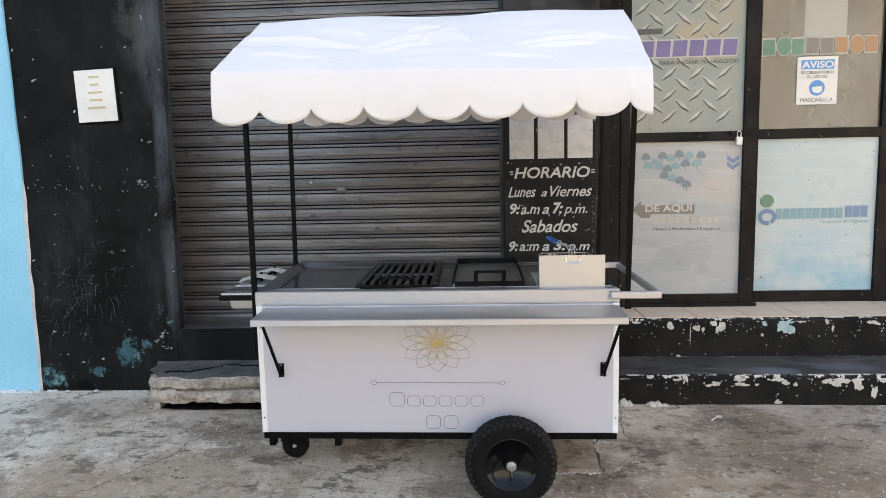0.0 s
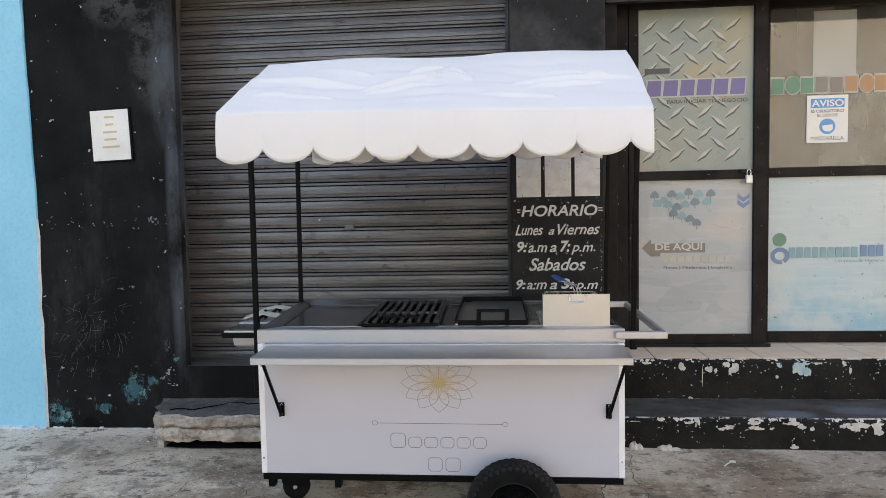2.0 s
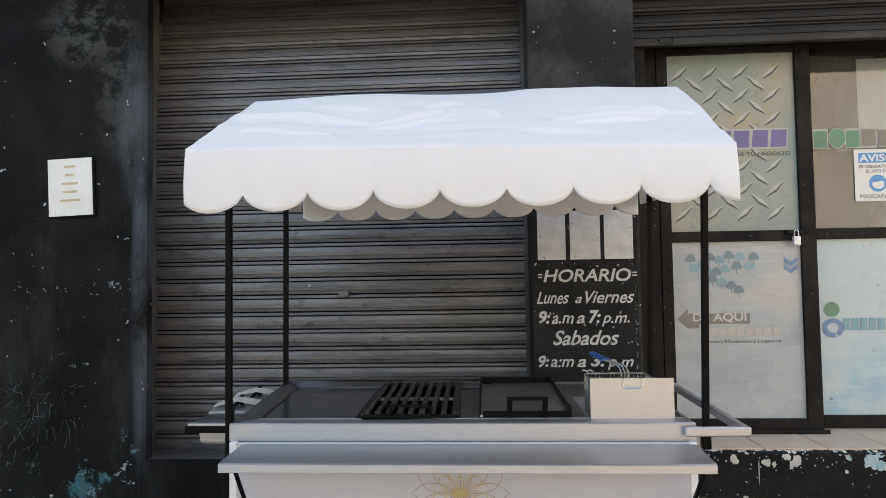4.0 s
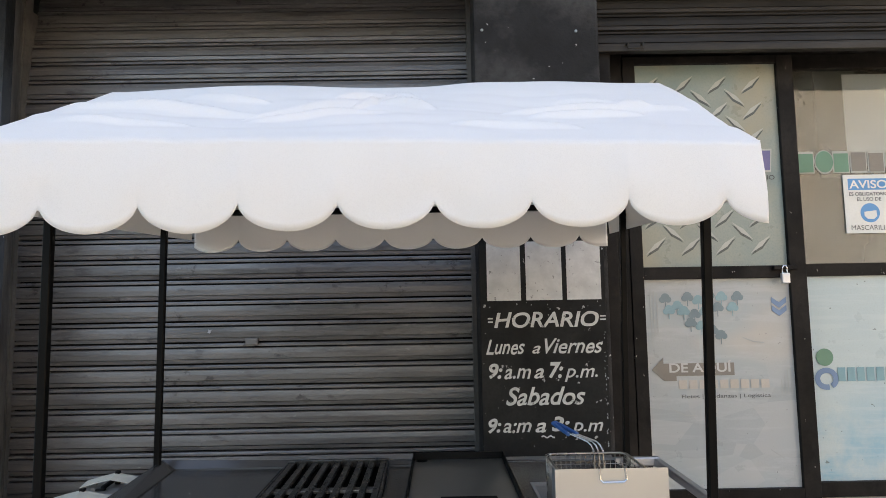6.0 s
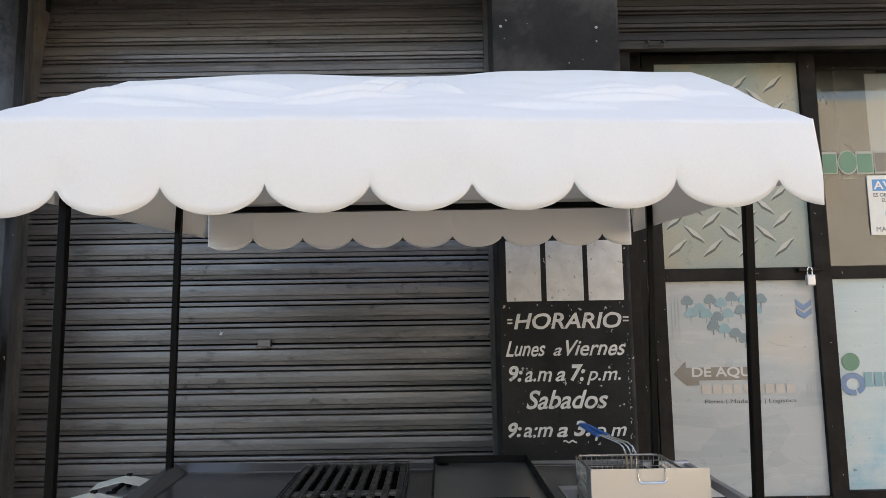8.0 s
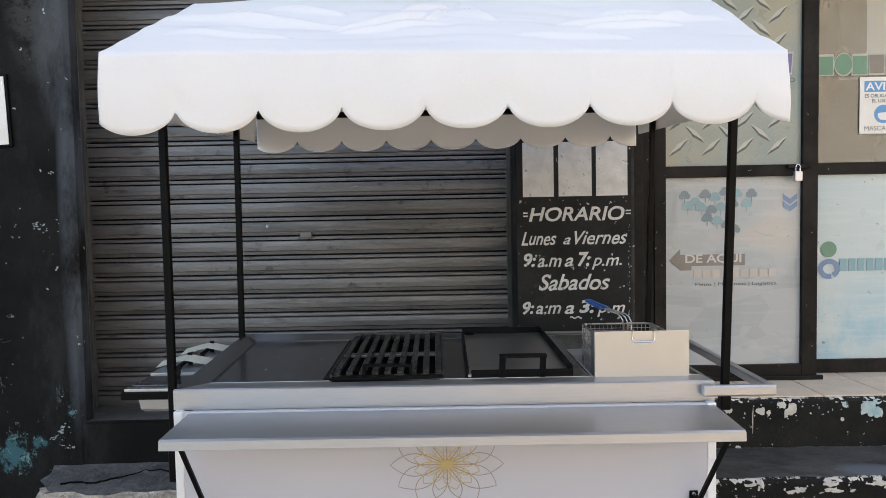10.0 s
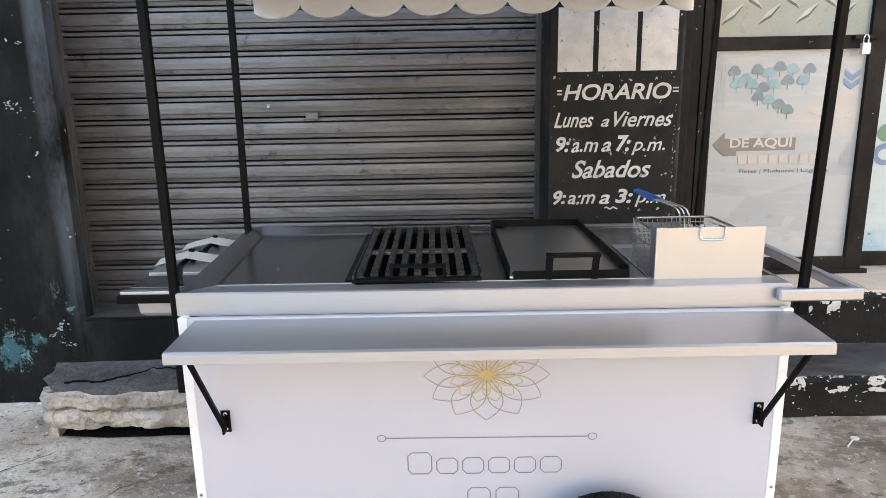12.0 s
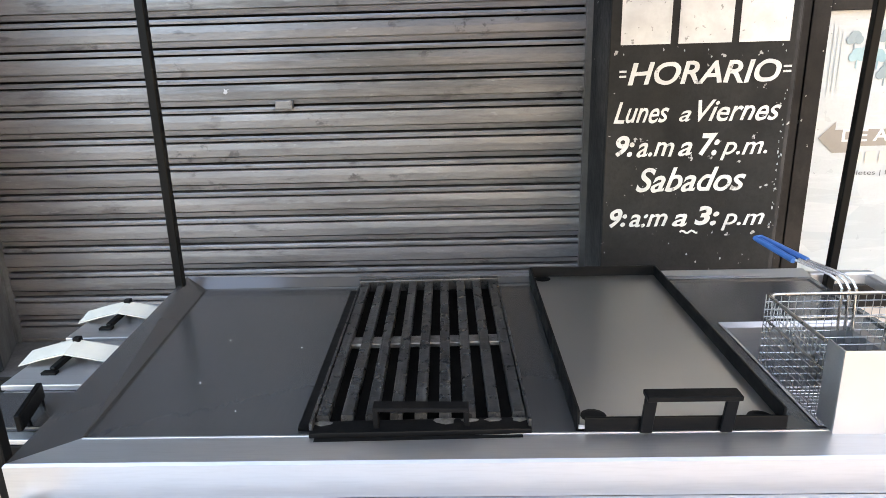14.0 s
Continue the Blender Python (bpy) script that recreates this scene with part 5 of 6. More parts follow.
part("swirl_mark", bm, M_BLUE_PRINT, fixed, "blue printed swirl mark")
lettering("caption", "Limpieza & Higiene", 2.178, 2.472, 0.955, 0.980, YW, M_TEAL_PRINT, fixed)
notice2 = thing("notice_poster", (2.12, RY - 0.004, 1.70), "white and blue mask notice taped to the shop window", "poster")
part("sheet", boxed(1.997, 2.243, RY - 0.006, RY - 0.003, 1.709, 2.002), M_PAPER, notice2)
bm = bmesh.new()
slab(bm, 2.020, 2.220, 1.925, 1.982, RY - 0.0065)
part("heading_band", bm, M_AVISO_BLUE, notice2)
lettering("heading", "AVISO", 2.025, 2.215, 1.932, 1.974, RY - 0.0085, M_PAPER, notice2, 0, 0.02)
lettering("notice_words", "ES OBLIGATORIO", 2.022, 2.218, 1.896, 1.914, RY - 0.0072, M_DARK_PRINT, notice2, 0, 0.012)
lettering("notice_words", "EL USO DE", 2.060, 2.180, 1.870, 1.888, RY - 0.0072, M_DARK_PRINT, notice2, 0, 0.012)
lettering("notice_words", "MASCARILLA", 2.022, 2.220, 1.725, 1.749, RY - 0.0072, M_DARK_PRINT, notice2, 0, 0.0)
bm = bmesh.new()
flat_poly(bm, [(2.12 + 0.048 * math.cos(a * math.pi / 14), 1.810 + 0.048 * math.sin(a * math.pi / 14)) for a in range(28)], RY - 0.0065)
part("round_symbol", bm, M_AVISO_BLUE, notice2)
bm = bmesh.new()
flat_poly(bm, [(2.090, 1.815), (2.150, 1.822), (2.152, 1.792), (2.135, 1.778), (2.105, 1.780), (2.090, 1.795)], RY - 0.0085)
part("mask_symbol", bm, M_PAPER, notice2)

# inside the shop
solo("paper_banner", boxed(2.07, 2.30, 4.70, 4.71, 2.05, 3.0), M_PAPER, "white paper banner hanging inside the shop window", "banner")

# landing tiles
bm = boxed(-0.148, 0.148, -0.148, 0.148, -0.004, 0.004, bevel=0.002)
tile_mesh = mesh_of("tile", bm, M_TILE)
for i in range(9):
    for j in range(2):
        ob = new("tile", tile_mesh)
        ob.location = (0.82 + 0.302 * i, 4.106 + 0.302 * j, 0.4490)
        ob.parent = landing

# plastic spoon lying on the pavement
bm = bmesh.new()
zz = ground_z(3.41) + 0.006
rod(bm, [(1.170, 3.368, zz - 0.002), (1.190, 3.386, zz + 0.003), (1.212, 3.408, zz + 0.002)], 0.003, 6)
flat = [(1.211 + 0.015 + 0.016 * math.cos(a * math.pi / 6), 3.420 + 0.011 * math.sin(a * math.pi / 6)) for a in range(12)]
lo = [bm.verts.new((x, y, zz - 0.002)) for x, y in flat]
hi = [bm.verts.new((x, y, zz + 0.004)) for x, y in flat]
bm.faces.new(lo[::-1])
bm.faces.new(hi)
for i in range(12):
    bm.faces.new((lo[i], lo[(i + 1) % 12], hi[(i + 1) % 12], hi[i]))
solo("plastic_spoon", bm, M_PAPER, "white plastic spoon dropped on the pavement", "spoon")

# ---- food cart ----
BX0, BX1, BY0, BY1 = -0.932, 0.562, 2.722, 3.47
WZ = 0.842
cart = thing("food_cart", (-0.185, 3.08, 0.0), "white street-food cart with stainless worktop and white canopy", "cart")
part("front_panel", boxed(BX0 + 0.02, BX1 - 0.02, BY0, BY0 + 0.012, 0.245, 0.790), M_PANEL, cart, "glossy white front panel")
part("back_panel", boxed(BX0 + 0.02, BX1 - 0.02, BY1 - 0.012, BY1, 0.250, 0.790), M_PANEL, cart)
for x in (BX0, BX1 - 0.012):
    part("side_panel", boxed(x, x + 0.012, BY0 + 0.02, BY1 - 0.02, 0.250, 0.790), M_PANEL, cart)
for x0 in (BX0 - 0.003, BX1 - 0.021):
    for y0, y1 in ((BY0 - 0.003, BY0 + 0.022), (BY1 - 0.022, BY1 + 0.003)):
        part("corner_trim", boxed(x0, x0 + 0.024, y0, y1, 0.244, 0.792, bevel=0.003), M_TRIM, cart, "bright white corner trim")
bm = bmesh.new()
for y in (BY0 + 0.008, BY1 - 0.008):
    bar(bm, (BX0 + 0.003, y, 0.2305), (BX1 - 0.003, y, 0.2305), 0.022, 0.026)
for x in (BX0 + 0.012, -0.5, 0.113, BX1 - 0.012):
    bar(bm, (x, BY0 + 0.02, 0.2305), (x, BY1 - 0.02, 0.2305), 0.022, 0.026)
part("base_frame", bm, M_BLACK_STEEL, cart, "black steel base frame")
part("floor_panel", boxed(BX0 + 0.02, BX1 - 0.02, BY0 + 0.015, BY1 - 0.015, 0.251, 0.257), M_STEEL, cart)
for x in (-0.932, -0.655):
    part("foot_stub", boxed(x + 0.005, x + 0.030, 2.85, 2.90, 0.190, 0.2175, bevel=0.003), M_BLACK_STEEL, cart)
for x in (BX0 + 0.009, BX1 - 0.009):
    for z in (0.31, 0.70):
        bm = bmesh.new()
        lathe(bm, [(-0.0015, 0.004), (0.001, 0.005)], (x, BY0 - 0.004, z), "y", 10)
        part("rivet", bm, M_CHROME, cart)

# gold flower outline and plain bars on the front panel
FC, FZ, FY = -0.180, 0.631, BY0 - 0.0008
FRX, FRZ = 0.157, 0.122


def petal(bm, ang, length, width, w, lift):
    """The outline of one petal; the flower is drawn wider than tall."""
    pts = []
    for s in (1, -1):
        steps = range(17) if s == 1 else range(15, 0, -1)
        for i in steps:
            t = i / 16
            pts.append((length * t, s * width * math.sin(math.pi * t ** 1.25) ** 0.9))
    out = []
    for u, v in pts:
        out.append((FC + FRX * (u * math.cos(ang) - v * math.sin(ang)), FZ + FRZ * (u * math.sin(ang) + v * math.cos(ang))))
    stroke(bm, out, w, FY, lift, True)


bm = bmesh.new()
for k in range(12):
    petal(bm, math.radians(30 * k), 1.0, 0.26, 0.0024, 0.0005 + 0.00005 * k)
part("flower_print", bm, M_PETAL_PRINT, cart, "taupe line print of twelve petals")
bm = bmesh.new()
for k in range(12):
    petal(bm, math.radians(30 * k + 15), 0.60, 0.15, 0.0022, 0.0012 + 0.00005 * k)
for k in range(12):
    petal(bm, math.radians(30 * k), 0.36, 0.07, 0.0018, 0.0019 + 0.00004 * k)
flat_poly(bm, [(FC + 0.10 * FRX * math.cos(a * math.pi / 12), FZ + 0.10 * FRZ * math.sin(a * math.pi / 12)) for a in range(24)], FY - 0.0014, 0.0010)
part("flower_heart", bm, M_GOLD, cart, "gold rayed heart of the flower print")
bm = bmesh.new()
stroke(bm, [(-0.437, 0.462), (0.077, 0.460)], 0.0024, FY, 0.0006)
for x, z in ((-0.448, 0.462), (0.088, 0.460)):
    stroke(bm, [(x + 0.011 * math.cos(a * math.pi / 10), z + 0.009 * math.sin(a * math.pi / 10)) for a in range(20)], 0.0022, FY, 0.0006, True)
part("rule_print", bm, M_GREY_PRINT, cart, "thin grey rule with ring ends")
# the two words of the print, as plain outlined boxes
for x0, x1, z0, z1 in [(-0.383, -0.322, 0.360, 0.420)] + [(-0.309 + 0.0665 * k, -0.309 + 0.0665 * k + 0.054, 0.360, 0.404) for k in range(5)] + [(-0.230, -0.172, 0.262, 0.318), (-0.157, -0.098, 0.262, 0.318)]:
    bm = bmesh.new()
    c = 0.010
    stroke(bm, [(x0 + c, z0), (x1 - c, z0), (x1, z0 + c), (x1, z1 - c), (x1 - c, z1), (x0 + c, z1), (x0, z1 - c), (x0, z0 + c)], 0.0026, FY, 0.0006, True)
    part("printed_box", bm, M_GREY_PRINT, cart, "thin grey printed outline")

# worktop: folded stainless sheet with an apron, sloped rim, low back upstand
bm = bmesh.new()
WX0, WX1, WY0, WY1 = -0.946, 0.572, 2.750, 3.50
def rect(x0, x1, y0, y1, z):
    return [bm.verts.new(p) for p in ((x0, y0, z), (x1, y0, z), (x1, y1, z), (x0, y1, z))]


def rings(bm, a, b, mat=0, skip=()):
    for i in range(4):
        if i not in skip:
            bm.faces.new((a[i], a[(i + 1) % 4], b[(i + 1) % 4], b[i])).material_index = mat


r0 = rect(WX0, WX1, WY0, WY1, 0.788)
r1 = rect(WX0, WX1, WY0, WY1, 0.843)
r2 = rect(WX0 + 0.003, WX1 - 0.003, WY0 + 0.004, WY1 - 0.003, 0.8465)
# the left border widens towards the front and turns up at the back corner
for v, p in zip((r1[2], r1[3], r2[2], r2[3]), ((WX1, WY1, 0.843), (-0.977, WY1, 0.868), (WX1 - 0.003, WY1 - 0.003, 0.845), (-0.973, WY1 - 0.003, 0.872))):
    v.co = p


def left_crease(y):
    return -0.866 - 0.056 * (y - 2.822) / 0.656


IX1, IY0, IY1 = 0.556, 2.816, 3.478
r3 = [bm.verts.new(p) for p in ((left_crease(IY0), IY0, 0.8475), (IX1, IY0, 0.8475), (IX1, IY1, 0.8450), (left_crease(IY1), IY1, 0.8450))]
r4 = [bm.verts.new(p) for p in ((left_crease(IY0), IY0 + 0.002, WZ), (IX1 - 0.003, IY0 + 0.002, WZ), (IX1 - 0.003, IY1, WZ), (left_crease(IY1), IY1, WZ))]
rings(bm, r0, r1)
rings(bm, r1, r2)
rings(bm, r2, r3, 0, (1, 2, 3))
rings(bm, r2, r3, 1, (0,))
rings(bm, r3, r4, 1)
# inner plate with an opening for the fryer well
fx0, fx1, fy0, fy1 = 0.245, 0.515, 2.832, 3.225
gx = [None, fx0, fx1, IX1 - 0.003]
gy = [IY0 + 0.002, fy0, fy1, IY1]
gv = [[bm.verts.new((left_crease(y) if x is None else x, y, WZ)) for x in gx] for y in gy]
for j in range(3):
    for i in range(3):
        if not (i == 1 and j == 1):
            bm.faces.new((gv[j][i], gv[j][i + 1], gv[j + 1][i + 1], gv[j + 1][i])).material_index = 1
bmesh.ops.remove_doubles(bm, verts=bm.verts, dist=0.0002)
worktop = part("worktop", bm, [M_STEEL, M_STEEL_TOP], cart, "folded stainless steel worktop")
bm = bmesh.new()
box(bm, -0.864, 0.552, 2.8135, 2.8170, 0.8465, 0.8488, 0.0009)
part("seam", bm, M_STEEL, worktop, "bright edge of the worktop sheet")
# back flange, leaning away from the cook
bm = bmesh.new()
prof_ = [(3.4785, 0.8430), (3.5330, 0.8530), (3.5360, 0.8520), (3.5360, 0.838), (3.5340, 0.838), (3.5335, 0.8500)]
fl_ = [bm.verts.new((-0.926, y, z)) for y, z in prof_]
fr_ = [bm.verts.new((WX1 - 0.002, y, z)) for y, z in prof_]
for i in range(len(prof_)):
    j = (i + 1) % len(prof_)
    bm.faces.new((fl_[i], fl_[j], fr_[j], fr_[i]))
part("back_upstand", bm, M_STEEL, cart, "low leaning stainless back flange")
# fryer well
bm = bmesh.new()
a = rect(fx0, fx1, fy0, fy1, WZ + 0.002)
b = rect(fx0 + 0.012, fx1 - 0.012, fy0 + 0.012, fy1 - 0.012, WZ - 0.006)
c = rect(fx0 + 0.018, fx1 - 0.018, fy0 + 0.018, fy1 - 0.018, 0.66)
rings(bm, a, b)
rings(bm, b, c)
bm.faces.new(c)
part("fryer_well", bm, M_STEEL, cart, "sunken stainless fryer well")

# fold-up front shelf
SHX0, SHX1 = -0.893, 0.560
bm = bmesh.new()
a = [(2.7495, 0.7872), (2.535, 0.777), (2.528, 0.773), (2.527, 0.751), (2.531, 0.749), (2.534, 0.770), (2.7495, 0.780)]
l = [bm.verts.new((SHX0, y, z)) for y, z in a]
r = [bm.verts.new((SHX1, y, z)) for y, z in a]
for i in range(len(a)):
    j = (i + 1) % len(a)
    bm.faces.new((l[i], l[j], r[j], r[i]))
bm.faces.new(l)
bm.faces.new(r[::-1])
for x, s in ((SHX0, 1), (SHX1, -1)):
    box(bm, min(x, x + s * 0.003), max(x, x + s * 0.003), 2.532, 2.726, 0.751, 0.7760)
shelf = part("front_shelf", bm, M_STEEL, cart, "folding stainless front shelf")
for sx, x0, xe in ((-1, -0.840, -0.866), (1, 0.502, 0.546)):
    bm = bmesh.new()
    box(bm, x0 - 0.012, x0 + 0.012, BY0 - 0.005, BY0 - 0.001, 0.488, 0.547, 0.002)
    box(bm, x0 - 0.003, x0 + 0.003, BY0 - 0.030, BY0 - 0.005, 0.493, 0.528, 0.002)
    plate = part("bracket_plate", bm, M_BLACK_STEEL, cart, "black hinge plate")
    for z in (0.497, 0.538):
        bm = bmesh.new()
        lathe(bm, [(-0.003, 0.004), (0.001, 0.006)], (x0, BY0 - 0.006, z), "y", 8)
        part("bolt", bm, M_CHROME, plate)
    bm = bmesh.new()
    bar(bm, (x0, BY0 - 0.018, 0.506), (xe, 2.575, 0.760), 0.010, 0.011, (1, 0, 0.2), 0.001)
    part("support_arm", bm, M_BLACK_STEEL, cart, "black folding support arm")

# push rail at the right end
bm = bmesh.new()
bar(bm, (0.530, 2.735, 0.822), (0.735, 2.735, 0.822), 0.022, 0.030, bevel=0.004)
bar(bm, (0.724, 2.735, 0.822), (0.724, 3.52, 0.830), 0.026, 0.026, bevel=0.004)
bar(bm, (0.575, 3.52, 0.832), (0.735, 3.52, 0.832), 0.026, 0.030, bevel=0.004)
part("push_rail", bm, M_STEEL, cart, "square stainless push rail")

# posts
posts = {"fl": (-0.954, 2.765, -0.950, 2.760), "fr": (0.606, 2.765, 0.622, 2.735), "bl": (-0.970, 3.445, -0.962, 3.445), "br": (0.612, 3.49, 0.632, 3.47)}
for k, (x0, y0, x1, y1) in posts.items():
    bm = bmesh.new()
    top = 1.79 if k[0] == "f" else 1.83
    foot = 0.62 if k[1] == "l" else 0.80
    bar(bm, (x0, y0, foot), (x1, y1, top), 0.020, 0.020, (0, 1, 0), 0.002)
    post = part("canopy_post", bm, M_BLACK_STEEL, cart, "black square steel post")
    bm = bmesh.new()
    bar(bm, (x0, y0, foot - 0.04), (x0, y0, foot + (0.06 if k[1] == "l" else 0.005)), 0.028, 0.028, (0, 1, 0), 0.003)
    part("socket", bm, M_BLACK_STEEL, post)
    bm = bmesh.new()
    bar(bm, (x1, y1, 1.735), (x1, y1, 1.80), 0.025, 0.025, (0, 1, 0), 0.003)
    part("sleeve", bm, M_BLACK_STEEL, post)

# canopy frame
CX0, CX1 = -0.955, 0.625
FE, RG, BE = (2.480, 1.652), (3.07, 1.958), (3.70, 1.752)
bm = bmesh.new()
bar(bm, (CX0 + 0.01, RG[0], RG[1] - 0.004), (CX1 - 0.01, RG[0], RG[1] - 0.004), 0.022)
part("ridge_beam", bm, M_BLACK_STEEL, cart)
bm = bmesh.new()
bar(bm, (CX0, BE[0], BE[1]), (CX1, BE[0], BE[1]), 0.022)
part("eave_beam", bm, M_BLACK_STEEL, cart)
bm = bmesh.new()
bar(bm, (CX0 + 0.014, FE[0] + 0.02, FE[1]), (CX1 - 0.034, FE[0] + 0.02, FE[1]), 0.018)
part("eave_beam", bm, M_BLACK_STEEL, cart)
bm = bmesh.new()
bar(bm, (CX0 + 0.02, 3.385, 1.842), (CX1 - 0.02, 3.385, 1.842), 0.022)
part("purlin", bm, M_BLACK_STEEL, cart)
for x in (CX0 + 0.026, -0.165, CX1 - 0.038):
    for e in (FE, BE):
        bm = bmesh.new()
        bar(bm, (x, e[0], e[1]), (x, RG[0], RG[1]), 0.020)
        part("rafter", bm, M_BLACK_STEEL, cart)

# canopy cloth: two slopes, scalloped valances front and back, cloth gable ends
KX0, KX1 = -0.967, 0.640
NX = 240


def lobe(x, first, pitch):
    s = ((x - first) / pitch) % 1.0
    return (max(0.0, 1 - (2 * s - 1) ** 2)) ** 0.55


def drawn_in(p):
    """The cloth is drawn in towards its front corners."""
    f = min(1.0, max(0.0, (2.75 - p[1]) / 0.30))
    u = (p[0] + 0.165) / 0.80
    return (p[0] - f * (0.026 * max(0.0, u) - 0.010 * max(0.0, -u)), p[1], p[2])


def cloth(name, rows_fn, nx=NX):
    bm = bmesh.new()
    grid = []
    for i in range(nx + 1):
        x = KX0 + (KX1 - KX0) * i / nx
        grid.append([bm.verts.new(drawn_in(p)) for p in rows_fn(x)])
    for a, b in zip(grid, grid[1:]):
        for k in range(len(a) - 1):
            bm.faces.new((a[k], b[k], b[k + 1], a[k + 1]))
    ob = part(name, bm, M_CANVAS, canopy, smooth=True)
    s = ob.modifiers.new("thick", "SOLIDIFY")
    s.thickness = 0.0022
    return ob


CREASES = [
    ((-0.96, 0.62), (-0.42, 0.44), 0.0080), ((-0.46, 0.36), (-0.17, 0.60), 0.0080), ((-0.44, 0.30), (-0.14, 0.47), 0.0060), ((-0.30, 0.62), (-0.15, 0.80), 0.0070),
    ((-0.24, 0.44), (-0.12, 0.72), 0.0060), ((-0.16, 0.60), (-0.02, 0.50), 0.0070), ((-0.15, 0.76), (-0.05, 0.62), 0.0060), ((0.14, 0.42), (0.52, 0.56), 0.0070),
    ((0.20, 0.36), (0.48, 0.46), 0.0060), ((0.28, 0.62), (0.60, 0.50), 0.0060), ((-0.70, 0.80), (-0.45, 0.66), 0.0060), ((-0.88, 0.30), (-0.55, 0.22), 0.0050), ((0.02, 0.24), (0.30, 0.18), 0.0050),
]


def fold(x, s):
    """Sharp pulled creases of the cloth."""
    out = 0.0
    for (xa, sa), (xb, sb), h in CREASES:
        t = (x - xa) / (xb - xa)
        if -0.1 < t < 1.1:
            mid_s = sa + (sb - sa) * t + 0.02 * noise.noise((x * 6, sa * 9, 3.0))
            out += h * math.exp(-((s - mid_s) / 0.018) ** 2) * max(0.0, math.sin(math.pi * min(1.0, max(0.0, t)))) ** 0.5
    return out


def ripple(x, s):
    """Slack and creases of the cloth at x, s from eave (0) to ridge (1)."""
    w = math.sin(math.pi * s)
    c = 0.010 * noise.noise((x * 2.2, s * 1.5, 1.0)) + 0.006 * noise.noise((x * 7.0, s * 3.0, 5.0))
    pull = 0.003 * math.sin(38 * (s - 0.5) + 9 * abs(x + 0.165)) * math.exp(-((x + 0.165) / 0.16) ** 2)
    crease = 0.009 * abs(noise.noise((x * 2.3 + s * 2.0, s * 4.0, 2.0))) + 0.0012 * noise.noise((x * 11.0 + s * 6, s * 14.0, 6.0))
    return -0.012 * w + c * (0.35 + w) + 1.3 * (pull + crease) * w + 3.2 * fold(x, s)


def ridge_sag(x):
    u = (x + 0.165) / 0.80
    return -0.006 * math.cos(2 * math.pi * u) - 0.004 + 0.005 * noise.noise((x * 4.0, 0, 3))


def eave_drop(x, e):
    """The front eave hangs a little lower towards one end."""
    return -0.028 * ((x - KX0) / (KX1 - KX0)) ** 1.5 if e[0] < RG[0] else 0.0


def slope_rows(e, n=96):
    def fn(x):
        out = []
        for k in range(n + 1):
            s = k / n
            y = e[0] + (RG[0] - e[0]) * s
            z = e[1] + (2.010 - e[1]) * s + 0.018 + eave_drop(x, e) * (1 - s)
            out.append((x, y, z + ripple(x, s) + ridge_sag(x) * s ** 3))
        return out
    return fn


canopy = part("canopy", boxed(CX0 + 0.02, CX1 - 0.02, RG[0] - 0.006, RG[0] + 0.006, RG[1] + 0.0112, RG[1] + 0.0130), M_CANVAS, cart, "white canvas canopy with scalloped valances")
EAVE_F, EAVE_B = (2.452, 1.692), (3.722, 1.762)
cloth("front_slope", slope_rows(EAVE_F))
cloth("back_slope", slope_rows(EAVE_B))


def valance_rows(e, out, first, pitch, drop, depth, n=12):
    def fn(x):
        z1 = e[1] + 0.018 + ripple(x, 0.0)
        z0 = z1 - drop - depth * lobe(x, first, pitch)
        z1 += eave_drop(x, e)
        rows = []
        for k in range(n + 1):
            s = k / n
            bulge = 0.010 * noise.noise((x * 3.0, s, 8.0)) + 0.006 * noise.noise((x * 9.0, s * 2, 2.0))
            rows.append((x, e[0] + out * (0.006 * math.sin(math.pi * s) + 0.012 * s) + bulge * s, z1 + (z0 - z1) * s))
        return rows
    return fn


cloth("front_valance", valance_rows(EAVE_F, -1, -0.790, 0.1926, 0.136, 0.058), 340)
cloth("back_valance", valance_rows(EAVE_B, 1, -0.797, 0.1897, 0.128, 0.050), 340)
for x, s in ((KX0, -1), (KX1, 1)):
    bm = bmesh.new()
    ny = 40
    top, low, mid = [], [], []
    for i in range(ny + 1):
        t = i / ny
        y = EAVE_F[0] + (EAVE_B[0] - EAVE_F[0]) * t
        if y < RG[0]:
            u = (y - EAVE_F[0]) / (RG[0] - EAVE_F[0])
            z = EAVE_F[1] + (2.010 - EAVE_F[1]) * u + eave_drop(x, EAVE_F) * (1 - u)
        else:
            u = (EAVE_B[0] - y) / (EAVE_B[0] - RG[0])
            z = EAVE_B[1] + (2.010 - EAVE_B[1]) * u
        z += 0.018 + ripple(x, u) + ridge_sag(x) * u ** 3
        zl = 1.585 + 0.065 * t
        wob = 0.008 * noise.noise((y * 4, s, 0))
        top.append(bm.verts.new(drawn_in((x, y, z))))
        mid.append(bm.verts.new(drawn_in((x + s * (0.004 + wob), y, (z + zl) / 2))))
        low.append(bm.verts.new(drawn_in((x + s * (0.008 + wob * 1.6), y, zl))))
    for i in range(ny):
        bm.faces.new((low[i], low[i + 1], mid[i + 1], mid[i]))
        bm.faces.new((mid[i], mid[i + 1], top[i + 1], top[i]))
    ob = part("gable_cloth", bm, M_CANVAS, canopy, smooth=True)
    ob.modifiers.new("thick", "SOLIDIFY").thickness = 0.0022


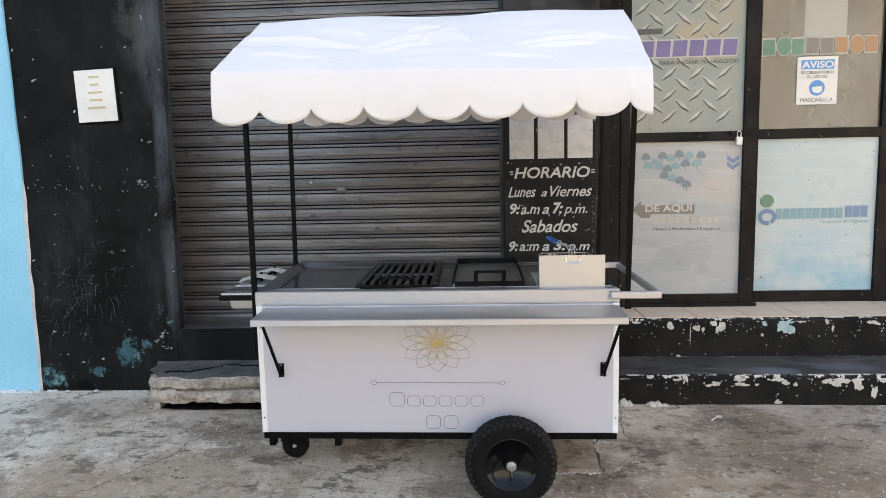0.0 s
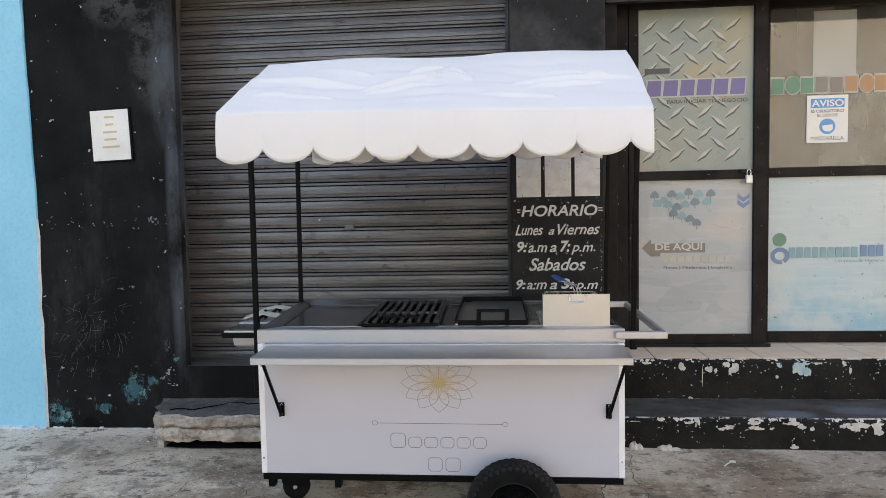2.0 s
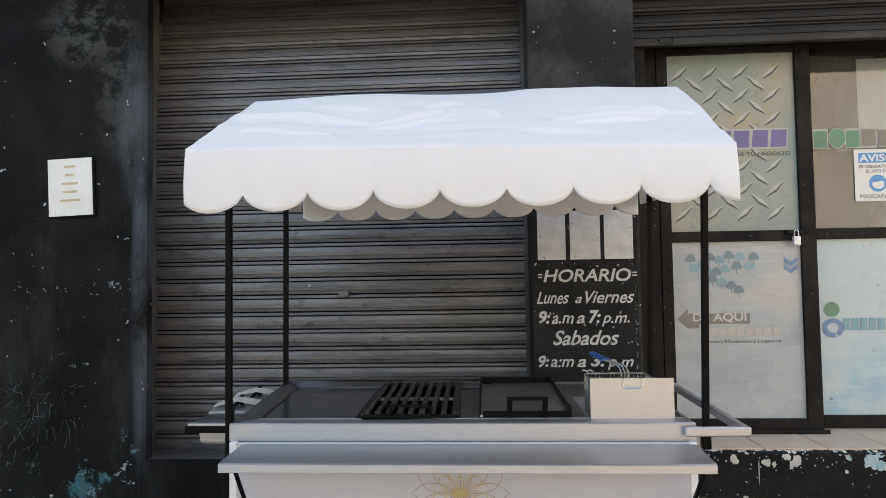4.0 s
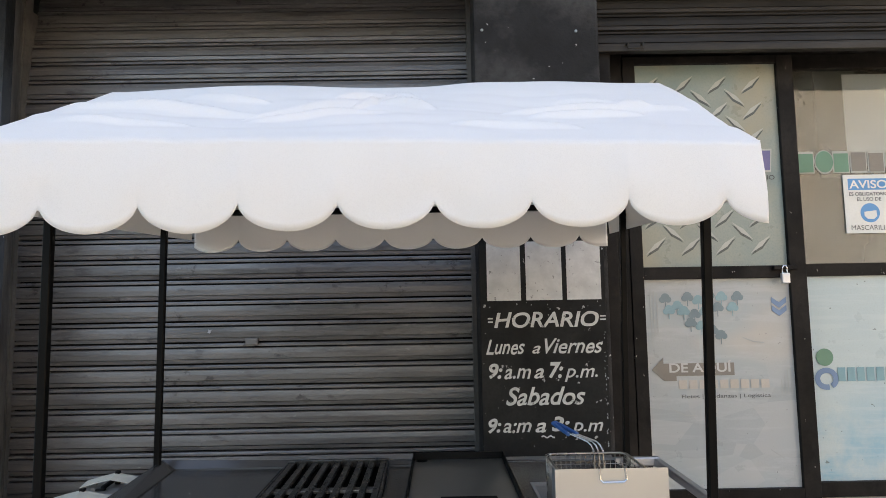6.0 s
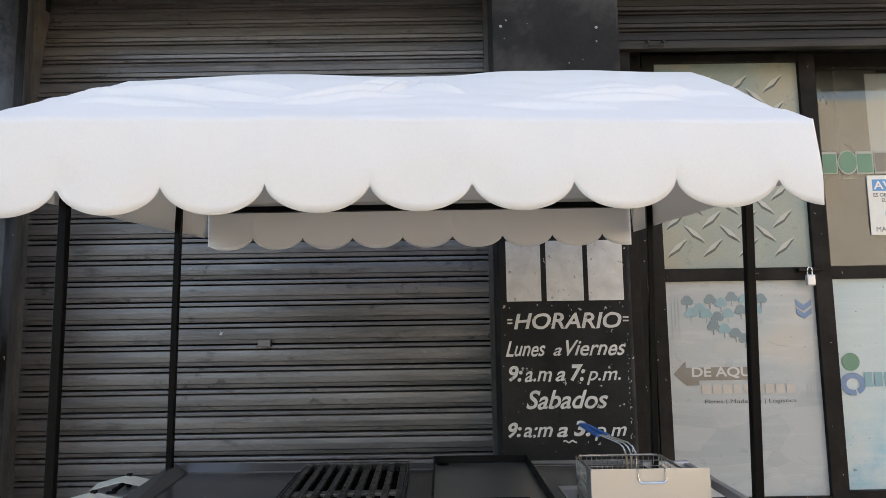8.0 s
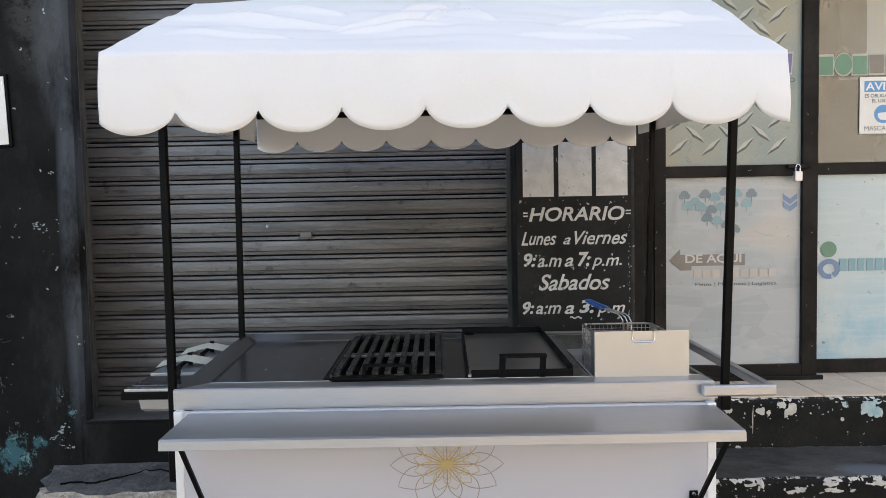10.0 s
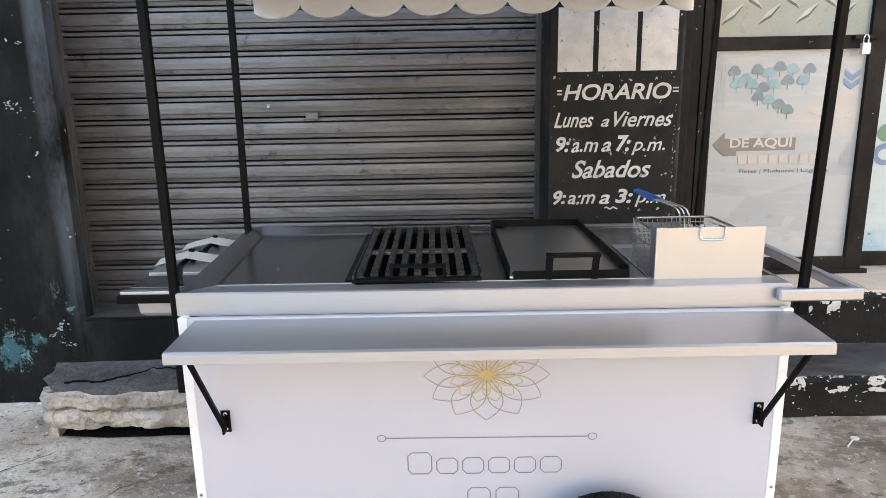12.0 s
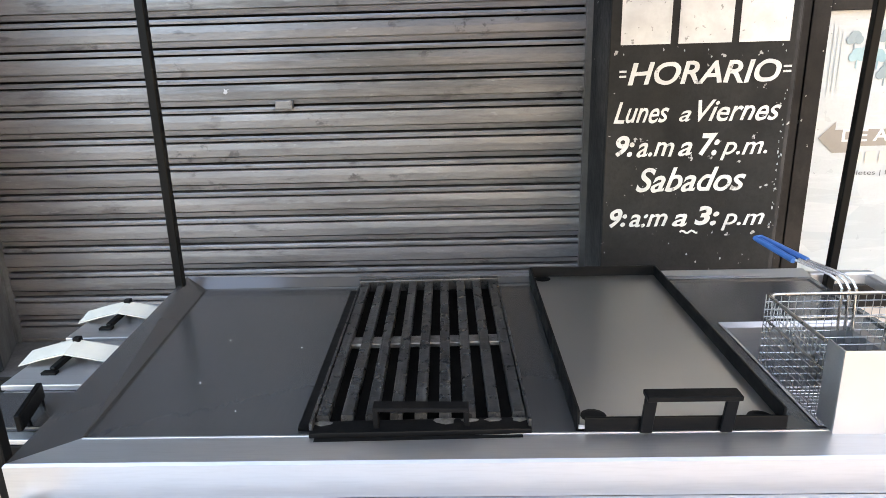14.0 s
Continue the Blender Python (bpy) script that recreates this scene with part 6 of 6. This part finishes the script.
# wheels
def tyre_wheel(x, y, r, w, out):
    wheel = part("wheel", boxed(x - 0.012, x + 0.012, min(y, y - out * 0.10), max(y, y - out * 0.10), r + ground_z(y) - 0.012, r + ground_z(y) + 0.012), M_BLACK_STEEL, cart, "black pneumatic wheel")
    c = (x, y, r + ground_z(y) - 0.005)
    bm = bmesh.new()
    h = w / 2
    prof = [(-h * 0.62, r * 0.55), (-h * 0.90, r * 0.62), (-h * 1.0, r * 0.76), (-h * 0.93, r * 0.90), (-h * 0.70, r * 0.965), (-h * 0.35, r * 0.99), (0, r), (h * 0.35, r * 0.99), (h * 0.70, r * 0.965), (h * 0.93, r * 0.90), (h, r * 0.76), (h * 0.90, r * 0.62), (h * 0.62, r * 0.55)]
    n = 64
    ringsv = []
    for o, rr in prof:
        ringsv.append([bm.verts.new((c[0] + rr * math.cos(2 * math.pi * j / n), c[1] + o, c[2] + rr * math.sin(2 * math.pi * j / n))) for j in range(n)])
    for a, b in zip(ringsv, ringsv[1:]):
        for j in range(n):
            bm.faces.new((a[j], a[(j + 1) % n], b[(j + 1) % n], b[j]))
    tyre = part("tyre", bm, M_RUBBER, wheel, "black knobbly rubber tyre", smooth=True)
    # tread blocks: diamonds across the crown and slanted shoulder lugs
    bm = bmesh.new()
    m = 40
    for k in range(m):
        for o, rr, sl in ((-h * 0.88, r * 0.918, 0.5), (-h * 0.60, r * 0.972, -0.5), (-h * 0.30, r * 0.992, 0.5), (0.0, r * 0.999, -0.5), (h * 0.30, r * 0.992, 0.5), (h * 0.60, r * 0.972, -0.5), (h * 0.88, r * 0.918, 0.5)):
            a = 2 * math.pi * (k + (0.5 if sl > 0 else 0)) / m
            er = Vector((math.cos(a), 0, math.sin(a)))
            et = Vector((-math.sin(a), 0, math.cos(a)))
            ea = Vector((0, 1, 0))
            tilt = 0.9 * o / h
            nrm = (er * math.cos(tilt) + ea * math.sin(tilt)).normalized()
            sa = nrm.cross(et)
            p = Vector((c[0], c[1] + o, c[2])) + er * rr
            q = [p + et * (0.0122 * i) + sa * (0.0128 * jj) for i, jj in ((-1, 0), (0, -1), (1, 0), (0, 1))]
            lo_ = [bm.verts.new(v - nrm * 0.003) for v in q]
            hi_ = [bm.verts.new(v * 1.0 + nrm * 0.0022 + (p - v) * 0.10) for v in q]
            bm.faces.new(hi_)
            for i in range(4):
                bm.faces.new((lo_[i], lo_[(i + 1) % 4], hi_[(i + 1) % 4], hi_[i]))
    part("tread", bm, M_TYRE_TREAD, tyre, "dusty diamond tread blocks")
    bm = bmesh.new()
    o = -1 if out < 0 else 1
    # deep barrel with a stepped lip, open to the far side
    lathe(bm, [(o * h * 0.60, r * 0.605), (o * h * 0.78, r * 0.605), (o * h * 0.82, r * 0.590), (o * h * 0.78, r * 0.565), (o * h * 0.66, r * 0.560), (o * h * 0.64, r * 0.530), (o * h * 0.50, r * 0.515), (-o * h * 0.10, r * 0.480), (-o * h * 0.16, r * 0.455), (-o * h * 0.24, r * 0.455)], c, "y", 56)
    rim = part("rim", bm, M_RIM, wheel, "glossy black pressed rim", smooth=True)
    bm = bmesh.new()
    lathe(bm, [(-o * h * 0.26, r * 0.475), (-o * h * 0.20, r * 0.02)], c, "y", 40)
    part("rim_back", bm, M_BLACK_STEEL, rim)
    # pressed spokes from the hub to the barrel
    for k in range(4):
        a = math.radians(33 + 90 * k)
        er, et = Vector((math.cos(a), 0, math.sin(a))), Vector((-math.sin(a), 0, math.cos(a)))
        bm = bmesh.new()
        grid_ = []
        for rr, half, dep in ((0.10, 0.11, 0.50), (0.18, 0.13, 0.42), (0.28, 0.115, 0.22), (0.38, 0.125, 0.08), (0.475, 0.17, -0.04)):
            mid = Vector(c) + er * (r * rr)
            grid_.append([bm.verts.new(mid + et * (r * half * s_) + Vector((0, o * h * (dep + lift_), 0))) for s_, lift_ in ((-1.0, -0.14), (-0.72, 0.05), (-0.3, 0.0), (0.3, 0.0), (0.72, 0.05), (1.0, -0.14))])
        for ra, rb in zip(grid_, grid_[1:]):
            for q in range(5):
                bm.faces.new((ra[q], ra[q + 1], rb[q + 1], rb[q]))
        part("spoke", bm, M_RIM, rim, smooth=True)
    bm = bmesh.new()
    lathe(bm, [(o * h * 0.05, r * 0.20), (o * h * 0.45, r * 0.175), (o * h * 0.55, r * 0.15), (o * h * 0.95, r * 0.135), (o * h * 1.02, r * 0.115), (o * h * 1.02, r * 0.02)], c, "y", 32)
    part("hub", bm, M_RIM, rim, smooth=True)
    for k in range(4):
        a = math.radians(78 + 90 * k)
        bm = bmesh.new()
        lathe(bm, [(-o * h * 0.22, 0.010), (o * h * 0.04, 0.009), (o * h * 0.08, 0.003)], (c[0] + r * 0.35 * math.cos(a), c[1], c[2] + r * 0.35 * math.sin(a)), "y", 6)
        part("bolt", bm, M_RIM, rim)
    bm = bmesh.new()
    lathe(bm, [(o * h * 1.00, 0.020), (o * h * 1.06, 0.020), (o * h * 1.08, 0.017), (o * h * 1.06, 0.012), (o * h * 1.20, 0.0105), (o * h * 1.22, 0.006), (o * h * 1.22, 0.0005)], c, "y", 24)
    rod(bm, [(c[0], c[1] + o * h * 1.18, c[2] + 0.004), (c[0], c[1] + o * h * 1.26, c[2]), (c[0] + 0.002, c[1] + o * h * 1.28, c[2] - 0.040)], 0.0024, 6)
    part("hub_nut", bm, M_ZINC, wheel, "bright hub nut with a cotter pin", smooth=True)
    return wheel


tyre_wheel(0.117, 2.625, 0.184, 0.098, -1)
tyre_wheel(0.112, 3.60, 0.182, 0.098, 1)
bm = bmesh.new()
bar(bm, (0.114, 2.60, 0.170), (0.114, 3.62, 0.215), 0.024)
part("axle", bm, M_BLACK_STEEL, cart)
for y in (2.80, 3.38):
    bm = bmesh.new()
    bar(bm, (0.114, y, 0.172), (0.114, y, 0.222), 0.05, 0.02)
    part("axle_mount", bm, M_BLACK_STEEL, cart)
for y in (2.98, 3.35):
    cz = ground_z(y) + 0.063
    bm = bmesh.new()
    lathe(bm, [(-0.019, 0.040), (-0.019, 0.057), (-0.012, 0.062), (0.012, 0.062), (0.019, 0.057), (0.019, 0.040)], (-0.872, y, cz), "y", 28)
    caster = part("caster", bm, M_RUBBER, cart, "black swivel caster", smooth=True)
    bm = bmesh.new()
    for dy in (-0.026, 0.023):
        v = [(-0.940, cz + 0.085), (-0.812, cz + 0.085), (-0.820, cz + 0.020), (-0.856, cz - 0.012), (-0.890, cz - 0.012), (-0.932, cz + 0.020)]
        a = [bm.verts.new((x, y + dy, z)) for x, z in v]
        b = [bm.verts.new((x, y + dy + 0.003, z)) for x, z in v]
        bm.faces.new(a)
        bm.faces.new(b[::-1])
        for i in range(6):
            bm.faces.new((a[i], b[i], b[(i + 1) % 6], a[(i + 1) % 6]))
    box(bm, -0.945, -0.808, y - 0.038, y + 0.038, cz + 0.080, 0.2175, 0.003)
    part("fork", bm, M_BLACK_STEEL, caster)
    bm = bmesh.new()
    lathe(bm, [(-0.030, 0.008), (-0.026, 0.011), (-0.020, 0.011)], (-0.872, y, cz), "y", 12)
    part("axle_bolt", bm, M_CHROME, caster)

for x in (-0.618, -0.904):
    part("frame_tab", boxed(x - 0.013, x + 0.013, 2.745, 2.785, 0.174, 0.2175, bevel=0.002), M_BLACK_STEEL, cart)
bm = bmesh.new()
crumbs = random.Random(3)
for i in range(4):
    x, y, r = crumbs.uniform(-0.82, -0.56), crumbs.uniform(2.86, 3.44), crumbs.uniform(0.0006, 0.0010)
    box(bm, x - r, x + r * crumbs.uniform(0.4, 1.4), y - r, y + r, WZ, WZ + 0.0012)
tagged(part("salt_crumbs", bm, M_TRIM, worktop, "pale crumbs on the worktop"), kind="stuff")

# side tray on the left end with two lidded pans
tray = thing("side_tray", (-1.05, 3.1, 0.79), "black side tray bracketed to the cart's end", "tray")
bm = bmesh.new()
for y0, y1 in ((2.845, 2.873), (3.43, 3.46)):
    box(bm, -1.144, -0.945, y0, y1, 0.792, 0.815, 0.003)
box(bm, -1.144, -1.122, 2.875, 3.428, 0.792, 0.815, 0.003)
box(bm, -0.968, -0.945, 2.875, 3.428, 0.792, 0.815, 0.003)
part("tray_frame", bm, M_BLACK_STEEL, tray)
part("front_edge", boxed(-1.134, -0.952, 2.848, 2.872, 0.8155, 0.8250, bevel=0.002), M_STEEL, tray, "bright steel front edge")


def food_pan(y0, y1, lidded):
    pan = thing("food_pan", (-1.06, (y0 + y1) / 2, 0.73), "stainless food pan with a peaked lid" if lidded else "stainless food pan with a flat black-handled lid", "pan", "pans in the side tray")
    bm = bmesh.new()
    x0, x1 = -1.118, -0.958

    def ring(dx, z):
        return [bm.verts.new(p) for p in ((x0 + dx, y0 + dx, z), (x1 - dx, y0 + dx, z), (x1 - dx, y1 - dx, z), (x0 + dx, y1 - dx, z))]

    a, b, c, d = ring(-0.006, 0.8215), ring(0.004, 0.820), ring(0.012, 0.752), ring(0.022, 0.742)
    for p, q in ((a, b), (b, c), (c, d)):
        for i in range(4):
            bm.faces.new((p[i], p[(i + 1) % 4], q[(i + 1) % 4], q[i]))
    bm.faces.new(d)
    part("tub", bm, M_STEEL, pan)
    bm = bmesh.new()
    if lidded:
        box(bm, x0 - 0.012, x1 + 0.008, y0 - 0.002, y1, 0.8225, 0.8335, 0.002)
        lid = part("lid", bm, M_STEEL, pan, "flat steel lid with a raised peaked flap")
        bm = bmesh.new()
        xm = x0 + 0.42 * (x1 - x0)
        pts = [(x0 - 0.026, 0.836), (xm - 0.045, 0.849), (xm, 0.859), (xm + 0.040, 0.851), (x1 + 0.014, 0.837)]
        yf, yb = y0 + 0.072, y0 + 0.120
        top = [[bm.verts.new((x, y, z + dz)) for x, z in pts] for y, dz in ((yf, 0.0), (yb, 0.010))]
        low = [[bm.verts.new((x, y, z + dz - 0.002)) for x, z in pts] for y, dz in ((yf, 0.0), (yb, 0.010))]
        for i in range(4):
            bm.faces.new((top[0][i], top[0][i + 1], top[1][i + 1], top[1][i]))
            bm.faces.new((low[0][i], low[0][i + 1], low[1][i + 1], low[1][i]))
            bm.faces.new((low[0][i], low[0][i + 1], top[0][i + 1], top[0][i]))
            bm.faces.new((low[1][i], low[1][i + 1], top[1][i + 1], top[1][i]))
        for k in (0, 4):
            bm.faces.new((low[0][k], top[0][k], top[1][k], low[1][k]))
        for x in (x0 + 0.002, x1 - 0.006):
            box(bm, x, x + 0.004, yb - 0.004, yb, 0.8335, 0.842)
        part("flap", bm, M_CREAM, lid, "peaked cream flap")
        bm = bmesh.new()
        bar(bm, (xm - 0.010, y0 + 0.046, 0.839), (xm + 0.004, y0 + 0.090, 0.852), 0.014, 0.010, bevel=0.002)
        box(bm, xm - 0.026, xm + 0.002, y0 + 0.034, y0 + 0.048, 0.8335, 0.839, 0.001)
        box(bm, xm - 0.004, xm + 0.010, y0 + 0.112, y0 + 0.126, 0.8335, 0.874, 0.002)
        part("handle", bm, M_BLACK_STEEL, lid, "black lid handle")
    else:
        box(bm, x0 - 0.004, x1 + 0.004, y0, y1, 0.8225, 0.829, 0.002)
        lid = part("lid", bm, M_STEEL_TOP, pan, "flat dark steel lid")
        bm = bmesh.new()
        bar(bm, (-0.986, 2.850, 0.852), (-1.010, 2.950, 0.858), 0.010, 0.030, bevel=0.002)
        rod(bm, [(-0.992, y0 + 0.006, 0.828), (-0.992, y0 + 0.004, 0.842), (-0.992, y0 + 0.002, 0.850)], 0.004, 6)
        rod(bm, [(-1.009, 2.945, 0.828), (-1.009, 2.945, 0.850)], 0.004, 6)
        part("handle", bm, M_BLACK_STEEL, lid, "black lid handle")
    return pan


food_pan(2.878, 2.995, False)
food_pan(3.015, 3.205, True)
food_pan(3.222, 3.415, True)

# ---- grill grate ----
grate = thing("grill_grate", (-0.35, 3.17, WZ), "black steel grill grate with a bar handle on the worktop", "grill")
GX0, GX1, GY0, GY1 = -0.520, -0.195, 2.818, 3.446
# tray coloured near-black to paint in the shade of the cavity below the bars
part("drip_tray", boxed(GX0 + 0.004, GX1 - 0.010, GY0 - 0.016, 3.436, 0.8436, 0.8475), M_GROOVE, grate, "black drip tray standing for the dark cavity under the grate")
for x in (GX0 - 0.004, GX1 - 0.001):
    part("grate_frame", boxed(x, x + 0.005, GY0, GY1, 0.8480, 0.8680, bevel=0.001), M_CAST, grate)
part("front_bar", boxed(GX0 - 0.004, GX1 + 0.004, GY0 - 0.008, GY0 + 0.026, 0.8480, 0.8570, bevel=0.002), M_BLACK_STEEL, grate, "flat black front bar")
part("back_bar", boxed(GX0 - 0.004, GX1 + 0.004, GY1 - 0.012, GY1 + 0.004, 0.8480, 0.8760, bevel=0.003), M_CAST, grate)
for k in range(9):
    x = GX0 + 0.012 + k * (GX1 - GX0 - 0.024) / 8
    bm = bmesh.new()
    # inverted channel bar, open below
    y0, y1, z0 = GY0 + 0.026, GY1 - 0.010, 0.8530
    sect = [(-0.0094, 0.0), (-0.0094, 0.0112), (-0.0078, 0.0130), (0.0078, 0.0130), (0.0094, 0.0112), (0.0094, 0.0)]
    a = [bm.verts.new((x + dx, y0, z0 + dz)) for dx, dz in sect]
    b = [bm.verts.new((x + dx, y1, z0 + dz + 0.004)) for dx, dz in sect]
    for i in range(5):
        bm.faces.new((a[i], a[i + 1], b[i + 1], b[i]))
    bm.faces.new(a[::-1])
    bm.faces.new(b)
    part("grate_bar", bm, M_CAST, grate)
welds = random.Random(17)
for k in (0, 5, 6, 7, 8):
    x = GX0 + 0.012 + k * (GX1 - GX0 - 0.024) / 8
    bm = bmesh.new()
    r = welds.uniform(0.010, 0.017)
    ring_ = [bm.verts.new((x + r * welds.uniform(0.7, 1.4) * math.cos(a * math.pi / 4), GY0 + 0.020 + 0.6 * r * welds.uniform(0.6, 1.2) * math.sin(a * math.pi / 4), 0.8571)) for a in range(8)]
    tip_ = bm.verts.new((x, GY0 + 0.020, 0.8595))
    for a in range(8):
        bm.faces.new((ring_[a], ring_[(a + 1) % 8], tip_))
    part("weld", bm, M_WELD, grate, "bright weld bead")
part("side_plate", boxed(GX0 - 0.026, GX0 - 0.005, GY0 + 0.020, GY1 - 0.004, 0.8436, 0.849), M_BLACK_STEEL, grate, "black side plate of the drip tray")
part("cross_bar", boxed(GX0 + 0.012, GX1 - 0.012, 3.112, 3.146, 0.8505, 0.8600, bevel=0.002), M_WELD, grate, "bright welded cross bar")
bm = bmesh.new()
hx0, hx1 = -0.428, -0.284
bar(bm, (hx0, 2.830, 0.888), (hx1, 2.826, 0.886), 0.022, 0.007, bevel=0.001)
for x in (hx0 + 0.004, hx1 - 0.004):
    bar(bm, (x, 2.830, 0.850), (x, 2.829, 0.886), 0.008, 0.020, (0, 1, 0), 0.001)
part("handle", bm, M_BLACK_STEEL, grate, "flat black handle")

grate.rotation_euler = (0, 0, radians(1.2))

# ---- griddle pan ----
griddle = thing("griddle_pan", (0.05, 3.2, WZ), "black steel griddle tray with a raised rim and loop handle", "griddle")
PX0, PX1, PY0, PY1, PZ = -0.117, 0.191, 2.817, 3.496, 0.8450
part("plate", boxed(PX0 + 0.003, PX1 - 0.003, PY0 + 0.003, PY1 - 0.003, PZ + 0.006, PZ + 0.012), M_GRIDDLE, griddle, "smooth grey cooking plate")
for b in ((PX0, PX0 + 0.005, PY0 + 0.006, PY1 - 0.006), (PX1 - 0.005, PX1, PY0 + 0.006, PY1 - 0.006), (PX0, PX1, PY1 - 0.005, PY1)):
    part("rim", boxed(b[0], b[1], b[2], b[3], PZ, PZ + 0.036, bevel=0.0015), M_BLACK_STEEL, griddle)
part("rim", boxed(PX0 + 0.012, PX1, PY0, PY0 + 0.005, PZ, PZ + 0.026, bevel=0.0015), M_BLACK_STEEL, griddle)
bm = bmesh.new()
for x in (-0.014, 0.103):
    bar(bm, (x - 0.003, PY0 - 0.004, PZ + 0.004), (x, PY0 - 0.012, PZ + 0.068), 0.018, 0.006, (0, 1, 0), 0.001)
bar(bm, (-0.023, PY0 - 0.012, PZ + 0.069), (0.112, PY0 - 0.012, PZ + 0.069), 0.026, 0.008, bevel=0.001)
part("handle", bm, M_BLACK_STEEL, griddle, "bent flat-bar handle")
for x, y in ((PX0 + 0.03, PY0 + 0.03), (PX1 - 0.03, PY0 + 0.02), (PX0 + 0.03, PY1 - 0.02)):
    bm = bmesh.new()
    lathe(bm, [(PZ + 0.012, 0.020), (PZ + 0.0128, 0.014)], (x, y, 0), "z", 14)
    part("scorch_spot", bm, M_BLACK_STEEL, griddle)

# ---- fryer basket ----
basket = thing("fryer_basket", (0.38, 3.0, WZ), "wire fryer basket with a steel splash plate and blue grip", "basket")
part("splash_plate", boxed(0.250, 0.522, 2.8045, 2.8070, 0.8440, 0.979, bevel=0.0008), M_STEEL_CREAM, basket, "pale steel splash plate")
part("side_flange", boxed(0.2500, 0.2525, 2.8072, 2.850, 0.8490, 0.979, bevel=0.0008), M_STEEL, basket)
KXA, KXB, KYA, KYB, KZA, KZB = 0.276, 0.500, 2.838, 3.100, 0.760, 0.952


def hoop(x0, x1, y0, y1, z, c):
    """A rounded rectangle of points at height z."""
    out = []
    for cx, cy, a0 in ((x1 - c, y0 + c, -90), (x1 - c, y1 - c, 0), (x0 + c, y1 - c, 90), (x0 + c, y0 + c, 180)):
        out += [(cx + c * math.cos(radians(a0 + 22.5 * i)), cy + c * math.sin(radians(a0 + 22.5 * i)), z) for i in range(5)]
    return out


for z, r, c in ((KZB, 0.0034, 0.020), (KZA, 0.0025, 0.020), (0.905, 0.0018, 0.020)):
    bm = bmesh.new()
    rod(bm, hoop(KXA, KXB, KYA, KYB, z, c), r, 6, True)
    part("rim_wire", bm, M_WIRE, basket, smooth=True)
bm = bmesh.new()
nw = 22
for i in range(nw + 1):
    y = KYA + (KYB - KYA) * i / nw
    rod(bm, [(KXA, y, KZB), (KXA, y, KZA), (KXB, y, KZA), (KXB, y, KZB)], 0.0009, 4)
nxw = 16
for i in range(nxw + 1):
    x = KXA + (KXB - KXA) * i / nxw
    rod(bm, [(x, KYA, KZB), (x, KYA, KZA), (x, KYB, KZA), (x, KYB, KZB)], 0.0009, 4)
for i in range(1, 13):
    z = KZA + (KZB - KZA) * i / 13
    rod(bm, [(KXA, KYA, z), (KXB, KYA, z), (KXB, KYB, z), (KXA, KYB, z)], 0.0009, 4, True)
part("wire_mesh", bm, M_WIRE, basket, "fine woven wire")
bm = bmesh.new()
rod(bm, [(0.358, 2.835, 0.978), (0.358, 2.8015, 0.978), (0.358, 2.8015, 0.954), (0.364, 2.8015, 0.948), (0.414, 2.8015, 0.948), (0.420, 2.8015, 0.954), (0.420, 2.8015, 0.978), (0.420, 2.835, 0.978)], 0.003, 8)
part("hook", bm, M_CHROME, basket)
bm = bmesh.new()
for k in range(3):
    x = 0.412 + 0.013 * k
    rod(bm, [(x, KYB - 0.004, 0.88), (x, KYB + 0.002, 0.960), (x - 0.004, KYB + 0.010, 0.972), (x - 0.012, KYB + 0.025, 0.980), (0.358 + 0.010 * k, KYB + 0.080, 0.993)], 0.0028, 8)
part("handle_wires", bm, M_CHROME, basket)
bm = bmesh.new()
rod(bm, [(0.356, KYB + 0.075, 0.992), (0.334, KYB + 0.165, 1.004), (0.330, KYB + 0.185, 1.006), (0.342, KYB + 0.188, 1.006), (0.350, KYB + 0.165, 1.004), (0.382, KYB + 0.075, 0.992)], 0.0062, 8)
part("grip", bm, M_BLUE_GRIP, basket, "blue rubber grip")
